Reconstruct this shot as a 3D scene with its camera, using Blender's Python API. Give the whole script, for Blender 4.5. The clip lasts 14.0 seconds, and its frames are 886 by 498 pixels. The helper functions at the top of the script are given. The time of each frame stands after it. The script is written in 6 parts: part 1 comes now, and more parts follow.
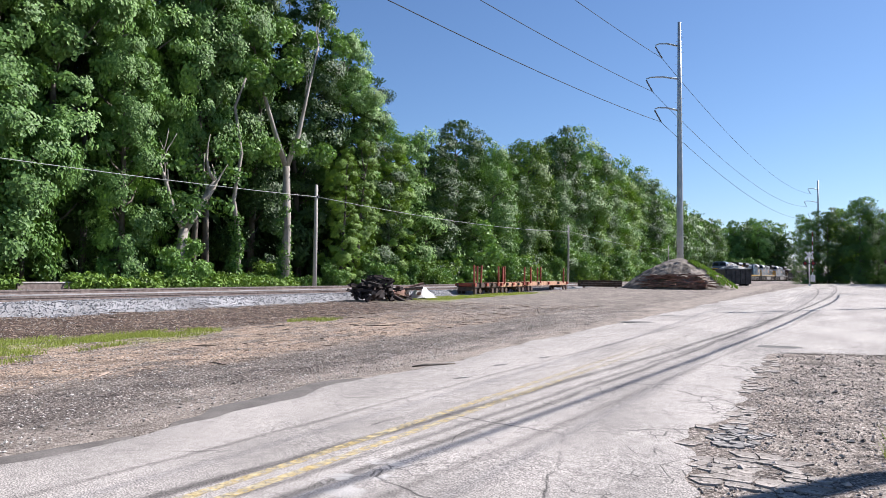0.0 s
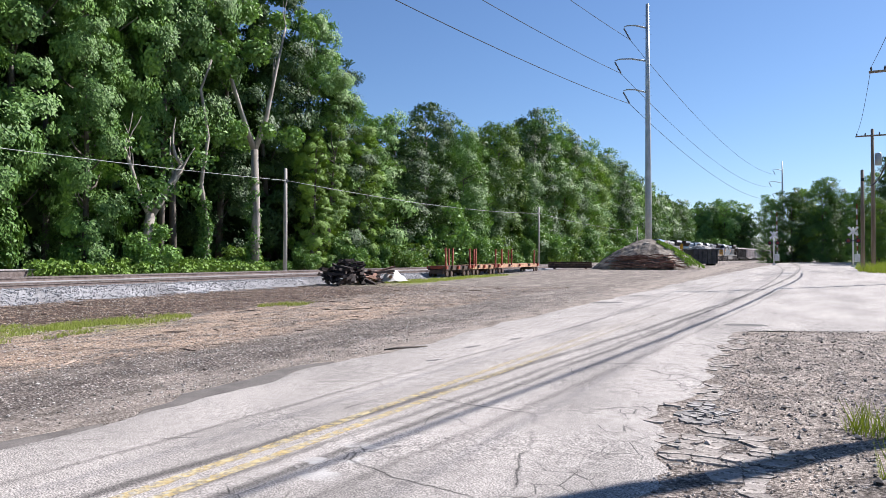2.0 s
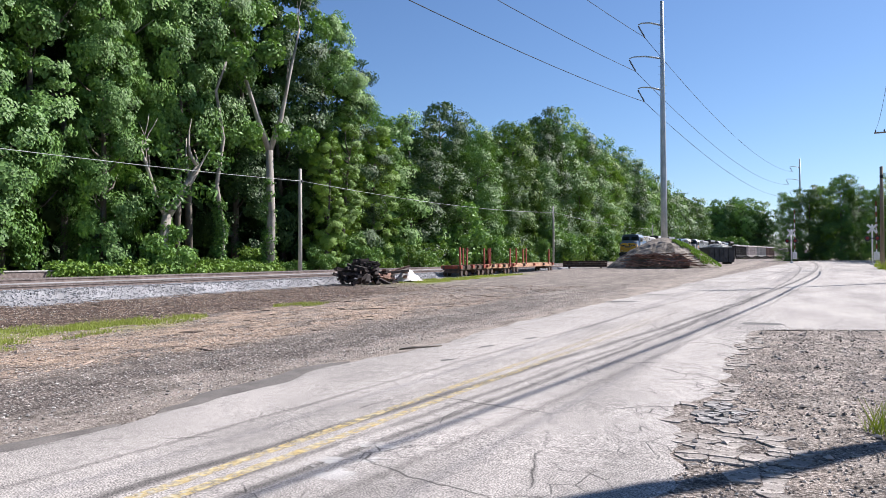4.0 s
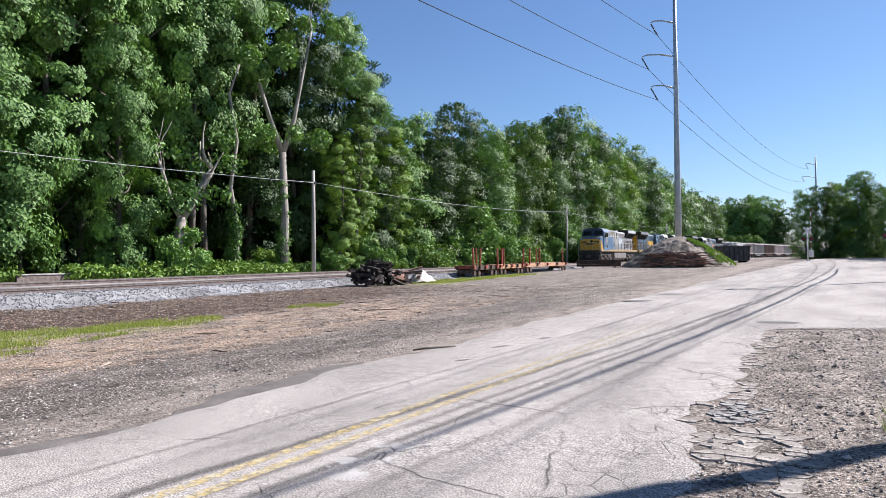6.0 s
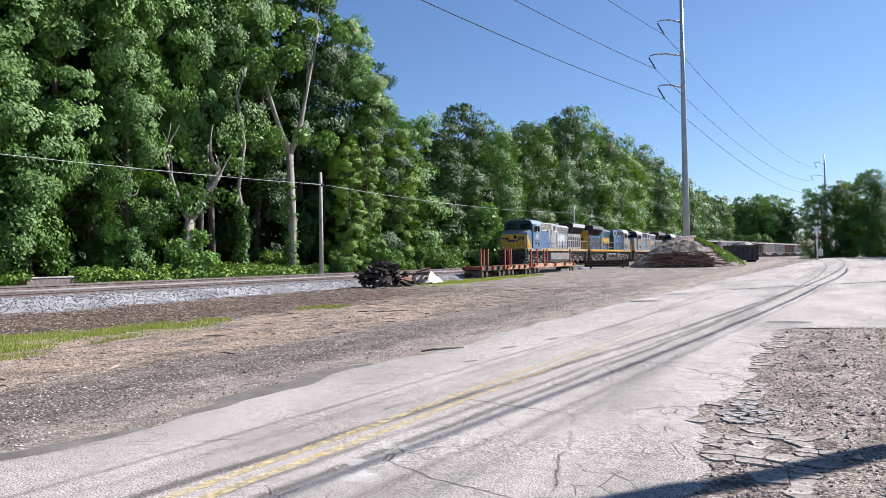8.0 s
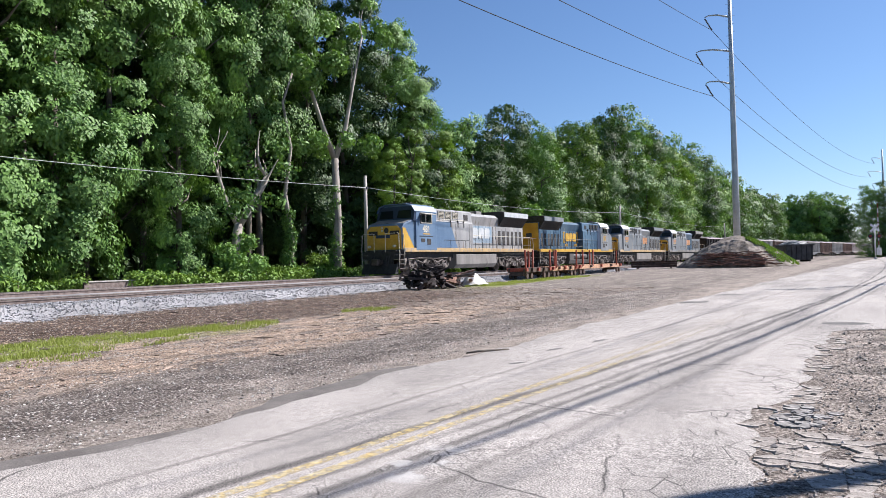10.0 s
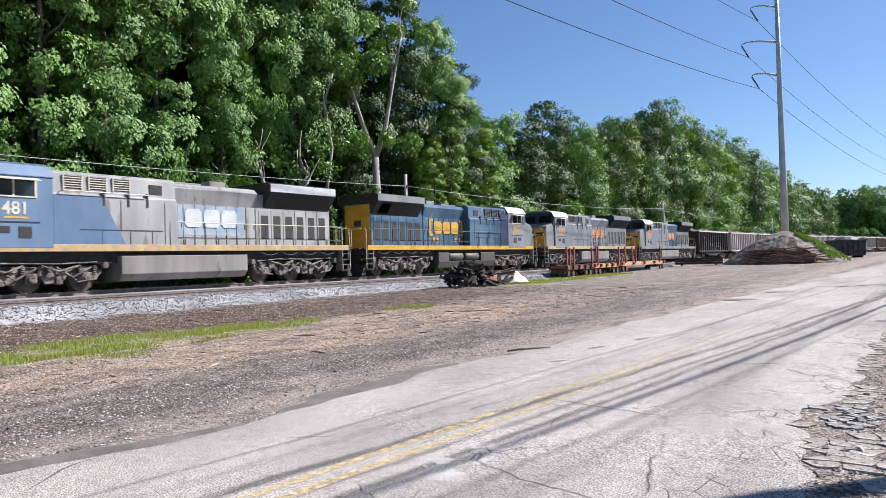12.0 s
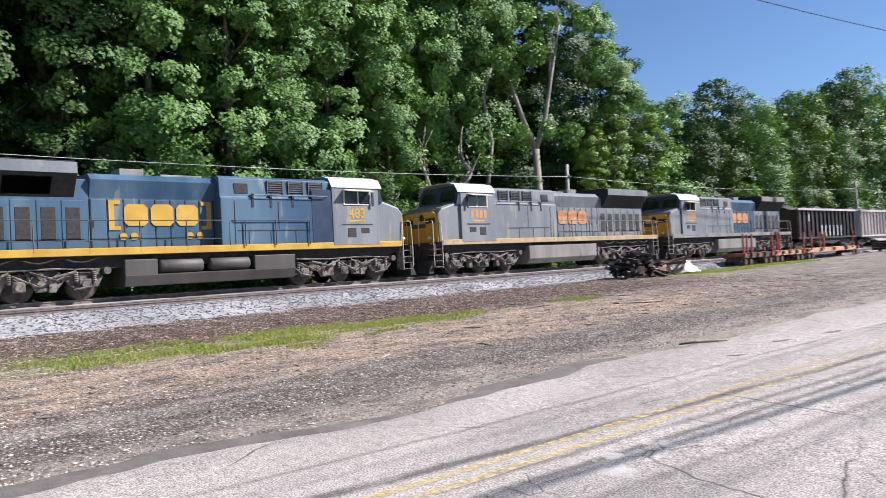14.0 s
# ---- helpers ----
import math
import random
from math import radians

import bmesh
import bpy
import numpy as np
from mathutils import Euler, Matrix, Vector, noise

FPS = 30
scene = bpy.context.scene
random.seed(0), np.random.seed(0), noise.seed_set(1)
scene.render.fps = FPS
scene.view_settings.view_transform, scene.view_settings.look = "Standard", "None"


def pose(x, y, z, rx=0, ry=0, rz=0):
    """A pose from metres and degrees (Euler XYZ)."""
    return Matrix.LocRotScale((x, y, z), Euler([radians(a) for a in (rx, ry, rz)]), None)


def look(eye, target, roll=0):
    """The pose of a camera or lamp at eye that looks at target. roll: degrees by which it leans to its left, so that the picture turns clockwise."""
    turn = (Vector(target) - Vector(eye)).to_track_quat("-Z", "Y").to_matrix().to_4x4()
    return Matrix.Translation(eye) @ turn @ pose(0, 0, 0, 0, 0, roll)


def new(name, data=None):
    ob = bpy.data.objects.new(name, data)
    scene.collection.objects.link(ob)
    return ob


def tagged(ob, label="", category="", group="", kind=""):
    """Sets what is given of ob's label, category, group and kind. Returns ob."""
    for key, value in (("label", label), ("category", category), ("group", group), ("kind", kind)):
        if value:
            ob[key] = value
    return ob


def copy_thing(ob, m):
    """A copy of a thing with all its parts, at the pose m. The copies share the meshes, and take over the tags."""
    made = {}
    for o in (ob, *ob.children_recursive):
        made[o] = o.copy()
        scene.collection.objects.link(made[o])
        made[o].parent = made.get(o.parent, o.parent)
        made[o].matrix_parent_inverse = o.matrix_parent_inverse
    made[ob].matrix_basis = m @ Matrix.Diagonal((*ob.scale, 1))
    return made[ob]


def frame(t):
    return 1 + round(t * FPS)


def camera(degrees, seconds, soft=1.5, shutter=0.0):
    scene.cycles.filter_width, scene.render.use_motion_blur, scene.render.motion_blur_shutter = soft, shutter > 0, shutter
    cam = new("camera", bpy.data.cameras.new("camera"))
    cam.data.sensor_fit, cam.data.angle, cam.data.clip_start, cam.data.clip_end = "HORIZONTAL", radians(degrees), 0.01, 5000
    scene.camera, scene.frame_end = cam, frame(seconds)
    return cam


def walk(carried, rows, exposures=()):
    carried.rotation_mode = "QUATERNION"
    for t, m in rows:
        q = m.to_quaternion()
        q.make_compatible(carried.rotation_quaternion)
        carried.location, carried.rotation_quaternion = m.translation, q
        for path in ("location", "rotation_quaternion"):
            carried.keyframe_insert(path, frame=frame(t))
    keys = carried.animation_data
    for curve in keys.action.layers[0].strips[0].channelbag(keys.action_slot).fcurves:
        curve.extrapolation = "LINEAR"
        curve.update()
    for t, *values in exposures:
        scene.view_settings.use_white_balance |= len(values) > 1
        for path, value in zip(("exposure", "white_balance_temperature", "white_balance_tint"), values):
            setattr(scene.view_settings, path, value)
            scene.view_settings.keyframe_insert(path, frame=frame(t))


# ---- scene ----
# World axes: y runs along the railway, x to the right of it, the camera stands at (0, 0).
EYE = (0.0, 0.0, 1.6)
TURN = 27.9
cam = camera(63.1, 14.0, soft=0.7, shutter=0.12)
# seconds, yaw to the left, pitch, roll
PATH = [
    (0.0, 0.00, 2.15, 0.50), (0.5, -0.42, 1.73, 0.30), (1.0, -1.07, 1.33, 0.10), (1.5, -1.77, 1.00, -0.01),
    (2.0, -2.29, 0.80, -0.11), (2.5, -2.49, 0.74, -0.16), (3.0, -2.31, 0.73, -0.19), (3.5, -1.81, 0.74, -0.31),
    (4.0, -1.15, 0.77, -0.35), (6.5, -0.08, 0.82, -0.75), (7.0, -0.26, 0.92, -0.90), (7.5, -0.09, 0.94, -0.94),
    (8.0, 0.48, 0.91, -1.04), (10.5, 4.93, 1.15, -1.51), (11.0, 5.81, 1.11, -1.58), (11.5, 6.61, 1.08, -1.62),
    (12.0, 7.21, 1.05, -1.69), (12.5, 7.79, 0.98, -1.82), (13.0, 9.35, 0.92, -1.94), (13.5, 11.94, 0.82, -2.26),
    (13.7, 13.85, 0.84, -2.42), (13.85, 16.3, 0.90, -2.62), (14.0, 20.09, 0.97, -2.89)]


def aim(yaw, pitch):
    a, b = radians(yaw + TURN), radians(pitch)
    return (EYE[0] - math.sin(a) * math.cos(b), EYE[1] + math.cos(a) * math.cos(b), EYE[2] + math.sin(b))


walk(cam, [(t, look(EYE, aim(yaw, pitch), roll)) for t, yaw, pitch, roll in PATH],
     exposures=[(0.0, 0.9, 6050, 14), (14.0, 0.9, 6050, 14)])

# ---- daylight ----
SUN_BEARING, SUN_HEIGHT = 37.0, 39.0
world = bpy.data.worlds.new("sky")
scene.world = world
world.use_nodes = True
wn = world.node_tree.nodes
sky = wn.new("ShaderNodeTexSky")
sky.sky_type, sky.sun_disc = "NISHITA", False
sky.sun_elevation, sky.sun_rotation = radians(SUN_HEIGHT), radians(SUN_BEARING)
sky.air_density, sky.dust_density, sky.ozone_density = 1.0, 0.2, 5.6
wn["Background"].inputs["Strength"].default_value = 0.064
world.node_tree.links.new(sky.outputs[0], wn["Background"].inputs["Color"])
sun_data = bpy.data.lights.new("sun", "SUN")
sun_data.energy, sun_data.angle, sun_data.color = 5.0, radians(0.53), (1.0, 0.94, 0.85)
sun = new("sun", sun_data)
sb, sh = radians(SUN_BEARING), radians(SUN_HEIGHT)
sun.matrix_world = look((math.sin(sb) * math.cos(sh) * 300, math.cos(sb) * math.cos(sh) * 300, math.sin(sh) * 300), (0, 0, 0))


# ---- materials ----
def tree_of(mat):
    mat.use_nodes = True
    return mat.node_tree.nodes, mat.node_tree.links


def surface(name, c1, c2, scale=4.0, rough=0.8, metal=0.0, bump=0.15, grain=60.0, spots=None, spot_at=0.62, streak=1.0, vary=0.0, coat=0.0):
    """Two tones mixed by broad noise, fine grain over them, a bump, and worn spots where asked."""
    mat = bpy.data.materials.new(name)
    n, l = tree_of(mat)
    p = n["Principled BSDF"]
    co = n.new("ShaderNodeTexCoord")
    mp = n.new("ShaderNodeMapping")
    mp.inputs["Scale"].default_value = (1, 1, streak)
    l.new(co.outputs["Object"], mp.inputs[0])
    a = n.new("ShaderNodeTexNoise")
    a.inputs["Scale"].default_value, a.inputs["Detail"].default_value = scale, 6
    b = n.new("ShaderNodeTexNoise")
    b.inputs["Scale"].default_value, b.inputs["Detail"].default_value = grain, 3
    l.new(mp.outputs[0], a.inputs["Vector"])
    l.new(co.outputs["Object"], b.inputs["Vector"])
    ramp = n.new("ShaderNodeValToRGB")
    ramp.color_ramp.elements[0].position, ramp.color_ramp.elements[1].position = 0.36, 0.66
    ramp.color_ramp.elements[0].color, ramp.color_ramp.elements[1].color = (*c1, 1), (*c2, 1)
    l.new(a.outputs["Fac"], ramp.inputs[0])
    col = ramp.outputs[0]
    mul = n.new("ShaderNodeMixRGB")
    mul.blend_type, mul.inputs[0].default_value = "OVERLAY", 0.45
    l.new(col, mul.inputs[1])
    l.new(b.outputs["Fac"], mul.inputs[2])
    col = mul.outputs[0]
    if spots:
        c = n.new("ShaderNodeTexNoise")
        c.inputs["Scale"].default_value, c.inputs["Detail"].default_value = scale * 2.7, 8
        l.new(mp.outputs[0], c.inputs["Vector"])
        r2 = n.new("ShaderNodeValToRGB")
        r2.color_ramp.elements[0].position, r2.color_ramp.elements[1].position = spot_at, spot_at + 0.06
        l.new(c.outputs["Fac"], r2.inputs[0])
        mix = n.new("ShaderNodeMixRGB")
        mix.inputs[2].default_value = (*spots, 1)
        l.new(r2.outputs[0], mix.inputs[0])
        l.new(col, mix.inputs[1])
        col = mix.outputs[0]
    if vary:
        info = n.new("ShaderNodeObjectInfo")
        hsv = n.new("ShaderNodeHueSaturation")
        mr = n.new("ShaderNodeMapRange")
        mr.inputs["To Min"].default_value, mr.inputs["To Max"].default_value = 1 - vary, 1 + vary
        l.new(info.outputs["Random"], mr.inputs[0])
        l.new(mr.outputs[0], hsv.inputs["Value"])
        l.new(col, hsv.inputs["Color"])
        col = hsv.outputs[0]
    l.new(col, p.inputs["Base Color"])
    p.inputs["Roughness"].default_value, p.inputs["Metallic"].default_value = rough, metal
    p.inputs["Coat Weight"].default_value = coat
    bp = n.new("ShaderNodeBump")
    bp.inputs["Strength"].default_value, bp.inputs["Distance"].default_value = bump, 0.02
    l.new(b.outputs["Fac"], bp.inputs["Height"])
    l.new(bp.outputs[0], p.inputs["Normal"])
    return mat


def leaf_material(name, dark, light, shine=0.5, glow=0.2):
    mat = bpy.data.materials.new(name)
    n, l = tree_of(mat)
    p = n["Principled BSDF"]
    geo = n.new("ShaderNodeNewGeometry")
    info = n.new("ShaderNodeObjectInfo")
    add = n.new("ShaderNodeMath")
    add.operation = "MULTIPLY_ADD"
    add.inputs[1].default_value = 0.5
    half = n.new("ShaderNodeMath")
    half.operation, half.inputs[1].default_value = "MULTIPLY", 0.5
    l.new(info.outputs["Random"], half.inputs[0])
    l.new(geo.outputs["Random Per Island"], add.inputs[0])
    l.new(half.outputs[0], add.inputs[2])
    ramp = n.new("ShaderNodeValToRGB")
    ramp.color_ramp.elements[0].color, ramp.color_ramp.elements[1].color = (*dark, 1), (*light, 1)
    l.new(add.outputs[0], ramp.inputs[0])
    l.new(ramp.outputs[0], p.inputs["Base Color"])
    p.inputs["Roughness"].default_value = shine
    p.inputs["Specular IOR Level"].default_value = 0.25
    tr = n.new("ShaderNodeBsdfTranslucent")
    bright = n.new("ShaderNodeMixRGB")
    bright.blend_type, bright.inputs[0].default_value = "MULTIPLY", 1.0
    bright.inputs[2].default_value = (1.0, 1.0, 0.5, 1)
    l.new(ramp.outputs[0], bright.inputs[1])
    l.new(bright.outputs[0], tr.inputs[0])
    mix = n.new("ShaderNodeMixShader")
    mix.inputs[0].default_value = glow
    l.new(p.outputs[0], mix.inputs[1])
    l.new(tr.outputs[0], mix.inputs[2])
    l.new(mix.outputs[0], n["Material Output"].inputs["Surface"])
    return mat


LEAF = leaf_material("maple_leaves", (0.062, 0.138, 0.036), (0.24, 0.405, 0.102))
LEAF_PALE = leaf_material("vine_leaves", (0.09, 0.165, 0.03), (0.28, 0.43, 0.08))
# Darker copy of the leaves: the wood's shade is put into its colour.
LEAF_SHADED = leaf_material("leaves_in_shade", (0.028, 0.066, 0.02), (0.12, 0.205, 0.055))
GRASS = leaf_material("grass_blades", (0.17, 0.22, 0.05), (0.40, 0.45, 0.13), 0.7, 0.4)
GRASS_DRY = leaf_material("weed_blades", (0.16, 0.2, 0.03), (0.34, 0.42, 0.06), 0.6)
BARK = surface("grey_bark", (0.085, 0.07, 0.055), (0.19, 0.165, 0.14), 3, 0.95, bump=0.6, grain=25, streak=0.3)
BARK_PALE = surface("bleached_bark", (0.20, 0.175, 0.15), (0.40, 0.36, 0.32), 3, 0.9, bump=0.5, grain=25, streak=0.3)
STEEL_POLE = surface("galvanised_steel", (0.36, 0.39, 0.42), (0.48, 0.50, 0.52), 1.2, 0.5, 0.4, 0.05)
WOOD_POLE = surface("weathered_pole_wood", (0.16, 0.12, 0.09), (0.30, 0.24, 0.19), 3, 0.95, bump=0.4, grain=30, streak=0.1)
GREY_POLE = surface("silvered_pole_wood", (0.34, 0.31, 0.28), (0.52, 0.49, 0.45), 3, 0.95, bump=0.4, grain=30, streak=0.1)
CABLE = surface("cable_black", (0.02, 0.02, 0.02), (0.04, 0.04, 0.04), 5, 1.0)
CABLE_PALE = surface("cable_bare_metal", (0.42, 0.42, 0.42), (0.52, 0.52, 0.51), 5, 0.8, 0.0)
INSULATOR = surface("insulator_dark", (0.03, 0.03, 0.035), (0.06, 0.06, 0.07), 5, 0.4)
RAIL_SIDE = surface("rail_rust", (0.13, 0.10, 0.09), (0.25, 0.20, 0.18), 6, 0.8, 0.2, 0.2)
RAIL_TOP = surface("rail_polished", (0.5, 0.5, 0.5), (0.62, 0.61, 0.6), 6, 0.28, 0.9, 0.02)
TIE = surface("creosoted_tie", (0.13, 0.112, 0.10), (0.29, 0.26, 0.24), 3, 0.95, bump=0.5, grain=30, vary=0.25)
RUST_RED = surface("rusty_red_paint", (0.22, 0.045, 0.03), (0.36, 0.08, 0.05), 4, 0.75, bump=0.2, spots=(0.12, 0.06, 0.04), spot_at=0.6)
CART_ORANGE = surface("faded_orange_steel", (0.42, 0.22, 0.13), (0.58, 0.36, 0.22), 3, 0.8, spots=(0.16, 0.08, 0.05), spot_at=0.58)
CART_DARK = surface("dark_rusty_steel", (0.05, 0.035, 0.03), (0.13, 0.08, 0.06), 4, 0.85)
TARP = surface("white_tarp", (0.55, 0.53, 0.5), (0.78, 0.77, 0.74), 3, 0.7, bump=0.3)
OLD_WOOD = surface("reddish_old_timber", (0.15, 0.075, 0.055), (0.34, 0.20, 0.15), 3, 0.9, bump=0.4, vary=0.35, streak=0.2)
BURNT_WOOD = surface("charred_timber", (0.022, 0.017, 0.016), (0.075, 0.055, 0.05), 4, 0.9, bump=0.5, vary=0.3)
ASPHALT_BROKEN = surface("broken_asphalt", (0.19, 0.175, 0.165), (0.40, 0.37, 0.345), 5, 0.95, bump=0.6, grain=40, vary=0.3)
BIN_STEEL = surface("container_dark_steel", (0.035, 0.037, 0.042), (0.075, 0.078, 0.085), 2, 0.6, 0.2, spots=(0.13, 0.09, 0.07), spot_at=0.66)
RUBBLE = surface("pale_rubble", (0.3, 0.28, 0.26), (0.6, 0.58, 0.55), 3, 0.95, bump=0.5)
WHITE_PAINT = surface("white_signal_paint", (0.62, 0.62, 0.6), (0.78, 0.78, 0.76), 4, 0.6)
LENS_RED = surface("red_signal_lens", (0.16, 0.01, 0.01), (0.24, 0.015, 0.015), 4, 0.25)
BLACK_STEEL = surface("black_steel", (0.012, 0.012, 0.013), (0.03, 0.03, 0.03), 4, 0.7)
LOCO_BLUE = surface("faded_loco_blue", (0.085, 0.145, 0.24), (0.13, 0.20, 0.30), 0.9, 0.42, bump=0.03, streak=0.35, spots=(0.16, 0.20, 0.25), spot_at=0.66)
LOCO_TEAL = surface("weathered_teal_blue", (0.03, 0.075, 0.135), (0.085, 0.15, 0.215), 0.7, 0.4, bump=0.03, streak=0.22, grain=90, spots=(0.17, 0.205, 0.23), spot_at=0.62)
TANK_DARK = surface("sooty_tank_steel", (0.035, 0.031, 0.028), (0.085, 0.075, 0.068), 0.8, 0.6, bump=0.03, streak=0.2, spots=(0.15, 0.135, 0.12), spot_at=0.66)
LOCO_NAVY = surface("dark_blue_roof", (0.018, 0.03, 0.065), (0.032, 0.05, 0.095), 1.5, 0.4, bump=0.03)
LOCO_GREY = surface("dusty_loco_grey", (0.22, 0.22, 0.225), (0.37, 0.365, 0.36), 0.9, 0.5, bump=0.03, streak=0.2, spots=(0.19, 0.165, 0.145), spot_at=0.58)
LOCO_BLUEGREY = surface("faded_blue_grey", (0.125, 0.145, 0.165), (0.215, 0.225, 0.235), 0.8, 0.5, bump=0.03, streak=0.22, spots=(0.26, 0.235, 0.20), spot_at=0.6)
LOCO_YELLOW = surface("loco_yellow", (0.44, 0.25, 0.025), (0.56, 0.34, 0.045), 1.2, 0.5, bump=0.03, spots=(0.42, 0.25, 0.06), spot_at=0.67)
LOCO_CREAM = surface("faded_sill_yellow", (0.38, 0.25, 0.11), (0.50, 0.35, 0.17), 1.2, 0.55, bump=0.03, spots=(0.30, 0.25, 0.20), spot_at=0.54)
LOCO_ORANGE = surface("faded_orange_mark", (0.42, 0.17, 0.06), (0.52, 0.25, 0.10), 2, 0.6, spots=(0.5, 0.42, 0.36), spot_at=0.62)
LOCO_PALE = surface("ghosted_pale_mark", (0.42, 0.45, 0.47), (0.54, 0.55, 0.55), 1.5, 0.55, spots=(0.3, 0.36, 0.43), spot_at=0.63)
LOCO_GHOST = surface("ghosted_blue_mark", (0.20, 0.28, 0.36), (0.32, 0.38, 0.44), 1.5, 0.55)
TANK_GREY = surface("dusty_tank_grey", (0.15, 0.14, 0.13), (0.27, 0.25, 0.235), 0.8, 0.65, bump=0.03, streak=0.2, spots=(0.10, 0.09, 0.082), spot_at=0.6)
TRUCK_GREY = surface("dusty_truck_steel", (0.045, 0.036, 0.032), (0.24, 0.205, 0.185), 2.6, 0.75, bump=0.2, spots=(0.05, 0.036, 0.03), spot_at=0.56)
WHEEL_STEEL = surface("wheel_steel", (0.05, 0.04, 0.035), (0.12, 0.10, 0.085), 3, 0.6, 0.5)
RAILING = surface("handrail_paint", (0.05, 0.055, 0.06), (0.10, 0.105, 0.11), 3, 0.5)
RAIL_BRIGHT = surface("worn_handrail", (0.48, 0.44, 0.36), (0.62, 0.57, 0.46), 3, 0.5)
GRILLE = surface("vent_grille", (0.02, 0.018, 0.018), (0.042, 0.037, 0.036), 9, 0.8)
LAMP_GLASS = surface("lamp_glass", (0.45, 0.42, 0.34), (0.58, 0.55, 0.48), 4, 0.15)
HOPPER_DARK = surface("hopper_brown_black", (0.012, 0.0105, 0.012), (0.032, 0.027, 0.029), 0.8, 0.75, bump=0.05, streak=0.25)
HOPPER_LIGHT = surface("hopper_dusty_pink", (0.36, 0.31, 0.30), (0.52, 0.47, 0.46), 0.8, 0.8, bump=0.05, streak=0.25)
HOPPER_GREY = surface("hopper_grey", (0.20, 0.20, 0.205), (0.34, 0.335, 0.33), 0.8, 0.8, bump=0.05, streak=0.25)
HOPPER_BROWN = surface("hopper_brown", (0.10, 0.065, 0.055), (0.18, 0.12, 0.10), 0.8, 0.8, bump=0.05, streak=0.25)
HOPPER_MARK = surface("hopper_pale_mark", (0.5, 0.56, 0.57), (0.66, 0.7, 0.7), 2, 0.7)
WALL_PALE = surface("pale_siding", (0.55, 0.55, 0.55), (0.7, 0.7, 0.7), 1, 0.8)

glass = bpy.data.materials.new("cab_glass")
gn, gl = tree_of(glass)
gn["Principled BSDF"].inputs["Base Color"].default_value = (0.02, 0.025, 0.03, 1)
gn["Principled BSDF"].inputs["Roughness"].default_value = 0.06
gn["Principled BSDF"].inputs["Specular IOR Level"].default_value = 0.7


# ---- mesh helpers ----
def link(name, bm, material, parent=None, label="", smooth=False):
    me = bpy.data.meshes.new(name)
    bm.to_mesh(me)
    bm.free()
    for m in (material if isinstance(material, (list, tuple)) else [material]):
        me.materials.append(m)
    if smooth:
        me.shade_smooth()
    ob = new(name, me)
    if parent:
        ob.parent = parent
    if label:
        ob["label"] = label
    return ob


def part(name, bm, material, parent, label="", smooth=False):
    return link(name, bm, material, parent, label, smooth)


def empty(name, m=Matrix()):
    ob = new(name)
    ob.matrix_world = m
    return ob


def box(bm, x0, x1, y0, y1, z0, z1, bevel=0.0, mat=0):
    v = [bm.verts.new((x, y, z)) for z in (z0, z1) for y in (y0, y1) for x in (x0, x1)]
    fs = [bm.faces.new([v[i] for i in q]) for q in ((0, 2, 3, 1), (4, 5, 7, 6), (0, 1, 5, 4), (2, 6, 7, 3), (0, 4, 6, 2), (1, 3, 7, 5))]
    for f in fs:
        f.material_index = mat
    if bevel:
        es = list({e for f in fs for e in f.edges})
        bmesh.ops.bevel(bm, geom=es, offset=bevel, segments=2, affect="EDGES", profile=0.6)
    return fs


def prism(bm, outline, axis, a, b, bevel=0.0, mat=0):
    """An outline of pairs, drawn out along an axis from a to b. axis x: pairs are (y, z); y: (x, z); z: (x, y)."""
    def at(p, w):
        return {"x": (w, *p), "y": (p[0], w, p[1]), "z": (*p, w)}[axis]
    lo = [bm.verts.new(at(p, a)) for p in outline]
    hi = [bm.verts.new(at(p, b)) for p in outline]
    k = len(outline)
    fs = [bm.faces.new(lo[::-1]), bm.faces.new(hi)]
    fs += [bm.faces.new((lo[i], lo[(i + 1) % k], hi[(i + 1) % k], hi[i])) for i in range(k)]
    bmesh.ops.recalc_face_normals(bm, faces=fs)
    for f in fs:
        f.material_index = mat
    if bevel:
        es = list({e for f in fs for e in f.edges})
        bmesh.ops.bevel(bm, geom=es, offset=bevel, segments=2, affect="EDGES", profile=0.6)
    return fs


def tube(bm, pts, radii, sides=8, caps=True):
    """A bent tapered tube through the points."""
    pts = [Vector(p) for p in pts]
    if not isinstance(radii, (list, tuple)):
        radii = [radii] * len(pts)
    rings = []
    for i, p in enumerate(pts):
        way = (pts[min(i + 1, len(pts) - 1)] - pts[max(i - 1, 0)]).normalized()
        side = way.orthogonal().normalized() if i == 0 else (side - way * side.dot(way)).normalized()
        up = way.cross(side)
        rings.append([bm.verts.new(p + radii[i] * (side * math.cos(a) + up * math.sin(a))) for a in [2 * math.pi * k / sides for k in range(sides)]])
    for r0, r1 in zip(rings, rings[1:]):
        for k in range(sides):
            bm.faces.new((r0[k], r0[(k + 1) % sides], r1[(k + 1) % sides], r1[k]))
    if caps:
        bm.faces.new(rings[0][::-1])
        bm.faces.new(rings[-1])


def disc_x(bm, y, z, r, x0, x1, sides=20):
    prism(bm, [(y + r * math.cos(2 * math.pi * k / sides), z + r * math.sin(2 * math.pi * k / sides)) for k in range(sides)], "x", x0, x1)


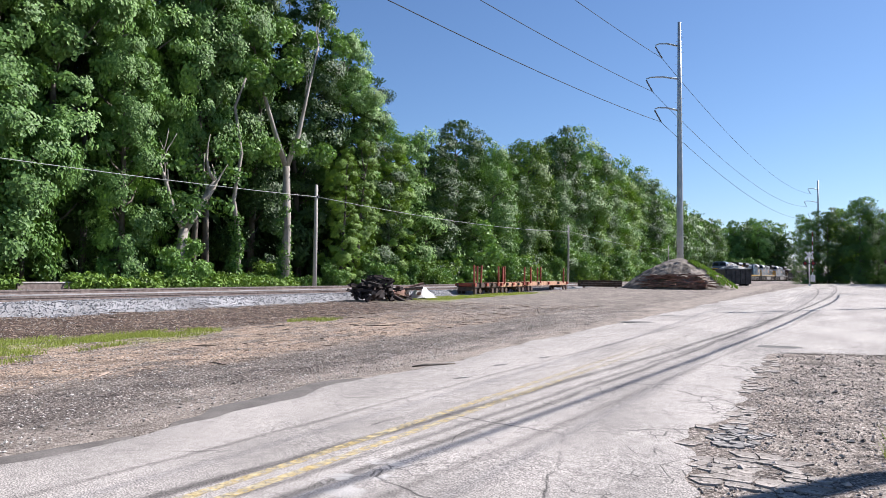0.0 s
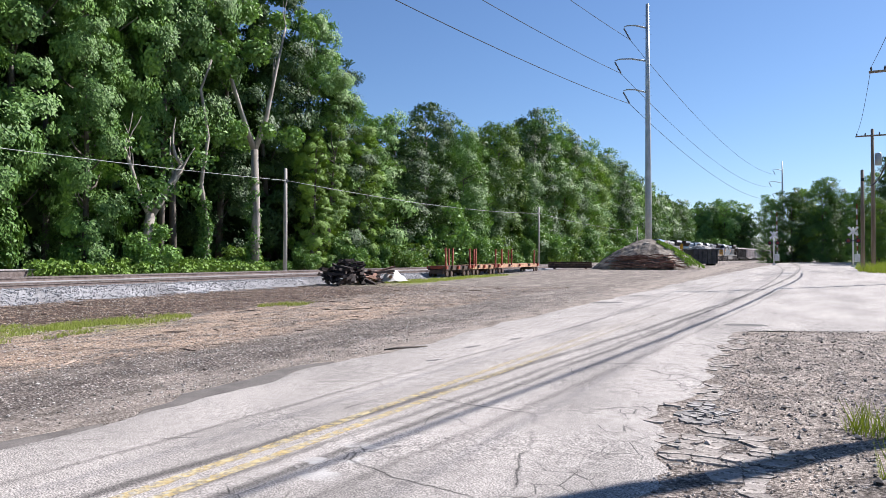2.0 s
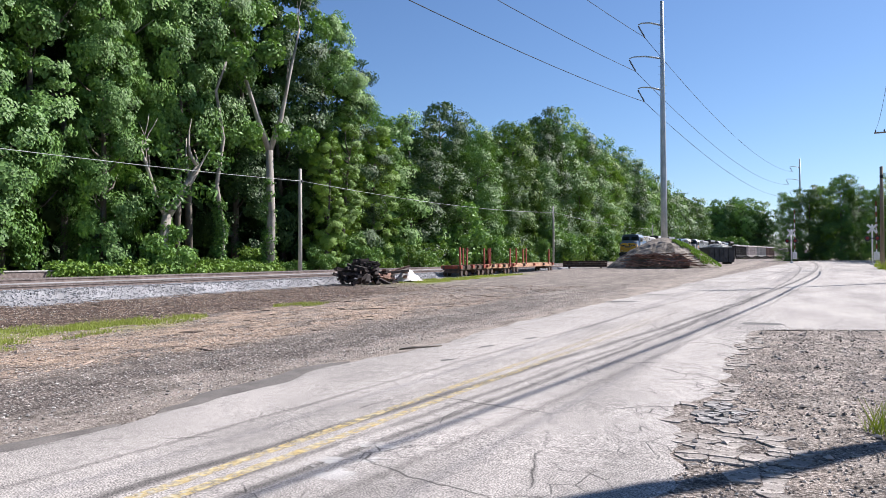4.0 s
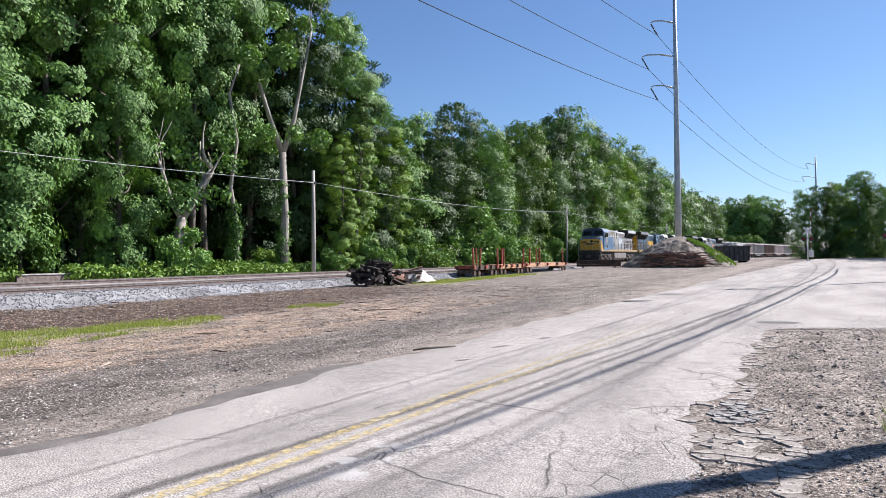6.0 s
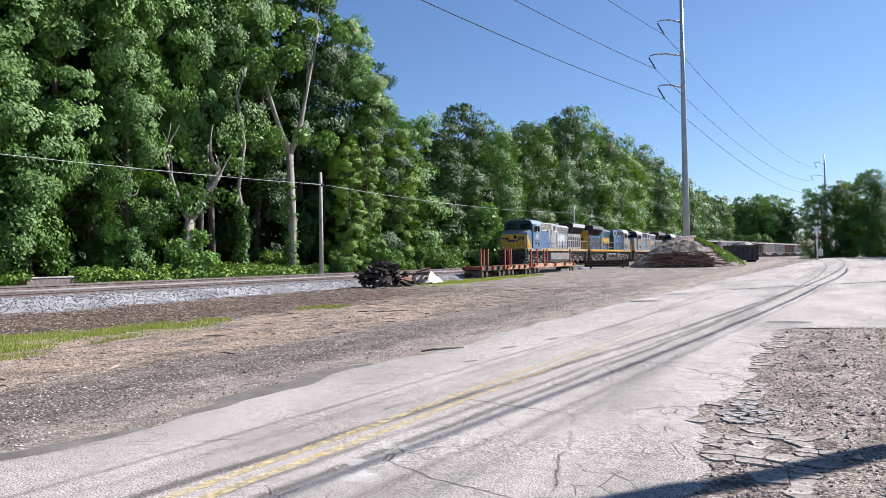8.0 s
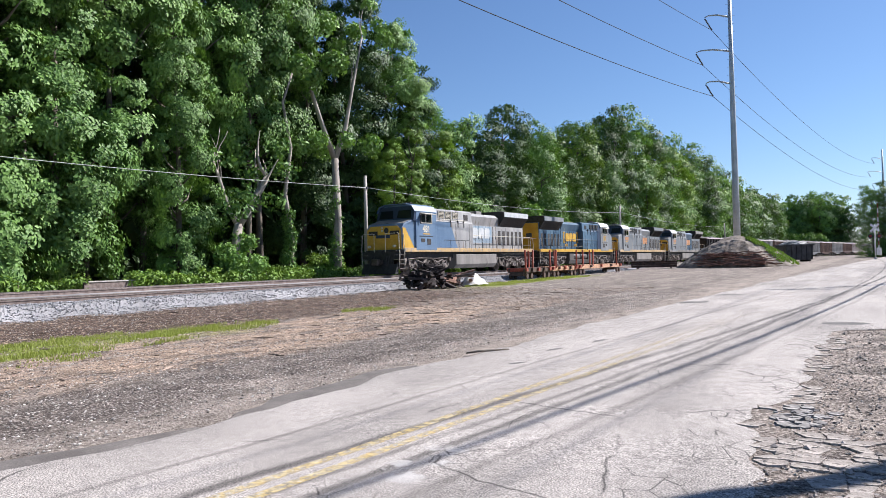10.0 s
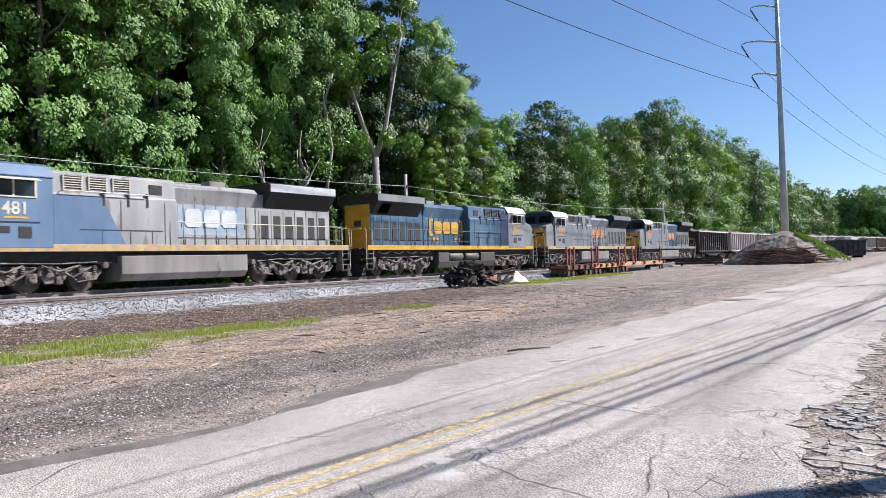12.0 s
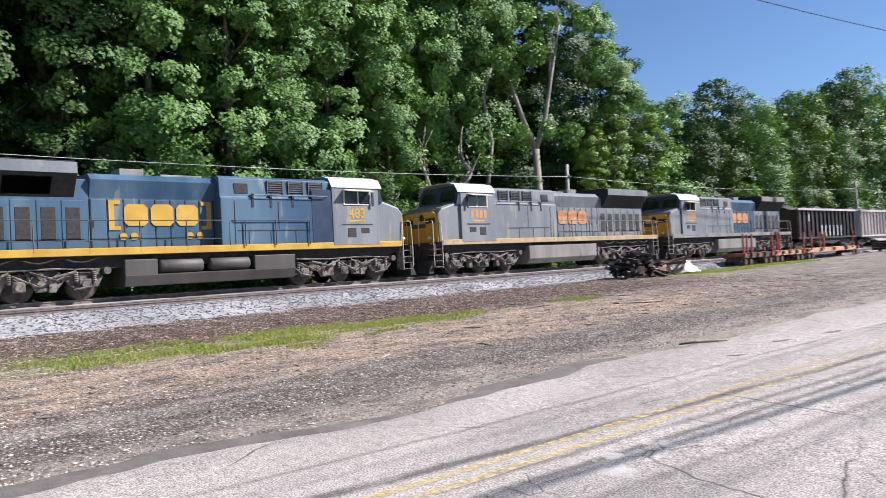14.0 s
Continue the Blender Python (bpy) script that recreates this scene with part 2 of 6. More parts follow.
def mesh_from(name, verts, faces, materials, parent=None, smooth=False):
    me = bpy.data.meshes.new(name)
    me.from_pydata(verts, [], faces)
    for m in (materials if isinstance(materials, (list, tuple)) else [materials]):
        me.materials.append(m)
    if smooth:
        me.shade_smooth()
    ob = new(name, me)
    if parent:
        ob.parent = parent
    return ob


# ---- ground ----
NEAR_TRACK, FAR_TRACK = -23.8, -28.0
NEAR_TOP, FAR_TOP = 0.79, 0.90


def smooth_step(a, b, v):
    k = min(1.0, max(0.0, (v - a) / (b - a)))
    return k * k * (3 - 2 * k)


def ground_z(x, y):
    """The yard rises gently along the line, and a little towards the ballast."""
    k = min(max(y - 5.0, 0.0), 110.0)
    z = 0.0085 * k
    z += max(0.0, 0.22 - 0.004 * k) * smooth_step(15.0, 21.5, -x)
    z += 0.5 * smooth_step(31.0, 40.0, -x) * smooth_step(0, 60, y)
    return z


def rough_z(x, y):
    z = ground_z(x, y)
    if x < -6.0 or x > -1.2:
        far = min(1.0, 0.1 + abs(x + 1.2) / 1.6) if x > -1.2 else min(1.0, 0.1 + abs(x + 6.0) / 1.6)
        z += far * (0.035 * noise.noise((x * 0.8, y * 0.8, 0)) + 0.02 * noise.noise((x * 2.3, y * 2.3, 4)))
        z -= 0.02 * far + 0.008
    else:
        z -= 0.06
    return z


def steps(lo, hi, mid_lo, mid_hi, fine):
    out, v, g = [], mid_lo, fine
    while v > lo:
        g *= 1.35
        v -= g
        out.append(max(v, lo))
    out = out[::-1]
    v = mid_lo
    while v <= mid_hi:
        out.append(v)
        v += fine
    g = fine
    while v < hi:
        out.append(v)
        g *= 1.35
        v += g
    out.append(hi)
    return out


def grid_sheet(name, xs, ys, height, materials):
    verts = [(x, y, height(x, y)) for y in ys for x in xs]
    w = len(xs)
    faces = [(j * w + i, j * w + i + 1, (j + 1) * w + i + 1, (j + 1) * w + i) for j in range(len(ys) - 1) for i in range(w - 1)]
    return mesh_from(name, verts, faces, materials, smooth=True)


def mask_nodes(n, l, coord, lo, hi, soft):
    """1 between lo and hi, with soft edges."""
    a = n.new("ShaderNodeMapRange")
    a.interpolation_type = "SMOOTHSTEP"
    a.inputs["From Min"].default_value, a.inputs["From Max"].default_value = lo - soft, lo + soft
    b = n.new("ShaderNodeMapRange")
    b.interpolation_type = "SMOOTHSTEP"
    b.inputs["From Min"].default_value, b.inputs["From Max"].default_value = hi + soft, hi - soft
    m = n.new("ShaderNodeMath")
    m.operation = "MULTIPLY"
    l.new(coord, a.inputs[0])
    l.new(coord, b.inputs[0])
    l.new(a.outputs[0], m.inputs[0])
    l.new(b.outputs[0], m.inputs[1])
    return m.outputs[0]


def ground_material():
    mat = bpy.data.materials.new("yard_ground")
    n, l = tree_of(mat)
    p = n["Principled BSDF"]
    co = n.new("ShaderNodeTexCoord")

    def tex(scale, detail=6, stretch=(1, 1, 1)):
        m = n.new("ShaderNodeMapping")
        m.inputs["Scale"].default_value = stretch
        l.new(co.outputs["Object"], m.inputs[0])
        t = n.new("ShaderNodeTexNoise")
        t.inputs["Scale"].default_value, t.inputs["Detail"].default_value = scale, detail
        t.inputs["Roughness"].default_value = 0.65
        l.new(m.outputs[0], t.inputs["Vector"])
        return t.outputs["Fac"]

    def ramp(src, stops):
        r = n.new("ShaderNodeValToRGB")
        el = r.color_ramp.elements
        while len(el) < len(stops):
            el.new(0.5)
        for e, (at, c) in zip(el, stops):
            e.position, e.color = at, (*c, 1)
        l.new(src, r.inputs[0])
        return r.outputs[0]

    def mix(fac, a, b, mode="MIX"):
        m = n.new("ShaderNodeMixRGB")
        m.blend_type = mode
        if isinstance(fac, float):
            m.inputs[0].default_value = fac
        else:
            l.new(fac, m.inputs[0])
        l.new(a, m.inputs[1])
        l.new(b, m.inputs[2])
        return m.outputs[0]

    def math_node(op, a, b):
        m = n.new("ShaderNodeMath")
        m.operation = op
        for i, v in enumerate((a, b)):
            if isinstance(v, (int, float)):
                m.inputs[i].default_value = v
            else:
                l.new(v, m.inputs[i])
        return m.outputs[0]

    sep = n.new("ShaderNodeSeparateXYZ")
    l.new(co.outputs["Object"], sep.inputs[0])
    wob = math_node("MULTIPLY", math_node("SUBTRACT", tex(0.35, 4, (1, 0.5, 1)), 0.5), 5.0)
    across = math_node("ADD", sep.outputs["X"], wob)
    fine, mid, broad = tex(30, 6), tex(6, 5), tex(0.7, 5, (1, 0.35, 1))
    # packed dark gravel with pale specks
    gravel = ramp(fine, [(0.37, (0.035, 0.03, 0.027)), (0.48, (0.12, 0.10, 0.09)), (0.57, (0.22, 0.19, 0.172)), (0.64, (0.60, 0.55, 0.51))])
    pale = ramp(fine, [(0.34, (0.09, 0.075, 0.065)), (0.47, (0.30, 0.26, 0.23)), (0.56, (0.42, 0.37, 0.33)), (0.66, (0.74, 0.68, 0.62))])
    mulch = ramp(tex(26, 5, (1, 1, 1)), [(0.40, (0.022, 0.015, 0.013)), (0.50, (0.075, 0.052, 0.043)), (0.59, (0.18, 0.125, 0.10)), (0.68, (0.46, 0.36, 0.28))])
    tan = ramp(tex(30, 5), [(0.36, (0.09, 0.058, 0.042)), (0.47, (0.30, 0.22, 0.165)), (0.56, (0.48, 0.37, 0.29)), (0.66, (0.78, 0.66, 0.54))])
    soil = ramp(mid, [(0.3, (0.10, 0.085, 0.07)), (0.7, (0.20, 0.17, 0.14))])
    green = ramp(tex(20, 5), [(0.3, (0.11, 0.12, 0.035)), (0.55, (0.24, 0.27, 0.07)), (0.75, (0.38, 0.40, 0.12))])
    base = mix(math_node("MULTIPLY", ramp(broad, [(0.50, (0, 0, 0)), (0.64, (1, 1, 1))]), 0.6), gravel, pale)
    side_mask = mask_nodes(n, l, sep.outputs["X"], -1.6, 9.0, 0.8)
    earth = ramp(tex(30, 6), [(0.36, (0.06, 0.05, 0.043)), (0.47, (0.22, 0.185, 0.16)), (0.57, (0.42, 0.365, 0.325)), (0.67, (0.74, 0.67, 0.61))])
    base = mix(math_node("MULTIPLY", side_mask, ramp(tex(1.6, 5), [(0.42, (0.2, 0.2, 0.2)), (0.54, (1, 1, 1))])), base, earth)
    base = mix(math_node("MULTIPLY", math_node("MULTIPLY", side_mask, 0.8), ramp(tex(1.1, 6, (1.5, 0.8, 1)), [(0.53, (0, 0, 0)), (0.60, (1, 1, 1))])), base, pale)
    margin = mask_nodes(n, l, sep.outputs["X"], -7.3, -5.5, 0.35)
    silt = ramp(fine, [(0.34, (0.16, 0.13, 0.112)), (0.5, (0.30, 0.26, 0.23)), (0.66, (0.42, 0.375, 0.34))])
    base = mix(math_node("MULTIPLY", margin, 0.85), base, silt)
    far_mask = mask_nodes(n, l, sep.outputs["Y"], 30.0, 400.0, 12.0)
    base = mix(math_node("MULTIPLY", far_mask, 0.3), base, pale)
    tan_mask = mask_nodes(n, l, across, -15.5, -9.8, 0.9)
    near_mask = mask_nodes(n, l, sep.outputs["Y"], -200.0, 24.0, 6.0)
    base = mix(math_node("MULTIPLY", math_node("MULTIPLY", tan_mask, near_mask), ramp(tex(1.4, 6, (1, 0.45, 1)), [(0.40, (0.1, 0.1, 0.1)), (0.54, (1, 1, 1))])), base, tan)
    mul_mask = mask_nodes(n, l, across, -22.5, -15.6, 0.7)
    long_mask = mask_nodes(n, l, sep.outputs["Y"], -200.0, 30.0, 4.0)
    base = mix(math_node("MULTIPLY", mul_mask, long_mask), base, mulch)
    wood_mask = mask_nodes(n, l, across, -3000.0, -32.0, 1.0)
    base = mix(wood_mask, base, soil)
    far_green = mask_nodes(n, l, across, 12.0, 3000.0, 3.0)
    base = mix(math_node("MULTIPLY", far_green, 0.8), base, green)
    # grass strips
    g1 = math_node("MULTIPLY", mask_nodes(n, l, across, -16.6, -13.9, 0.5), mask_nodes(n, l, sep.outputs["Y"], 3.0, 12.5, 2.0))
    g2 = math_node("MULTIPLY", mask_nodes(n, l, across, -21.0, -18.3, 0.6), mask_nodes(n, l, sep.outputs["Y"], 33.0, 52.0, 4.0))
    gm = math_node("MULTIPLY", math_node("MAXIMUM", g1, g2), ramp(mid, [(0.34, (0, 0, 0)), (0.52, (1, 1, 1))]))
    base = mix(gm, base, green)
    base = mix(1.0, base, ramp(tex(2.6, 8, (1, 0.5, 1)), [(0.36, (0.62, 0.60, 0.58)), (0.5, (1, 0.98, 0.95)), (0.66, (1.25, 1.2, 1.15))]), "MULTIPLY")
    l.new(base, p.inputs["Base Color"])
    p.inputs["Roughness"].default_value = 0.95
    p.inputs["Specular IOR Level"].default_value = 0.2
    b = n.new("ShaderNodeBump")
    b.inputs["Strength"].default_value, b.inputs["Distance"].default_value = 0.8, 0.05
    l.new(math_node("ADD", fine, math_node("MULTIPLY", mid, 1.5)), b.inputs["Height"])
    l.new(b.outputs[0], p.inputs["Normal"])
    return mat


GROUND = ground_material()
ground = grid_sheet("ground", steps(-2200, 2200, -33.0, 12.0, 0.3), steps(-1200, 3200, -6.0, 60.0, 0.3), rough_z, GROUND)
tagged(ground, "dusty gravel yard with wood mulch and grass strips", "ground", kind="structure")


def road_material():
    mat = bpy.data.materials.new("old_asphalt")
    n, l = tree_of(mat)
    p = n["Principled BSDF"]
    co = n.new("ShaderNodeTexCoord")

    def noise_at(scale, detail, stretch=(1, 1, 1)):
        m = n.new("ShaderNodeMapping")
        m.inputs["Scale"].default_value = stretch
        l.new(co.outputs["Object"], m.inputs[0])
        t = n.new("ShaderNodeTexNoise")
        t.inputs["Scale"].default_value, t.inputs["Detail"].default_value = scale, detail
        l.new(m.outputs[0], t.inputs["Vector"])
        return t

    def ramp(src, stops):
        r = n.new("ShaderNodeValToRGB")
        el = r.color_ramp.elements
        while len(el) < len(stops):
            el.new(0.5)
        for e, (at, c) in zip(el, stops):
            e.position, e.color = at, (c, c * 0.976, c * 0.955, 1)
        l.new(src, r.inputs[0])
        return r.outputs[0]

    def mul(a, b, f=1.0):
        m = n.new("ShaderNodeMixRGB")
        m.blend_type, m.inputs[0].default_value = "MULTIPLY", f
        l.new(a, m.inputs[1])
        l.new(b, m.inputs[2])
        return m.outputs[0]

    def calc(op, *args):
        m = n.new("ShaderNodeMath")
        m.operation = op
        for i, v in enumerate(args):
            if isinstance(v, (int, float)):
                m.inputs[i].default_value = v
            else:
                l.new(v, m.inputs[i])
        return m.outputs[0]

    def span(src, lo, hi, soft):
        return mask_nodes(n, l, src, lo, hi, soft)

    sep = n.new("ShaderNodeSeparateXYZ")
    l.new(co.outputs["Object"], sep.inputs[0])
    X, Y = sep.outputs["X"], sep.outputs["Y"]
    wander = calc("MULTIPLY", calc("SUBTRACT", noise_at(0.35, 3, (0.2, 1, 1)).outputs["Fac"], 0.5), 0.2)

    def beside(c0, c1, c2):
        """How far a place lies to the right of a bent line along the road."""
        line = calc("ADD", calc("ADD", c0, calc("MULTIPLY", Y, c1)), calc("MULTIPLY", calc("MULTIPLY", Y, Y), c2))
        return calc("ADD", calc("SUBTRACT", X, line), wander)

    stone = ramp(noise_at(78, 4).outputs["Fac"], [(0.36, 0.11), (0.46, 0.345), (0.54, 0.49), (0.62, 0.76)])
    broad = ramp(noise_at(0.9, 6, (1, 0.3, 1)).outputs["Fac"], [(0.32, 0.68), (0.62, 1.0)])
    blot = ramp(noise_at(9, 7).outputs["Fac"], [(0.36, 0.82), (0.54, 1.0)])
    col = mul(mul(stone, broad), blot)
    # dark rubbed wheel tracks that sweep along the road
    rub = ramp(noise_at(7, 6, (1, 0.12, 1)).outputs["Fac"], [(0.30, 0.45), (0.52, 1.0)])
    for (c0, c1, c2), lo, hi, soft, dark in (((-4.72, 0.135, -0.0008), -0.07, 0.07, 0.05, 0.75), ((-3.86, 0.105, -0.00082), -0.05, 0.05, 0.05, 0.75), ((-4.2, 0.118, -0.0007), -0.05, 0.04, 0.05, 0.6),
                                             ((-5.25, 0.06, 0.0), -0.03, 0.03, 0.05, 0.6), ((-3.3, 0.112, -0.0007), -0.05, 0.05, 0.06, 0.4), ((-2.6, 0.03, 0.0), -0.28, 0.3, 0.2, 0.2)):
        m = n.new("ShaderNodeMixRGB")
        m.blend_type = "MULTIPLY"
        l.new(calc("MULTIPLY", calc("MULTIPLY", span(beside(c0, c1, c2), lo, hi, soft), dark), rub), m.inputs[0])
        l.new(col, m.inputs[1])
        m.inputs[2].default_value = (0.16, 0.155, 0.16, 1)
        col = m.outputs[0]
    # bare white scuffs beside the centre line
    m = n.new("ShaderNodeMixRGB")
    scuff = calc("MULTIPLY", span(beside(-3.35, 0.02, 0.0), -0.2, 0.25, 0.1), span(Y, 4.3, 5.3, 0.25))
    l.new(calc("MULTIPLY", scuff, ramp(noise_at(3.5, 4).outputs["Fac"], [(0.50, 0.0), (0.56, 0.6)])), m.inputs[0])
    l.new(col, m.inputs[1])
    m.inputs[2].default_value = (0.62, 0.61, 0.6, 1)
    col = m.outputs[0]
    # cracks: two nets of cell edges, bent by noise; the fine net along the centre line and the crumbling edge
    edges = calc("MAXIMUM", span(beside(-3.7, 0.07, 0.0), -0.2, 0.5, 0.25), calc("MULTIPLY", span(X, -1.75, 3.0, 0.2), span(Y, -20.0, 19.0, 2.0)))
    heights = []
    for scale, width, keep in ((0.42, 0.006, 0.52), (3.6, 0.03, 0.0)):
        warp = n.new("ShaderNodeMixRGB")
        warp.inputs[0].default_value = 0.12 / scale ** 0.5
        l.new(co.outputs["Object"], warp.inputs[1])
        l.new(noise_at(2.2, 5).outputs["Color"], warp.inputs[2])
        v = n.new("ShaderNodeTexVoronoi")
        v.feature = "DISTANCE_TO_EDGE"
        v.inputs["Scale"].default_value = scale
        l.new(warp.outputs[0], v.inputs["Vector"])
        line = ramp(v.outputs["Distance"], [(0.0, 0.0), (width, 1.0)])
        if keep:
            where = ramp(noise_at(0.5, 3).outputs["Fac"], [(keep - 0.03, 0.0), (keep + 0.04, 1.0)])
        else:
            where = calc("MULTIPLY", edges, ramp(noise_at(1.3, 4).outputs["Fac"], [(0.46, 0.0), (0.56, 1.0)]))
        m = n.new("ShaderNodeMixRGB")
        l.new(where, m.inputs[0])
        m.inputs[1].default_value = (1, 1, 1, 1)
        l.new(line, m.inputs[2])
        heights.append(m.outputs[0])
    crack = mul(heights[0], heights[1])
    dark = ramp(crack, [(0.0, 0.2), (1.0, 1.0)])
    col = mul(col, dark)
    l.new(col, p.inputs["Base Color"])
    p.inputs["Roughness"].default_value = 0.85
    p.inputs["Specular IOR Level"].default_value = 0.3
    add = n.new("ShaderNodeMixRGB")
    add.inputs[0].default_value = 0.75
    l.new(stone, add.inputs[1])
    l.new(crack, add.inputs[2])
    b = n.new("ShaderNodeBump")
    b.inputs["Strength"].default_value, b.inputs["Distance"].default_value = 0.45, 0.012
    l.new(add.outputs[0], b.inputs["Height"])
    l.new(b.outputs[0], p.inputs["Normal"])
    return mat


ASPHALT = road_material()


def left_edge(y):
    bend = 0.035 * max(0.0, y - 16.0) + 0.00025 * max(0.0, y - 30.0) ** 2
    return -6.12 + bend - 0.10 * math.sin(y * 0.9) + 0.20 * noise.noise((0.5, y * 0.55, 7)) + 0.09 * noise.noise((0.5, y * 2.2, 9))


def right_edge(y):
    r = -1.0 + 0.22 * noise.noise((3.5, y * 0.6, 2)) + 0.16 * noise.noise((3.5, y * 2.0, 2)) + 0.06 * noise.noise((3.5, y * 6.0, 2)) - 0.12 * math.exp(-((y - 8.0) / 0.7) ** 2)
    return r + 14.0 * smooth_step(15.8, 21.0, y)


def road_z(x, y):
    return ground_z(x, y) + 0.012 + 0.008 * noise.noise((x * 0.4, y * 0.3, 1))


def build_road():
    ys = [-12 + 0.12 * k for k in range(300)]
    while ys[-1] < 130:
        ys.append(ys[-1] + 0.12 + (ys[-1] - 24) * 0.03)
    cols = 26
    verts, faces = [], []
    for y in ys:
        a, b = left_edge(y), right_edge(y)
        for i in range(cols + 1):
            x = a + (b - a) * i / cols
            drop = 0.022 if i in (0, cols) else 0.0
            verts.append((x, y, road_z(x, y) - drop))
    w = cols + 1
    for j in range(len(ys) - 1):
        for i in range(cols):
            faces.append((j * w + i, j * w + i + 1, (j + 1) * w + i + 1, (j + 1) * w + i))
    return mesh_from("road", verts, faces, ASPHALT, smooth=True)


road = tagged(build_road(), "cracked pale grey asphalt road, worn edges", "road", kind="structure")


def worn_paint():
    """Yellow road paint, flaking near by and almost gone further along."""
    mat = surface("worn_yellow_line", (0.58, 0.43, 0.17), (0.60, 0.51, 0.31), 7, 0.85, bump=0.3, spots=(0.52, 0.48, 0.40), spot_at=0.56)
    n, l = tree_of(mat)
    p = n["Principled BSDF"]
    co = n.new("ShaderNodeTexCoord")
    sep = n.new("ShaderNodeSeparateXYZ")
    l.new(co.outputs["Object"], sep.inputs[0])
    t = n.new("ShaderNodeTexNoise")
    t.inputs["Scale"].default_value, t.inputs["Detail"].default_value, t.inputs["Roughness"].default_value = 13.0, 9, 0.8
    l.new(co.outputs["Object"], t.inputs["Vector"])
    wear = n.new("ShaderNodeMapRange")
    wear.inputs["From Min"].default_value, wear.inputs["From Max"].default_value = 2.0, 24.0
    wear.inputs["To Min"].default_value, wear.inputs["To Max"].default_value = 0.0, 0.26
    l.new(sep.outputs["Y"], wear.inputs[0])
    add = n.new("ShaderNodeMath")
    l.new(t.outputs["Fac"], add.inputs[0])
    l.new(wear.outputs[0], add.inputs[1])
    r = n.new("ShaderNodeValToRGB")
    r.color_ramp.elements[0].position, r.color_ramp.elements[1].position = 0.41, 0.68
    l.new(add.outputs[0], r.inputs[0])
    clear = n.new("ShaderNodeBsdfTransparent")
    mix = n.new("ShaderNodeMixShader")
    l.new(r.outputs[0], mix.inputs[0])
    l.new(p.outputs[0], mix.inputs[1])
    l.new(clear.outputs[0], mix.inputs[2])
    l.new(mix.outputs[0], n["Material Output"].inputs["Surface"])
    return mat


YELLOW_LINE = worn_paint()


def build_line(x, y0, y1, width):
    verts, faces = [], []
    k = int((y1 - y0) / 0.3)
    for j in range(k + 1):
        y = y0 + (y1 - y0) * j / k
        c = x + 0.043 * y + 0.0002 * max(0.0, y - 25.0) ** 2
        for q in (-0.5, 0.5):
            xx = c + q * width + 0.006 * noise.noise((q * 9, y * 4, 3))
            verts.append((xx, y, road_z(xx, y) + 0.004))
    for j in range(k):
        faces.append((2 * j, 2 * j + 1, 2 * j + 3, 2 * j + 2))
    ob = mesh_from("road_line", verts, faces, YELLOW_LINE, road)
    ob["label"] = "worn double yellow centre line"
    return ob


for off in (-4.19, -3.96):
    build_line(off, -8.0, 62.0, 0.11)

# ---- railway ----
def ballast_material():
    mat = surface("ballast_bed", (0.20, 0.193, 0.195), (0.37, 0.36, 0.365), 0.6, 0.95, bump=1.0, grain=18)
    return mat


BALLAST = ballast_material()


def ballast_z(x, y):
    """Two track beds with a shoulder towards the yard."""
    top_near, top_far = NEAR_TOP - 0.155, FAR_TOP - 0.155
    g = ground_z(x, y)
    if x > NEAR_TRACK + 1.5:
        z = top_near - (x - NEAR_TRACK - 1.5) * 0.62
    elif x > FAR_TRACK + 1.6:
        k = (x - FAR_TRACK - 1.6) / (NEAR_TRACK + 1.5 - FAR_TRACK - 1.6)
        z = top_far + (top_near - top_far) * min(1, k * 1.7)
    elif x > FAR_TRACK - 1.6:
        z = top_far
    else:
        z = top_far - (FAR_TRACK - 1.6 - x) * 0.4
    return max(z, g - 0.06) + 0.03 * noise.noise((x * 3, y * 3, 2)) + 0.02 * noise.noise((x * 9, y * 9, 5))


CURVE_FROM, CURVE_LONG, CURVE_RADIUS = 95.0, 65.0, 565.0


def on_line(x, s):
    """A place beside the railway: straight, then a gentle curve to the right, then straight again. Also the heading there."""
    if s <= CURVE_FROM:
        return x, s, 0.0
    a = min(s - CURVE_FROM, CURVE_LONG) / CURVE_RADIUS
    rest = max(0.0, s - CURVE_FROM - CURVE_LONG)
    r = CURVE_RADIUS + (FAR_TRACK - x)
    return FAR_TRACK + CURVE_RADIUS - r * math.cos(a) + rest * math.sin(a), CURVE_FROM + r * math.sin(a) + rest * math.cos(a), a


bx = [-32.0 + 0.22 * k for k in range(52)]
by = [-45 + 0.3 * k for k in range(300)]
while by[-1] < 420:
    by.append(by[-1] + 0.3 + (by[-1] - 44) * 0.03)
verts = [(*on_line(x, y)[:2], ballast_z(x, y)) for y in by for x in bx]
w = len(bx)
faces = [(j * w + i, j * w + i + 1, (j + 1) * w + i + 1, (j + 1) * w + i) for j in range(len(by) - 1) for i in range(w - 1)]
ballast = mesh_from("ballast", verts, faces, BALLAST, smooth=True)
tagged(ballast, "pale grey crushed stone ballast under the rails", "ballast", kind="structure")


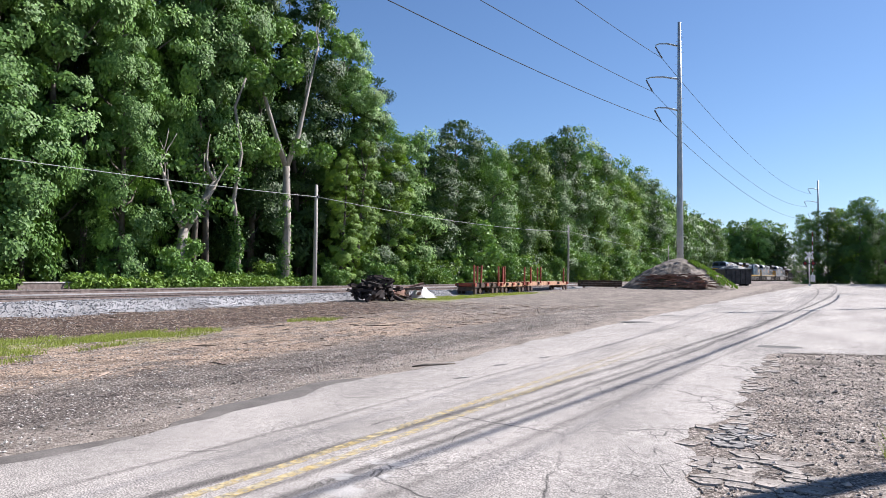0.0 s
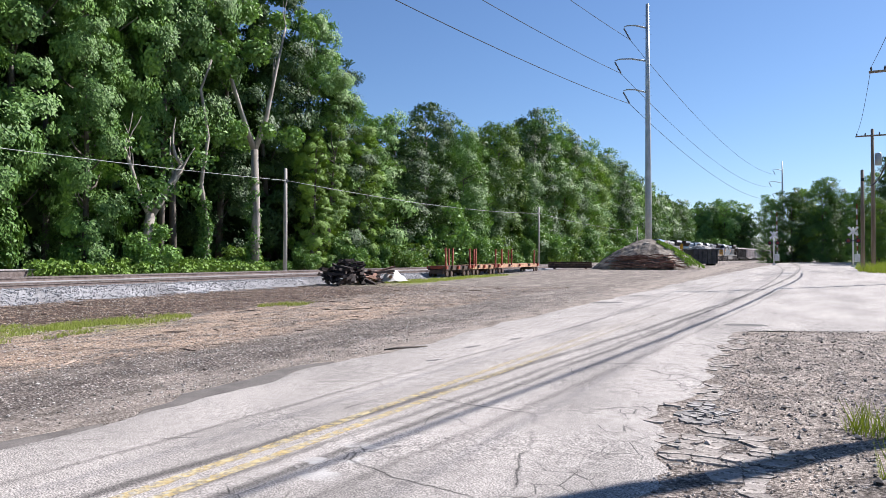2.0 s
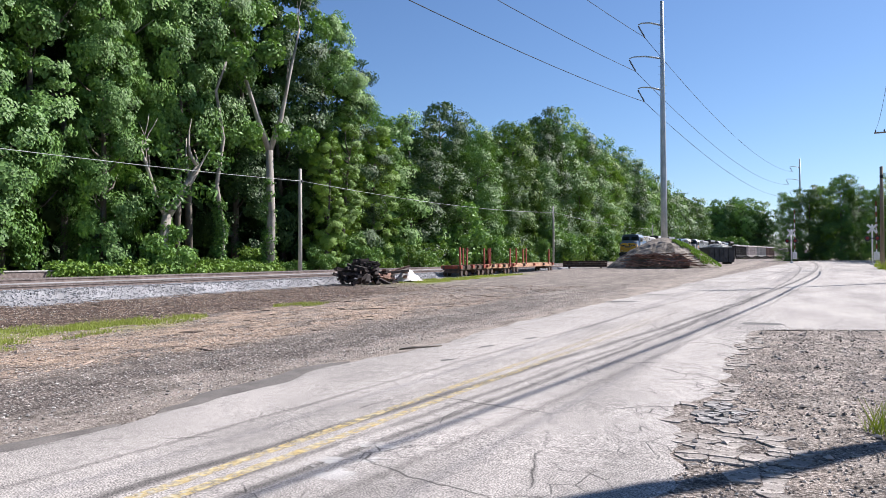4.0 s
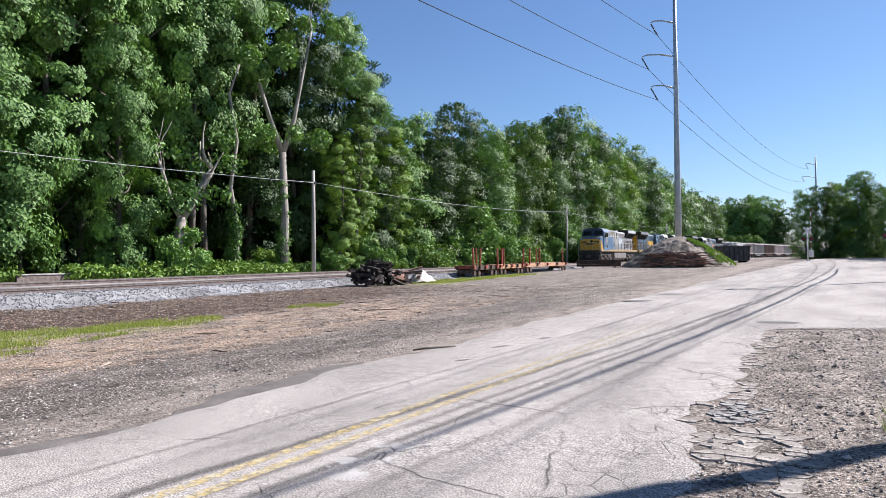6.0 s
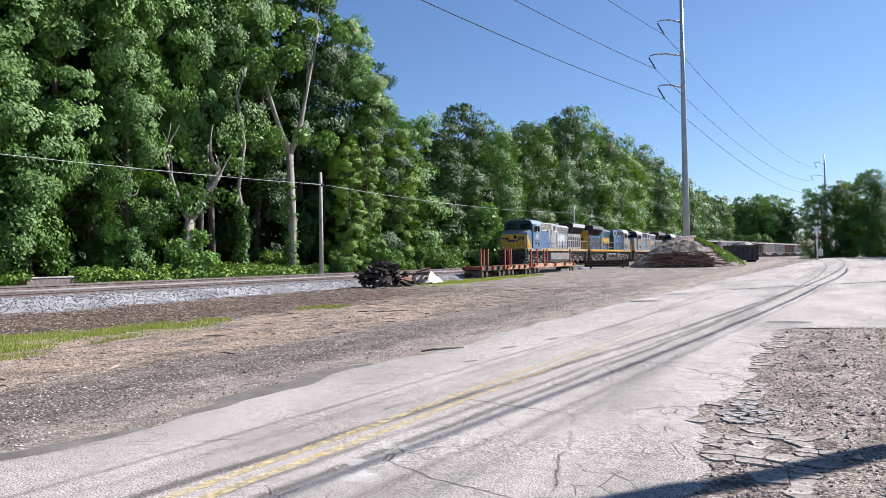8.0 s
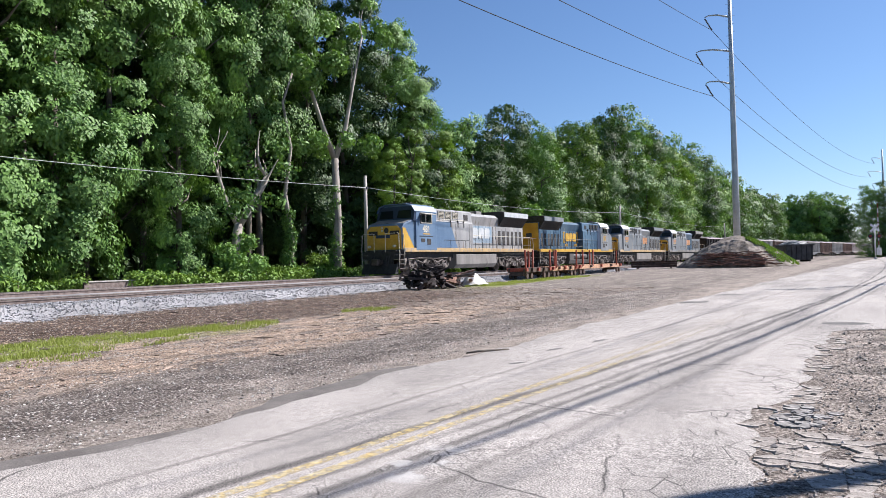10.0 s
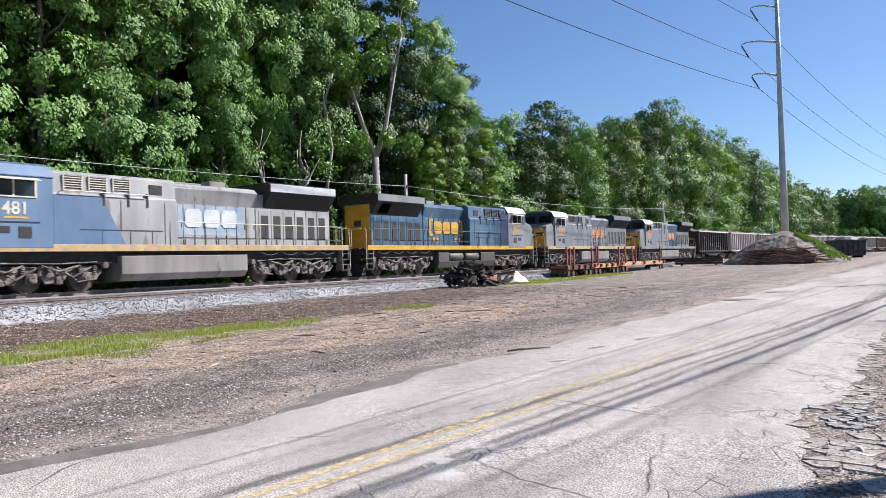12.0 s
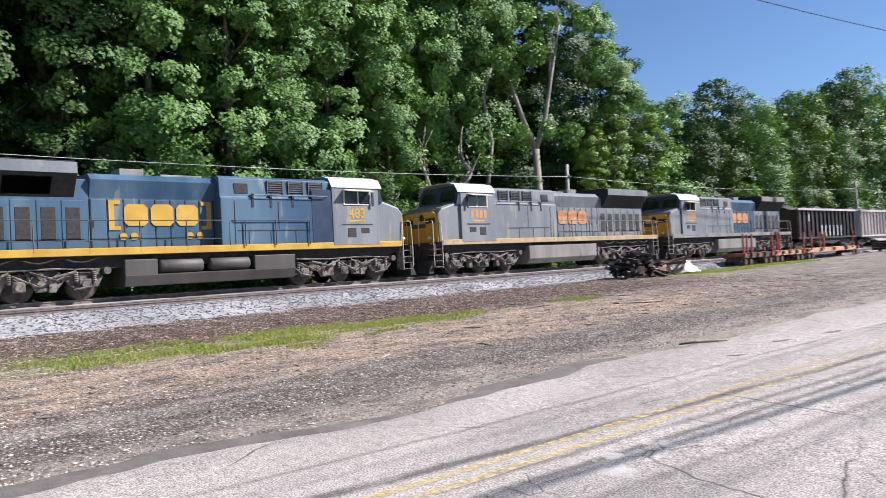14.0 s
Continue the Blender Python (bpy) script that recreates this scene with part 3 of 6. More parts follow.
def build_rail(track, side, top):
    x = track + side * 0.7525
    prof = [(-0.07, -0.17), (0.07, -0.17), (0.07, -0.155), (0.012, -0.135), (0.012, -0.045), (0.036, -0.035), (0.036, -0.003), (-0.036, -0.003), (-0.036, -0.035), (-0.012, -0.045), (-0.012, -0.135), (-0.07, -0.155)]
    stations = [-60.0, 0.0, 60.0, CURVE_FROM] + [CURVE_FROM + 6 * k for k in range(1, 50)]

    def sweep(outline, material, name, parent=None):
        bm = bmesh.new()
        rings = [[bm.verts.new((*on_line(x + a, q)[:2], top + b)) for a, b in outline] for q in stations]
        k = len(outline)
        for r0, r1 in zip(rings, rings[1:]):
            for i in range(k):
                bm.faces.new((r0[i], r0[(i + 1) % k], r1[(i + 1) % k], r1[i]))
        bm.faces.new(rings[0][::-1])
        bm.faces.new(rings[-1])
        bmesh.ops.recalc_face_normals(bm, faces=bm.faces[:])
        return link(name, bm, material, parent)

    rail = tagged(sweep(prof, RAIL_SIDE, "rail"), "rusty steel rail with a polished head", "rail", "rails", "structure")
    sweep([(-0.034, -0.003), (0.034, -0.003), (0.034, 0.002), (-0.034, 0.002)], RAIL_TOP, "rail_head", rail)


for track, top in ((NEAR_TRACK, NEAR_TOP), (FAR_TRACK, FAR_TOP)):
    for side in (-1, 1):
        build_rail(track, side, top)

# ---- trees ----
rnd = random.Random(11)
nr = np.random.RandomState(5)


def leaf_cloud(centres, radii, count, size, flat=0.85, up=0.35):
    """Small folded leaves over the shells of many clumps, as plain arrays of corners and faces."""
    centres, radii = np.array(centres, float), np.array(radii, float)
    area = radii ** 2
    pick = nr.choice(len(centres), count, p=area / area.sum())
    d = nr.normal(size=(count, 3))
    d /= np.linalg.norm(d, axis=1)[:, None]
    r = radii[pick] * (0.25 + 0.85 * nr.rand(count) ** 0.7)
    pos = centres[pick] + d * r[:, None] * np.array([1, 1, flat])
    normal = d + nr.normal(size=(count, 3)) * 0.55 + np.array([0, 0, up])
    normal /= np.linalg.norm(normal, axis=1)[:, None]
    t = np.cross(normal, nr.normal(size=(count, 3)))
    t /= np.linalg.norm(t, axis=1)[:, None]
    b = np.cross(normal, t)
    s = size * (0.6 + 0.8 * nr.rand(count))[:, None]
    droop = normal * s * -0.25
    v = np.stack([pos - t * s * 0.6 + droop, pos - b * s * 0.42, pos + t * s * 0.75 + droop, pos + b * s * 0.42], 1)
    return v.reshape(-1, 3)


def leaf_mesh(name, v, material, parent):
    k = len(v) // 4
    me = bpy.data.meshes.new(name)
    me.vertices.add(len(v))
    me.vertices.foreach_set("co", v.astype(np.float32).ravel())
    idx = np.arange(k)[:, None] * 4
    tri = np.concatenate([idx + [0, 1, 2], idx + [0, 2, 3]], 1).reshape(-1)
    me.loops.add(len(tri))
    me.loops.foreach_set("vertex_index", tri.astype(np.int32))
    me.polygons.add(2 * k)
    me.polygons.foreach_set("loop_start", np.arange(2 * k, dtype=np.int32) * 3)
    me.polygons.foreach_set("loop_total", np.full(2 * k, 3, np.int32))
    me.update(calc_edges=True)
    me.materials.append(material)
    ob = new(name, me)
    ob.parent = parent
    return ob


def limb(bm, a, way, length, r, r_end, bend=0.25, sides=7):
    pts, p, w = [Vector(a)], Vector(a), Vector(way).normalized()
    for k in range(4):
        w = (w + Vector((rnd.uniform(-bend, bend), rnd.uniform(-bend, bend), rnd.uniform(0, bend)))).normalized()
        p = p + w * length / 4
        pts.append(p.copy())
    tube(bm, pts, [r + (r_end - r) * k / 4 for k in range(5)], sides)
    return pts


def lobed_crown(height, spread, low, lobes, tufts, leaves, size, top=0.70, full=1.0):
    """Leaves in tufts over the sunny shells of many lobes, hung in tiers round the trunk, with gaps between them."""
    k = (np.arange(lobes) + nr.rand(lobes)) / lobes
    env = spread * np.sin(np.pi * (0.17 + top * k)) ** 0.7
    a = np.arange(lobes) * 2.4 + nr.uniform(-0.7, 0.7, lobes)
    r = env * np.sqrt(nr.uniform(0.10, 1.0, lobes)) * 0.86
    R = spread * nr.uniform(0.24, 0.48, lobes) * (1.05 - 0.15 * k) * full
    out = np.stack([np.cos(a), np.sin(a), np.zeros(lobes)], 1)
    C = out * r[:, None] + np.stack([np.zeros(lobes), np.zeros(lobes), low + (height - low) * k - R * 0.8], 1)
    d = nr.normal(size=(lobes, tufts, 3)) + 0.55 * out[:, None] + np.array([0, 0, 0.35])
    d /= np.linalg.norm(d, axis=2)[:, :, None]
    T = (C[:, None] + d * R[:, None, None] * nr.uniform(0.65, 1.05, (lobes, tufts, 1)) * np.array([1, 1, 0.8])).reshape(-1, 3)
    TR = np.repeat(R * 0.40, tufts) * nr.uniform(0.6, 1.35, lobes * tufts)
    N = d.reshape(-1, 3)
    pick = nr.choice(len(T), leaves, p=TR ** 2 / (TR ** 2).sum())
    e = nr.normal(size=(leaves, 3))
    e /= np.linalg.norm(e, axis=1)[:, None]
    pos = T[pick] + e * (TR[pick] * nr.uniform(0.35, 1.1, leaves))[:, None] * np.array([1, 1, 0.75])
    normal = 0.8 * N[pick] + 0.3 * e + 0.6 * out[pick // tufts] + nr.normal(size=(leaves, 3)) * 0.24 + np.array([0, 0, 0.3])
    normal /= np.linalg.norm(normal, axis=1)[:, None]
    t = np.cross(normal, nr.normal(size=(leaves, 3)))
    t /= np.linalg.norm(t, axis=1)[:, None]
    b = np.cross(normal, t)
    s = size * (0.6 + 0.8 * nr.rand(leaves))[:, None]
    droop = normal * s * -0.22
    v = np.stack([pos - t * s * 0.6 + droop, pos - b * s * 0.42, pos + t * s * 0.75 + droop, pos + b * s * 0.42], 1)
    return C, v.reshape(-1, 3)


def make_tree(name, height, spread, low, leaves, size, material, label, lobes=60, bark=None, trunk=0.28, top=0.70, full=1.0):
    """A trunk with limbs that reach for the lobes of its crown."""
    root = empty(name)
    bm = bmesh.new()
    stem = limb(bm, (0, 0, -0.3), (0, 0, 1), height * 0.8, trunk, trunk * 0.25, 0.05, 9)
    C, v = lobed_crown(height, spread, low, lobes, int(15 * full * full), leaves, size, top, full)
    for k in range(0, lobes, max(1, lobes // 20)):
        c = Vector(C[k])
        q = min(max((c.z - 0.45 * math.hypot(c.x, c.y)) / (height * 0.8), 0.15), 0.98)
        i = min(3, int(q * 4))
        start = stem[i].lerp(stem[i + 1], q * 4 - i)
        mid = start.lerp(c, 0.5) + Vector((rnd.uniform(-0.2, 0.2), rnd.uniform(-0.2, 0.2), -0.2))
        tube(bm, [start, mid, c], [trunk * 0.3, trunk * 0.2, trunk * 0.06], 6)
    part("trunk", bm, bark or BARK, root, smooth=True)
    leaf_mesh("crown", v, material, root)
    return tagged(root, label, "tree")


def make_bush(name, height, spread, leaves, size, material, label):
    root = empty(name)
    bm = bmesh.new()
    for k in range(5):
        a = 1.256 * k
        limb(bm, (0.15 * math.cos(a), 0.15 * math.sin(a), -0.1), (0.6 * math.cos(a), 0.6 * math.sin(a), 1), height * 0.8, 0.035, 0.01, 0.2, 5)
    part("stem", bm, BARK, root)
    centres, radii = [], []
    for k in range(26):
        z = height * rnd.uniform(0.1, 0.85)
        wide = spread * math.sqrt(max(0.05, 1 - (z / height) ** 2))
        a, r = rnd.uniform(0, 6.283), wide * math.sqrt(rnd.random())
        centres.append((r * math.cos(a), r * math.sin(a), z))
        radii.append(rnd.uniform(0.3, 0.55) * spread / 1.6)
    leaf_mesh("foliage", leaf_cloud(centres, radii, leaves, size), material, root)
    return tagged(root, label, "bush")


def place(proto, x, y, turn, big=1.0, group="", lift=0.0):
    m = pose(x, y, ground_z(x, y) + lift, 0, 0, turn)
    ob = copy_thing(proto, m)
    ob.scale = (big, big, big * 1.0)
    if group:
        ob["group"] = group
    return ob


protos = [
    make_tree("tree", 22, 3.7, 5.0, 46000, 0.155, LEAF, "tall leafy maple in full summer green", 46),
    make_tree("tree", 20, 3.3, 1.5, 46000, 0.15, LEAF, "leafy maple with foliage down to the ground", 50),
    make_tree("tree", 22, 3.9, 9.5, 40000, 0.155, LEAF, "tall maple with a bare lower trunk", 36),
    make_tree("tree", 17, 2.5, 0.3, 36000, 0.14, LEAF_PALE, "bright green tree clad with vines", 48, top=0.66),
    make_tree("tree", 22, 4.0, 2.0, 44000, 0.16, LEAF_SHADED, "tall tree with shade-coloured leaves at the edge of the wood", 46),
]
far_protos = [
    make_tree("tree", 21, 4.3, 0.5, 19000, 0.25, LEAF, "leafy maple in the railway wood", 44, top=0.64, full=1.25),
    make_tree("tree", 20, 4.0, 0.5, 19000, 0.24, LEAF_SHADED, "tree with shade-coloured foliage down to the ground", 44, top=0.64, full=1.25),
    make_tree("tree", 21, 3.6, 0.5, 19000, 0.23, LEAF_PALE, "bright green tree clad with vines", 46, top=0.62, full=1.25),
]
distant_protos = [
    make_tree("tree", 21, 4.8, 1.0, 4600, 0.5, LEAF, "distant leafy maple in summer green", 34, top=0.64, full=1.3),
    make_tree("tree", 20, 4.6, 0.5, 4600, 0.5, LEAF_SHADED, "distant tree with shade-coloured leaves where the line ends", 34, top=0.64, full=1.3),
]
back = make_tree("tree", 22, 5.2, 0.5, 4500, 0.66, LEAF_SHADED, "tree with shade-coloured leaves deep in the wood", 44)
bushes = [
    make_bush("bush", 2.4, 1.9, 3000, 0.17, LEAF_PALE, "bright green bush beside the railway"),
    make_bush("bush", 1.5, 1.6, 2200, 0.15, LEAF, "low green bush beside the railway"),
    make_bush("bush", 4.2, 2.4, 4200, 0.20, LEAF, "tall vine-covered bush at the edge of the wood"),
]

WOOD = "trees of the railway wood"
# y along the line, x, height, breadth against the kind's own, kind: the front row of the near wood
FRONT_ROW = [(-9, -36.5, 24, 1.1, 1), (-4, -37.0, 25, 1.1, 0), (1.5, -36.2, 25, 1.05, 1), (6.0, -38.2, 26, 1.0, 4), (9.8, -38.4, 25, 1.0, 4), (13.6, -36.8, 26, 1.05, 0), (17.0, -34.9, 23, 1.0, 1),
             (20.6, -35.6, 24, 1.05, 1), (24.4, -37.0, 26, 1.0, 0), (27.2, -34.9, 19, 0.72, 1), (30.0, -37.6, 27, 1.05, 2), (33.4, -36.0, 25, 0.8, 2), (35.6, -37.0, 27, 0.95, 2), (41.5, -38.6, 25, 1.05, 4),
             (46.8, -38.2, 25.5, 1.0, 4), (50.4, -36.6, 22.5, 0.95, 0), (46.6, -33.9, 11.0, 0.62, 3), (49.2, -34.2, 12.5, 0.8, 3), (53.6, -37.0, 20, 1.0, 4), (55.6, -35.0, 13, 0.9, 3)]
for y, x, high, broad, kind in FRONT_ROW:
    ob = place(protos[kind], x, y, rnd.uniform(0, 360), 1.0, WOOD)
    own = (22, 20, 22, 17, 22)[kind]
    ob.scale = (broad, broad, high / own)
# the row beyond, each crown standing out by itself
FAR_ROW = [(60.5, -36.6, 16.0, 0.80, 0), (65.0, -36.4, 15.5, 0.86, 1), (69.5, -35.0, 11.5, 0.74, 1), (74.5, -37.4, 19.0, 0.86, 1), (78.5, -35.0, 14.5, 0.72, 0), (83.5, -37.0, 18.0, 0.72, 0), (87.0, -35.2, 14.0, 0.72, 1),
           (94.5, -36.6, 20.3, 0.98, 2), (99.5, -34.6, 14.5, 0.78, 0), (104.5, -37.0, 20.0, 0.85, 1), (111.0, -37.2, 24.5, 1.0, 1), (119.0, -37.4, 25.5, 1.2, 0), (121.0, -34.4, 16.0, 0.7, 2), (127.0, -36.4, 24.0, 1.05, 1),
           (135.0, -36.8, 24.5, 1.1, 0), (143.0, -36.2, 22.5, 1.1, 2), (152.0, -36.8, 24.0, 1.2, 0), (162.0, -36.5, 23.0, 1.2, 1), (174.0, -36.8, 23.5, 1.3, 0)]
for y, x, high, broad, kind in FAR_ROW:
    ob = place(far_protos[kind], x, y, rnd.uniform(0, 360), 1.0, WOOD)
    ob.scale = (broad, broad, high / (21, 20, 21)[kind])
y, k = 184.0, 0
while y < 300:
    place(distant_protos[k % 2], -37.0 - rnd.uniform(0, 2), y, rnd.uniform(0, 360), rnd.uniform(0.98, 1.15), WOOD)
    y += rnd.uniform(6, 8)
    k += 1
# the depth of the wood behind them, its shade put into a darker leaf colour
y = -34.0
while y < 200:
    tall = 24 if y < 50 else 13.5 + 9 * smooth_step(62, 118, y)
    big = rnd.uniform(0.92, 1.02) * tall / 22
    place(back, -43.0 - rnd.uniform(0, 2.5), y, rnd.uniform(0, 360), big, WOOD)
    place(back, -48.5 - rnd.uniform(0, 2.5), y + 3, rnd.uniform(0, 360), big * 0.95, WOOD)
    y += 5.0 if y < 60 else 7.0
y = -6.0
k = 0
while y < 190:
    kind = bushes[(k * 7 + k // 3) % 3]
    if not (13 < y < 26 and k % 3):
        big = rnd.uniform(0.6, 1.0) if y < 58 else rnd.uniform(1.0, 1.7)
        place(kind, -32.9 - rnd.uniform(0, 1.2), y, rnd.uniform(0, 360), big, "bushes along the railway")
    y += rnd.uniform(1.9, 3.2) if y < 60 else rnd.uniform(2.4, 3.4)
    k += 1
# distant wood that closes the line, and the trees beyond the crossing
for k in range(44):
    q = k / 43
    place(distant_protos[k % 2], -66 + 52 * q / 0.6 + rnd.uniform(-2, 2) if k < 26 else 4 + 120 * (q - 0.6) / 0.4, 318 + 30 * q + rnd.uniform(-9, 9), rnd.uniform(0, 360), rnd.uniform(1.0, 1.35), "distant wood")
for k in range(16):
    place(bushes[2], -70 + 3.2 * k + rnd.uniform(-2, 2), 300 + rnd.uniform(-3, 3), rnd.uniform(0, 360), rnd.uniform(1.6, 2.4), "distant bushes")
for x, yy, big, kind in ((-2.4, 131, 0.54, 0), (0.5, 132, 0.62, 1), (5, 131, 0.66, 3), (9.5, 128, 0.55, 3), (14, 120, 0.8, 1), (19, 112, 0.9, 0), (23, 104, 0.9, 1), (28, 98, 0.9, 0), (33, 92, 0.85, 1), (26, 118, 1.0, 0), (36, 108, 1.0, 1), (2.5, 134, 0.6, 2), (7.5, 134, 0.6, 1), (12, 125, 0.65, 2), (17, 126, 0.8, 1), (10.5, 108, 0.42, 2), (14, 104, 0.4, 1), (17.5, 99, 0.45, 2), (21, 93, 0.5, 1), (24, 86, 0.5, 2)):
    place(far_protos[kind % 3], x, yy, rnd.uniform(0, 360), big, "trees beyond the crossing")
for k in range(9):
    place(distant_protos[k % 2], 42 + rnd.uniform(-2, 5), 84 - 11 * k, rnd.uniform(0, 360), rnd.uniform(0.8, 1.0), "trees beside the road")
for ob in [*protos, *far_protos, *distant_protos, back, *bushes]:
    for o in (*ob.children_recursive, ob):
        bpy.data.objects.remove(o)

# ---- train ----
def make_truck(parent, yc, style):
    """A three-axle truck."""
    bm = bmesh.new()
    for sx in (-1, 1):
        x0, x1 = sorted((sx * 0.98, sx * 1.14))
        if style == 0:
            out = [(-2.75, 0.78), (-2.5, 0.95), (-1.6, 0.98), (-1.0, 0.62), (-0.7, 0.95), (0.7, 0.95), (1.0, 0.62), (1.6, 0.98), (2.5, 0.95), (2.75, 0.78), (2.55, 0.42), (1.7, 0.42), (1.45, 0.7), (1.2, 0.36), (0.55, 0.32), (0.35, 0.7), (-0.35, 0.7), (-0.55, 0.32), (-1.2, 0.36), (-1.45, 0.7), (-1.7, 0.42), (-2.55, 0.42)]
        else:
            out = [(-2.8, 0.95), (2.8, 0.95), (2.8, 0.72), (2.45, 0.30), (1.75, 0.30), (1.45, 0.62), (0.5, 0.62), (0.35, 0.30), (-0.35, 0.30), (-0.5, 0.62), (-1.45, 0.62), (-1.75, 0.30), (-2.45, 0.30), (-2.8, 0.72)]
        prism(bm, [(yc + a, b) for a, b in out], "x", x0, x1, 0.03)
        for a in (-2.1, 0, 2.1):
            box(bm, *sorted((sx * 1.13, sx * 1.27)), yc + a - 0.2, yc + a + 0.2, 0.36, 0.72, 0.04)
            disc_x(bm, yc + a, 0.53, 0.13, *sorted((sx * 1.26, sx * 1.33)), 12)
        for a in (-2.85, 2.85):
            disc_x(bm, yc + a, 0.98, 0.13, *sorted((sx * 0.9, sx * 1.3)), 12)
        tube(bm, [(sx * 1.25, yc - 2.6, 1.02), (sx * 1.28, yc - 1.1, 1.10), (sx * 1.28, yc + 0.9, 1.05), (sx * 1.25, yc + 2.5, 1.1)], 0.03, 6)
        tube(bm, [(sx * 1.2, yc - 1.3, 0.95), (sx * 1.3, yc - 0.6, 0.5), (sx * 1.2, yc + 0.2, 0.9)], 0.04, 6)
        tube(bm, [(sx * 1.2, yc + 0.9, 0.95), (sx * 1.3, yc + 1.5, 0.55), (sx * 1.2, yc + 2.3, 0.92)], 0.04, 6)
        for a in (-1.05, 1.05):
            box(bm, *sorted((sx * 0.95, sx * 1.2)), yc + a - 0.12, yc + a + 0.12, 0.3, 0.75, 0.03)
            disc_x(bm, yc + a * 0.62, 0.86, 0.11, *sorted((sx * 1.1, sx * 1.36)), 12)
            tube(bm, [(sx * 1.3, yc + a * 2.5, 0.72), (sx * 1.34, yc + a * 2.2, 0.45), (sx * 1.3, yc + a * 1.6, 0.36)], 0.035, 6)
            tube(bm, [(sx * 1.31, yc + a * 0.3, 1.0), (sx * 1.36, yc + a * 0.9, 0.78), (sx * 1.31, yc + a * 1.7, 0.98)], 0.045, 6)
        for a in (-2.1, 0, 2.1):
            for q in (-0.3, 0.3):
                tube(bm, [(sx * 1.2, yc + a + q, 0.62 + 0.035 * k) for k in range(11)], [0.095 if k % 2 else 0.07 for k in range(11)], 8)
    box(bm, -0.95, 0.95, yc - 1.3, yc + 1.3, 0.7, 1.0, 0.03)
    truck = part("truck", bm, TRUCK_GREY, parent, "dusty three-axle truck frame")
    for a in (-2.1, 0.0, 2.1):
        bm = bmesh.new()
        for sx in (-1, 1):
            disc_x(bm, yc + a, 0.53, 0.53, *sorted((sx * 0.69, sx * 0.82)), 28)
            disc_x(bm, yc + a, 0.53, 0.57, *sorted((sx * 0.66, sx * 0.69)), 28)
        tube(bm, [(-0.7, yc + a, 0.53), (0.7, yc + a, 0.53)], 0.1, 10)
        part("wheelset", bm, WHEEL_STEEL, truck)


def steps_and_rails(root, y, way):
    """The corner steps and their grab rails at one end; way: -1 at the front."""
    for sx in (-1, 1):
        bm = bmesh.new()
        for k in range(4):
            z = 0.42 + 0.29 * k
            box(bm, *sorted((sx * 1.05, sx * 1.5)), y - 0.3, y + 0.3, z, z + 0.035)
        box(bm, *sorted((sx * 1.0, sx * 1.5)), y - way * 0.30 - 0.02, y - way * 0.30 + 0.02, 0.38, 1.6)
        part("step_ladder", bm, TRUCK_GREY, root, "dusty dark corner steps")
        bm = bmesh.new()
        tube(bm, [(sx * 1.5, y + 0.3, 0.5), (sx * 1.5, y + 0.3, 1.75), (sx * 1.46, y + 0.27, 2.65), (sx * 1.3, y + 0.2, 2.75)], 0.022, 6)
        tube(bm, [(sx * 1.5, y - 0.3, 0.5), (sx * 1.5, y - 0.3, 1.75), (sx * 1.46, y - 0.27, 2.65), (sx * 1.3, y - 0.2, 2.75)], 0.022, 6)
        part("grab_rail", bm, RAIL_BRIGHT, root, "worn pale grab rail")
    for sx in (-1, 1):
        bm = bmesh.new()
        tube(bm, [(sx * 1.2, y + way * 0.35, 2.7), (sx * 0.45, y + way * 0.35, 2.7), (sx * 0.45, y + way * 0.35, 1.5)], 0.022, 6)
        part("end_rail", bm, RAIL_BRIGHT, root, "worn pale end rail")


def text_part(words, size, m, material, parent, name="number", label=""):
    cu = bpy.data.curves.new(name, "FONT")
    cu.body, cu.size, cu.align_x, cu.extrude, cu.offset = words, size, "CENTER", 0.004, size * 0.02
    tmp = bpy.data.objects.new("tmp", cu)
    scene.collection.objects.link(tmp)
    me = bpy.data.meshes.new_from_object(tmp.evaluated_get(bpy.context.evaluated_depsgraph_get()))
    bpy.data.objects.remove(tmp)
    me.materials.clear()
    me.materials.append(material)
    me.transform(m)
    ob = new(name, me)
    ob.parent = parent
    if label:
        ob["label"] = label
    return ob


def logo_blocks(root, x, y0, y1, z0, z1, material, brackets, label):
    """The maker's mark as three plain rounded blocks, with side brackets and round dots where the paint has them."""
    s = 1 if x > 0 else -1
    w = (y1 - y0) / 3.25
    xa, xb = sorted((x, x + s * 0.012))
    for k in range(3):
        a = y0 + k * w * 1.125
        bm = bmesh.new()
        c = min(w, z1 - z0) * 0.17
        out = [(a + c, z0), (a + w - c, z0), (a + w, z0 + c), (a + w, z1 - c), (a + w - c, z1), (a + c, z1), (a, z1 - c), (a, z0 + c)]
        prism(bm, out, "x", xa, xb)
        part("emblem_block", bm, material, root, label)
    if brackets:
        for e, d in ((y0 - 0.55, 1), (y1 + 0.55, -1)):
            bm = bmesh.new()
            za, zb = z0 - 0.15, z1 + 0.12
            out = [(e, za), (e + d * 0.42, za), (e + d * 0.42, za + 0.14), (e + d * 0.2, za + 0.14), (e + d * 0.2, zb - 0.14), (e + d * 0.42, zb - 0.14), (e + d * 0.42, zb), (e, zb)]
            prism(bm, out, "x", xa, xb)
            part("emblem_bracket", bm, material, root)
        for yy in (y0 - 0.05, y0 + 0.35, y1 - 0.35, y1 + 0.05):
            bm = bmesh.new()
            disc_x(bm, yy, z0 - 0.38, 0.14, xa, xb, 16)
            part("emblem_dot", bm, material, root)


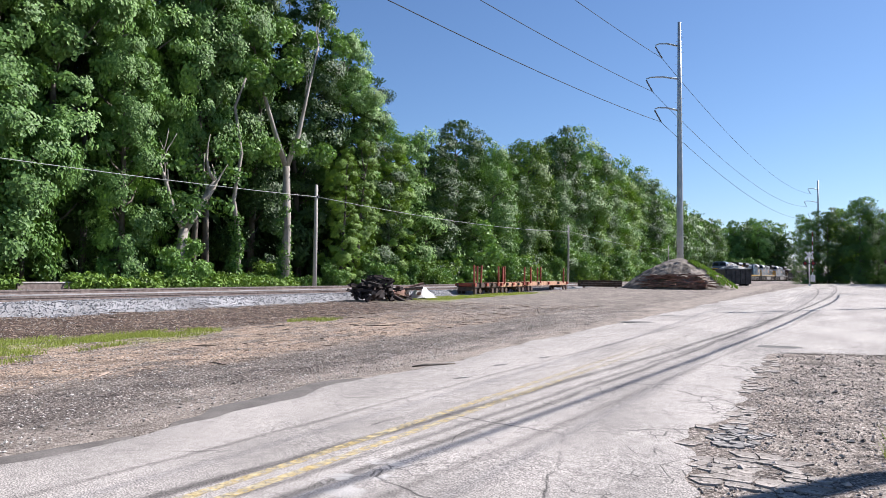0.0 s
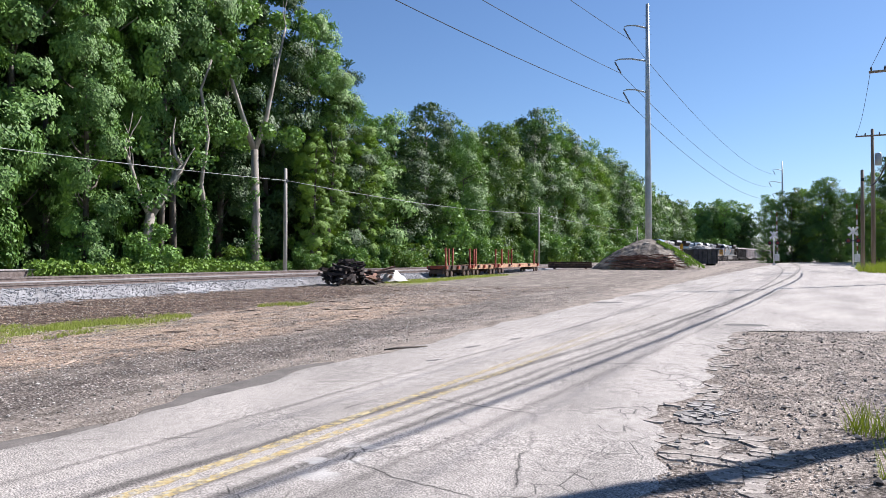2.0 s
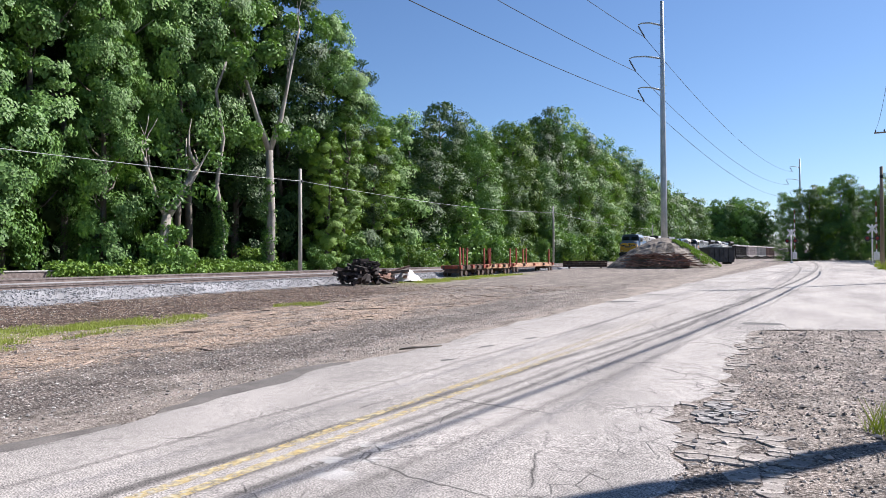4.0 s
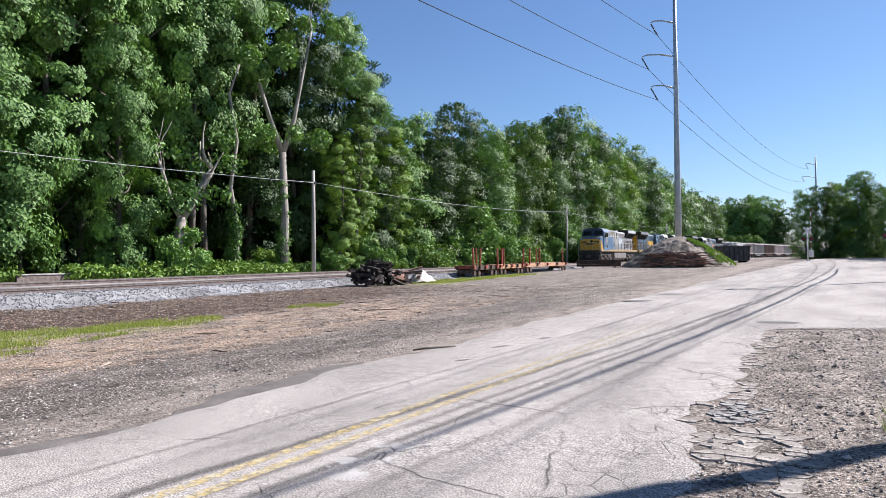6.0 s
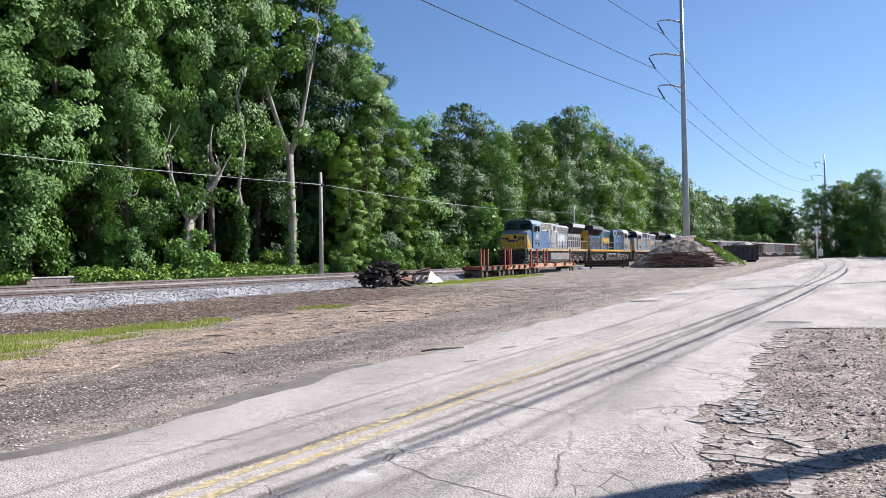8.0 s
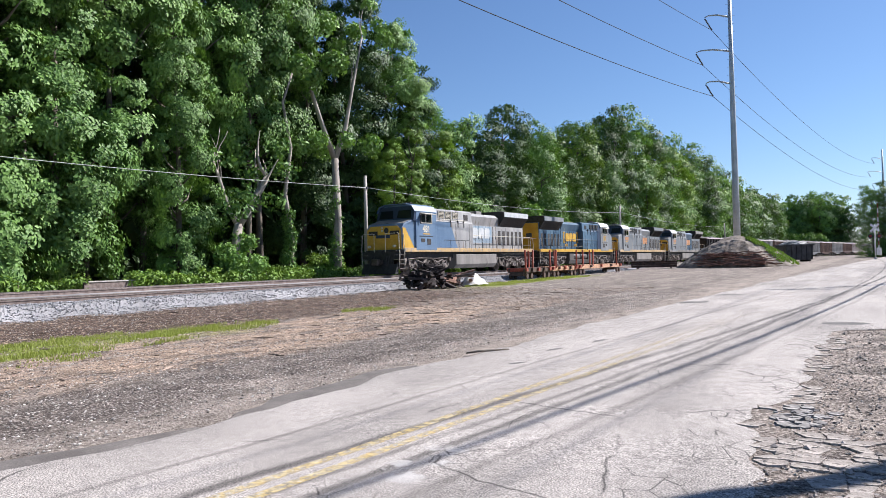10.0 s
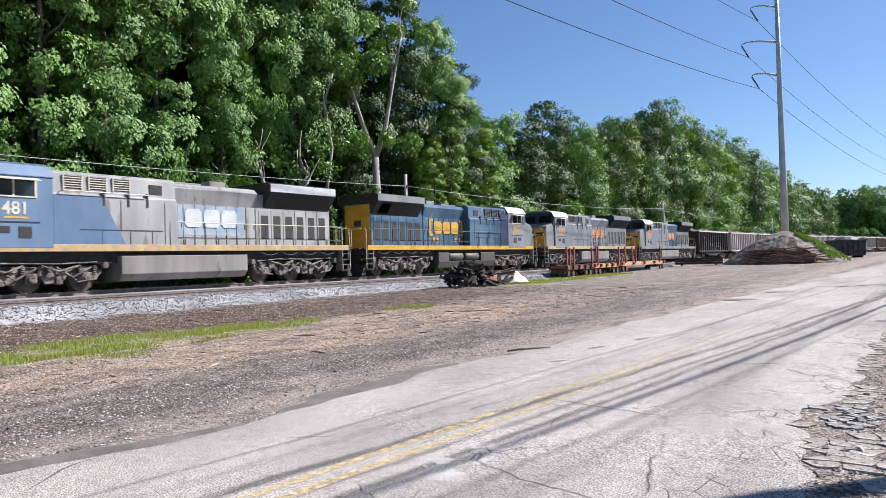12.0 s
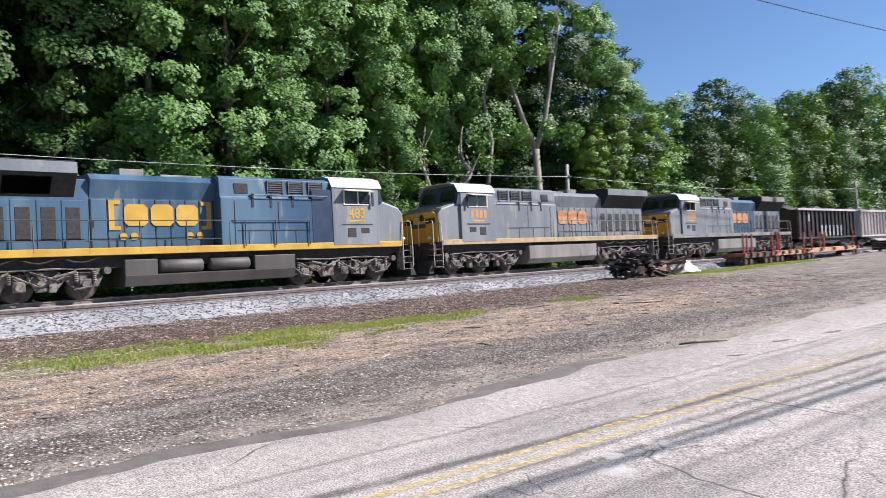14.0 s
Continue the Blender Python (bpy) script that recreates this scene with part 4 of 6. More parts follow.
def make_loco(label, scheme):
    """A six-axle diesel, its front coupler at y = 0, its cab forward along -y, rail heads at z = 0."""
    high, sill, hood = scheme["high"], scheme["sill"], scheme["hood"]
    root = empty("locomotive")
    # underframe and sill
    bm = bmesh.new()
    prism(bm, [(1.35, 1.55), (21.55, 1.55), (21.55, 1.3), (20.5, 1.05), (2.2, 1.05), (1.35, 1.3)], "x", -1.2, 1.2)
    part("underframe", bm, BLACK_STEEL, root)
    for sx in (-1, 1):
        bm = bmesh.new()
        box(bm, *sorted((sx * 1.20, sx * 1.52)), 1.35, 21.5, 1.50, 1.76, 0.015)
        part("sill", bm, sill, root, "yellow sill stripe along the walkway")
    bm = bmesh.new()
    box(bm, -1.2, 1.2, 0.75, 21.9, 1.56, 1.62)
    part("walkway", bm, BLACK_STEEL, root)
    for y, way in ((0.95, -1), (21.35, 1)):
        bm = bmesh.new()
        prism(bm, [(-1.5, 1.55), (1.5, 1.55), (1.5, 1.1), (0.95, 1.0), (0.95, 0.5), (-0.95, 0.5), (-0.95, 1.0), (-1.5, 1.1)], "y", y + way * 0.1, y + way * 0.18)
        part("pilot_plate", bm, BLACK_STEEL, root)
        bm = bmesh.new()
        prism(bm, [(y + way * 0.2, 0.12), (y + way * 0.55, 0.1), (y + way * 0.25, 0.75), (y + way * 0.18, 0.75)], "x", -1.35, 1.35)
        part("snow_plough", bm, BLACK_STEEL, root)
        bm = bmesh.new()
        box(bm, -0.16, 0.16, *sorted((y + way * 0.1, y + way * 0.7)), 0.72, 1.0, 0.04)
        box(bm, -0.26, 0.26, *sorted((y + way * 0.62, y + way * 0.93)), 0.66, 1.06, 0.06)
        part("coupler", bm, WHEEL_STEEL, root)
        for xx in (-0.7, -0.5, 0.5, 0.7):
            bm = bmesh.new()
            tube(bm, [(xx, y + way * 0.2, 1.25), (xx * 1.05, y + way * 0.42, 0.9), (xx * 0.9, y + way * 0.4, 0.6)], 0.03, 6)
            part("air_hose", bm, BLACK_STEEL, root)
        steps_and_rails(root, y + way * -0.05, way)
    # nose and cab
    side = [(1.22, 1.62), (1.16, 3.05), (1.42, 3.34), (2.8, 3.74), (2.8, 1.62)]
    bm = bmesh.new()
    prism(bm, side, "x", -1.42, 1.42, 0.09)
    nose = part("nose", bm, scheme["nose_side"], root, "broad sloping nose")
    bm = bmesh.new()
    prism(bm, [(-1.36, 1.66), (1.36, 1.66), (1.36, 2.95), (1.05, 3.2), (-1.05, 3.2), (-1.36, 2.95)], "y", 1.13, 1.18)
    part("nose_front", bm, scheme["nose"], nose, "yellow nose panel")
    bm = bmesh.new()
    prism(bm, [(1.5, 3.366), (2.75, 3.729), (2.75, 3.749), (1.5, 3.386)], "x", -1.3, 1.3)
    part("nose_top", bm, TANK_GREY, nose, "dusty grey nose top")
    if scheme.get("wedge"):
        for sx in (-1, 1):
            bm = bmesh.new()
            prism(bm, [(1.26, 1.70), (2.62, 1.70), (1.55, 3.05), (1.24, 3.08)], "x", *sorted((sx * 1.424, sx * 1.434)))
            part("nose_wedge", bm, LOCO_YELLOW, nose, "yellow wedge on the nose side")
    for xx, zz in ((-0.12, 3.08), (-0.12, 2.90)):
        bm = bmesh.new()
        prism(bm, [(xx + 0.07 * math.cos(a * 0.5236), zz + 0.07 * math.sin(a * 0.5236)) for a in range(12)], "y", 1.08, 1.14)
        part("headlight", bm, LAMP_GLASS, nose, "round headlight in the nose")
    for xx in (-1.0, 1.0):
        bm = bmesh.new()
        prism(bm, [(xx + 0.085 * math.cos(a * 0.5236), 1.88 + 0.085 * math.sin(a * 0.5236)) for a in range(12)], "y", 0.78, 0.95)
        part("ditch_light", bm, LAMP_GLASS, root, "ditch light above the pilot")
    bm = bmesh.new()
    prism(bm, [(0.22 + 0.18 * math.cos(a * 0.7854), 2.9 + 0.2 * math.sin(a * 0.7854)) for a in range(8)], "y", 1.11, 1.16)
    part("nose_window", bm, glass, nose)
    for xx in (-0.85, 0.85):
        bm = bmesh.new()
        box(bm, xx - 0.36, xx + 0.36, 1.11, 1.16, 2.62, 2.88, 0.01)
        part("number_board", bm, GRILLE, nose, "dark number board")
    bm = bmesh.new()
    box(bm, -0.62, 0.5, 1.10, 1.15, 2.42, 2.62)
    part("nose_emblem", bm, LOCO_NAVY, nose, "dark emblem bar on the nose")
    bm = bmesh.new()
    box(bm, -0.5, 0.5, 1.105, 1.13, 1.7, 2.35, 0.01)
    part("nose_door", bm, scheme["nose"], nose)
    bm = bmesh.new()
    cab_out = [(-1.53, 1.62), (1.53, 1.62), (1.53, 4.15), (1.28, 4.52), (0.8, 4.66), (-0.8, 4.66), (-1.28, 4.52), (-1.53, 4.15)]
    prism(bm, cab_out, "y", 2.7, 5.3, 0.03)
    cab = part("cab", bm, high, root, "driver's cab")
    bm = bmesh.new()
    front = [(-1.5, 3.55), (1.5, 3.55), (1.5, 4.15), (1.26, 4.5), (0.8, 4.64), (-0.8, 4.64), (-1.26, 4.5), (-1.5, 4.15)]
    lo = [bm.verts.new((a, 2.42 + (b - 3.55) * 0.28, b)) for a, b in front]
    hi = [bm.verts.new((a, 2.72, b)) for a, b in front]
    for q in range(8):
        bm.faces.new((lo[q], lo[(q + 1) % 8], hi[(q + 1) % 8], hi[q]))
    bm.faces.new(lo[::-1])
    part("cab_front", bm, LOCO_NAVY, cab, "dark blue cab front")
    for xx in (-0.72, 0.72):
        bm = bmesh.new()
        v = [bm.verts.new((xx + a, 2.405 + (b - 3.55) * 0.28, b)) for a, b in ((-0.58, 3.75), (0.58, 3.75), (0.5, 4.28), (-0.5, 4.28))]
        bm.faces.new(v)
        bmesh.ops.solidify(bm, geom=bm.faces[:], thickness=0.02)
        part("windscreen", bm, glass, cab)
    bm = bmesh.new()
    prism(bm, [(1.56, 4.16), (1.3, 4.54), (0.8, 4.68), (-0.8, 4.68), (-1.3, 4.54), (-1.56, 4.16), (-1.56, 4.19), (-1.31, 4.58), (-0.8, 4.72), (0.8, 4.72), (1.31, 4.58), (1.56, 4.19)], "y", 2.5, 5.32)
    part("cab_roof", bm, scheme["roof"], cab, "pale cab roof")
    for sx in (-1, 1):
        for a, b in ((3.25, 3.85), (3.92, 4.62)):
            bm = bmesh.new()
            box(bm, *sorted((sx * 1.525, sx * 1.545)), a, b, 3.45, 4.02, 0.008)
            part("side_window", bm, glass, cab)
        bm = bmesh.new()
        for a, b, c, d in ((3.2, 4.7, 4.02, 4.07), (3.2, 4.7, 3.40, 3.45), (3.2, 3.25, 3.45, 4.02), (3.85, 3.92, 3.45, 4.02), (4.62, 4.7, 3.45, 4.02)):
            box(bm, *sorted((sx * 1.528, sx * 1.56)), a, b, c, d)
        part("window_frame", bm, RAIL_BRIGHT, cab)
        bm = bmesh.new()
        prism(bm, [(sx * 1.55, 4.06), (sx * 1.92, 3.98), (sx * 1.92, 4.0), (sx * 1.55, 4.1)], "y", 3.2, 4.7)
        part("sunshade", bm, RAIL_BRIGHT, cab, "pale sunshade over the cab window")
        bm = bmesh.new()
        box(bm, *sorted((sx * 1.6, sx * 1.66)), 3.06, 3.16, 3.35, 3.95, 0.01)
        part("mirror", bm, BLACK_STEEL, cab)
        if scheme["lower_vents"]:
            for a, b, c, d in ((3.3, 3.75, 2.15, 2.38), (4.05, 4.5, 1.98, 2.38)):
                bm = bmesh.new()
                box(bm, *sorted((sx * 1.53, sx * 1.545)), a, b, c, d)
                part("side_grille", bm, GRILLE, cab)
        bm = bmesh.new()
        box(bm, *sorted((sx * 1.53, sx * 1.55)), 3.1, 4.8, 2.52, 2.56)
        part("belt_rail", bm, BLACK_STEEL, cab)
    # equipment cabin behind the cab
    cabin = [(-1.5, 1.62), (1.5, 1.62), (1.5, 3.6), (1.42, 3.66), (1.38, 4.4), (1.2, 4.5), (-1.2, 4.5), (-1.38, 4.4), (-1.42, 3.66), (-1.5, 3.6)]
    bm = bmesh.new()
    prism(bm, cabin, "y", 5.3, 10.6, 0.02)
    cabin = part("equipment_cabin", bm, scheme["cabin"], root, "equipment cabin behind the cab")
    for sx in (-1, 1):
        for k in range(3):
            a = 5.75 + 1.0 * k
            bm = bmesh.new()
            box(bm, *sorted((sx * 1.36, sx * 1.425)), a, a + 0.68, 3.85, 4.32, 0.01)
            vent = part("vent", bm, GRILLE, cabin)
            bm = bmesh.new()
            for q in range(5):
                box(bm, *sorted((sx * 1.42, sx * 1.45)), a, a + 0.68, 3.88 + 0.09 * q, 3.91 + 0.09 * q)
            for q in (a - 0.04, a + 0.68):
                box(bm, *sorted((sx * 1.40, sx * 1.455)), q, q + 0.04, 3.82, 4.35)
            part("louvre", bm, RAIL_BRIGHT if scheme["pale_louvres"] else RAILING, vent)
        bm = bmesh.new()
        box(bm, *sorted((sx * 1.37, sx * 1.43)), 9.35, 9.95, 3.8, 4.2, 0.01)
        part("vent", bm, GRILLE, cabin)
        if scheme["wedge"]:
            bm = bmesh.new()
            prism(bm, [(5.32, 1.78), (8.2, 1.78), (7.2, 3.58), (5.32, 3.58)], "x", *sorted((sx * 1.5, sx * 1.508)))
            part("blue_panel", bm, LOCO_BLUE, cabin, "slanted blue paint panel")
        for a in (7.25, 8.3, 9.15):
            bm = bmesh.new()
            box(bm, *sorted((sx * 1.46, sx * 1.52)), a, a + 0.09, 3.25, 3.8)
            part("latch_bar", bm, BLACK_STEEL, cabin)
        for a, b, c, d in ((6.3, 9.9, 2.30, 2.335), (7.2, 7.22, 1.78, 2.29), (8.4, 8.42, 1.78, 2.29), (9.4, 9.42, 1.78, 2.29), (8.0, 8.02, 2.36, 3.5), (10.0, 10.02, 1.78, 3.5)):
            bm = bmesh.new()
            box(bm, *sorted((sx * 1.5, sx * 1.515)), a, b, c, d)
            part("panel_seam", bm, BLACK_STEEL, cabin)
        bm = bmesh.new()
        tube(bm, [(sx * 1.44, 5.6, 3.72), (sx * 1.62, 5.62, 3.74), (sx * 1.62, 9.2, 3.74), (sx * 1.44, 9.22, 3.72)], 0.022, 6)
        part("side_handrail", bm, RAIL_BRIGHT if scheme["bright_rails"] else RAILING, cabin)
    # engine hood
    hood_out = [(-0.98, 1.62), (0.98, 1.62), (0.98, 3.55), (1.18, 4.2), (0.9, 4.42), (-0.9, 4.42), (-1.18, 4.2), (-0.98, 3.55)]
    bm = bmesh.new()
    prism(bm, hood_out, "y", 10.6, 15.4, 0.02)
    hood_part = part("engine_hood", bm, hood, root, scheme["hood_label"])
    for sx in (-1, 1):
        for k in range(8):
            a = 10.72 + 0.585 * k
            bm = bmesh.new()
            box(bm, *sorted((sx * 0.98, sx * 1.0)), a, a + 0.53, 1.75, 3.5, 0.008)
            door = part("hood_door", bm, hood, hood_part)
            bm = bmesh.new()
            box(bm, *sorted((sx * 1.0, sx * 1.02)), a + 0.45, a + 0.48, 2.5, 2.75)
            part("door_latch", bm, BLACK_STEEL, door)
    bm = bmesh.new()
    box(bm, -0.4, 0.4, 13.2, 14.1, 4.42, 4.72, 0.03)
    part("exhaust", bm, TANK_GREY, hood_part)
    for sx in (-1, 1):
        for k in range(9):
            bm = bmesh.new()
            a = 10.69 + 0.585 * k
            box(bm, *sorted((sx * 0.97, sx * 1.012)), a - 0.012, a + 0.012, 1.75, 3.52)
            part("door_seam", bm, BLACK_STEEL, hood_part)
        for k in range(4):
            bm = bmesh.new()
            a = 15.2 + 1.35 * k
            tube(bm, [(sx * 1.42, a + 1.35 * q / 6, 1.48 - 0.2 * math.sin(math.pi * q / 6)) for q in range(7)], 0.028, 6)
            part("hose_loop", bm, BLACK_STEEL, root)
    bm = bmesh.new()
    box(bm, -0.55, 0.55, 10.9, 12.6, 4.42, 4.54, 0.03)
    part("roof_hatch", bm, TANK_GREY, hood_part)
    bm = bmesh.new()
    for q in (-0.16, 0.0, 0.16):
        tube(bm, [(q, 4.4, 4.86), (q, 4.1, 4.86), (q, 4.02, 4.86)], [0.03, 0.04, 0.085], 10)
    box(bm, -0.24, 0.24, 4.26, 4.34, 4.7, 4.88)
    part("horn", bm, WHEEL_STEEL, cab)
    # radiator end
    bm = bmesh.new()
    prism(bm, [(-0.98, 1.62), (0.98, 1.62), (0.98, 4.2), (-0.98, 4.2)], "y", 15.4, 20.55, 0.02)
    rear = part("radiator_hood", bm, scheme["rear"], root, "rear hood under the radiators")
    bm = bmesh.new()
    prism(bm, [(-0.98, 3.55), (0.98, 3.55), (1.53, 4.3), (1.53, 4.68), (1.3, 4.78), (-1.3, 4.78), (-1.53, 4.68), (-1.53, 4.3)], "y", 15.9, 20.5, 0.02)
    part("radiator", bm, scheme["radiator"], rear, "overhanging radiator box")
    for sx in (-1, 1):
        bm = bmesh.new()
        box(bm, *sorted((sx * 1.53, sx * 1.56)), 15.9, 20.5, 4.32, 4.70, 0.01)
        part("radiator_edge", bm, scheme["edge"], rear, "pale radiator edge panel")
        bm = bmesh.new()
        for a, b in ((16.7, 18.2), (18.35, 20.0)):
            v = [bm.verts.new((sx * q, w, z)) for q, w, z in ((1.06, a, 3.64), (1.06, b, 3.64), (1.46, b, 4.18), (1.46, a, 4.18))]
            bm.faces.new(v)
        bmesh.ops.solidify(bm, geom=bm.faces[:], thickness=0.02)
        part("radiator_grille", bm, GRILLE, rear)
        for k in range(6):
            a = 15.6 + 0.8 * k
            bm = bmesh.new()
            box(bm, *sorted((sx * 0.98, sx * 1.0)), a, a + 0.72, 1.75, 3.45, 0.01)
            door = part("hood_door", bm, scheme["rear"], rear)
            bm = bmesh.new()
            box(bm, *sorted((sx * 1.0, sx * 1.012)), a + 0.13, a + 0.59, 2.05, 3.2, 0.004)
            part("door_grille", bm, GRILLE, door)
    bm = bmesh.new()
    prism(bm, [(-0.94, 1.66), (0.94, 1.66), (0.94, 4.15), (-0.94, 4.15)], "y", 20.56, 20.60)
    part("rear_panel", bm, LOCO_YELLOW, rear, "yellow rear end panel")
    bm = bmesh.new()
    box(bm, -0.3, 0.25, 20.6, 20.61, 2.9, 3.25)
    part("rear_emblem", bm, LOCO_NAVY, rear, "dark emblem bar on the rear panel")
    # tank
    bm = bmesh.new()
    if scheme["air_tanks"]:
        prism(bm, [(-1.35, 0.35), (1.35, 0.35), (1.5, 0.75), (1.0, 0.8), (-1.0, 0.8), (-1.5, 0.75)], "y", 7.3, 14.4, 0.03)
        box(bm, -1.48, 1.48, 7.3, 9.2, 0.7, 1.32, 0.03)
        box(bm, -1.48, 1.48, 13.2, 14.4, 0.7, 1.32, 0.03)
    else:
        prism(bm, [(-1.25, 0.32), (1.25, 0.32), (1.5, 0.6), (1.5, 1.32), (-1.5, 1.32), (-1.5, 0.6)], "y", 8.0, 14.4, 0.03)
    tank = part("fuel_tank", bm, TANK_DARK if scheme["air_tanks"] else TANK_GREY, root, "dusty fuel tank under the frame")
    if scheme["air_tanks"]:
        for sx in (-1, 1):
            for a, b in ((9.35, 11.1), (11.35, 13.1)):
                bm = bmesh.new()
                tube(bm, [(sx * 1.2, a, 1.05), (sx * 1.2, a + 0.08, 1.05), (sx * 1.2, b - 0.08, 1.05), (sx * 1.2, b, 1.05)], [0.2, 0.27, 0.27, 0.2], 16)
                part("air_tank", bm, TANK_DARK, tank, "round air tank", True)
    make_truck(root, 4.6, scheme["truck"])
    make_truck(root, 17.8, scheme["truck"])
    # handrails on the walkway
    for sx in (-1, 1):
        if scheme["door_recess"]:
            bm = bmesh.new()
            tube(bm, [(sx * 1.57, 6.5, 2.72), (sx * 1.57, 10.0, 2.72), (sx * 1.48, 10.2, 2.72)], 0.02, 6)
            part("handrail", bm, RAILING, root)
            for yy in (6.55, 8.2, 9.6):
                bm = bmesh.new()
                tube(bm, [(sx * 1.57, yy, 1.7), (sx * 1.57, yy, 2.73)], 0.026, 6)
                part("rail_post", bm, RAILING, root)
        bm = bmesh.new()
        tube(bm, [(sx * 1.48, 10.2, 2.72), (sx * 1.48, 21.0, 2.72)], 0.02, 6)
        part("handrail", bm, RAIL_BRIGHT if scheme["bright_rails"] else RAILING, root)
        bm = bmesh.new()
        tube(bm, [(sx * 1.48, 10.3, 2.02), (sx * 1.48, 20.9, 2.02)], 0.016, 6)
        part("lower_rail", bm, RAILING, root)
        for k in range(7):
            bm = bmesh.new()
            yy = 10.25 + 1.78 * k
            tube(bm, [(sx * 1.5, yy, 1.6), (sx * 1.48, yy, 2.73)], 0.026, 6)
            part("rail_post", bm, RAILING, root)
        if scheme["panel"]:
            bm = bmesh.new()
            box(bm, *sorted((sx * 1.001, sx * 1.006)), 11.0, 14.6, 2.2, 3.5)
            part("faded_panel", bm, scheme["panel"], hood_part, "faded blue panel behind the emblem")
        # No real recess: a flat plate whose dark colour carries the recess's shade.
        if scheme["door_recess"]:
            bm = bmesh.new()
            box(bm, *sorted((sx * 1.502, sx * 1.512)), 5.34, 6.35, 1.8, 4.05)
            part("cab_door", bm, LOCO_NAVY, cabin, "flat dark plate coloured for the shaded door recess")
        if scheme["mark"]:
            logo_blocks(hood_part, sx * 1.021, 11.35, 14.2, 2.55, 3.35, scheme["mark"], scheme["brackets"], scheme["mark_label"])
        if scheme["number"]:
            turn = Matrix(((0, 0, 1, 0), (1, 0, 0, 0), (0, 1, 0, 0), (0, 0, 0, 1))) if sx > 0 else Matrix(((0, 0, -1, 0), (-1, 0, 0, 0), (0, 1, 0, 0), (0, 0, 0, 1)))
            text_part(scheme["number"], 0.62, Matrix.Translation((sx * 1.536, 3.95, 2.82)) @ turn, RAIL_BRIGHT if scheme["number"] == "481" else LOCO_YELLOW, cab, "road_number", "painted road number")
        else:
            for k in range(4):
                bm = bmesh.new()
                box(bm, *sorted((sx * 1.53, sx * 1.54)), 3.4 + 0.32 * k, 3.64 + 0.32 * k, 2.85, 3.25)
                part("number_bar", bm, LOCO_ORANGE, cab, "illegible painted number")
        bm = bmesh.new()
        box(bm, *sorted((sx * 1.53, sx * 1.54)), 3.55, 4.4, 2.66, 2.73)
        part("stripe_mark", bm, LOCO_YELLOW, cab)
    return tagged(root, label, "locomotive", "locomotives of the train")


BASE = dict(high=LOCO_BLUE, sill=LOCO_CREAM, hood=LOCO_GREY, nose=LOCO_YELLOW, nose_side=LOCO_BLUE, roof=LOCO_PALE, cabin=LOCO_GREY, rear=LOCO_GREY, radiator=BLACK_STEEL, edge=LOCO_PALE,
            lower_vents=True, pale_louvres=True, air_tanks=False, truck=0, mark=None, brackets=False, number="", wedge=False, panel=None, bright_rails=False, door_recess=False, hood_label="engine hood", mark_label="")
locos = [
    make_loco("lead diesel locomotive, blue cab, yellow nose, grey hood, dusty", {**BASE, "wedge": True, "roof": LOCO_BLUE, "number": "481", "mark": LOCO_PALE, "panel": LOCO_GHOST, "hood_label": "grey engine hood with faded mark", "mark_label": "faded pale emblem block", "bright_rails": True}),
    make_loco("faded blue diesel locomotive with yellow emblem, running cab last", {**BASE, "hood": LOCO_TEAL, "cabin": LOCO_TEAL, "rear": LOCO_TEAL, "high": LOCO_BLUEGREY, "nose_side": LOCO_BLUEGREY, "mark": LOCO_YELLOW, "brackets": True, "number": "483", "air_tanks": True, "edge": LOCO_BLUEGREY, "sill": LOCO_YELLOW, "pale_louvres": False, "door_recess": True, "hood_label": "blue engine hood with yellow emblem", "mark_label": "yellow emblem block"}),
    make_loco("dusty grey diesel locomotive with orange emblem and yellow nose", {**BASE, "high": LOCO_BLUEGREY, "nose_side": LOCO_BLUEGREY, "cabin": LOCO_BLUEGREY, "rear": LOCO_BLUEGREY, "hood": LOCO_BLUEGREY, "mark": LOCO_ORANGE, "truck": 1, "edge": LOCO_BLUEGREY, "sill": LOCO_CREAM, "pale_louvres": False, "hood_label": "grey-blue engine hood with orange emblem", "mark_label": "faded orange emblem block"}),
    make_loco("dusty blue-grey diesel locomotive with faded orange emblem", {**BASE, "high": LOCO_BLUEGREY, "nose_side": LOCO_BLUEGREY, "cabin": LOCO_BLUEGREY, "hood": LOCO_TEAL, "rear": LOCO_BLUEGREY, "mark": LOCO_ORANGE, "truck": 1, "edge": TANK_GREY, "sill": TANK_GREY, "pale_louvres": False, "hood_label": "grey-blue engine hood with orange emblem", "mark_label": "faded orange emblem block"}),
]


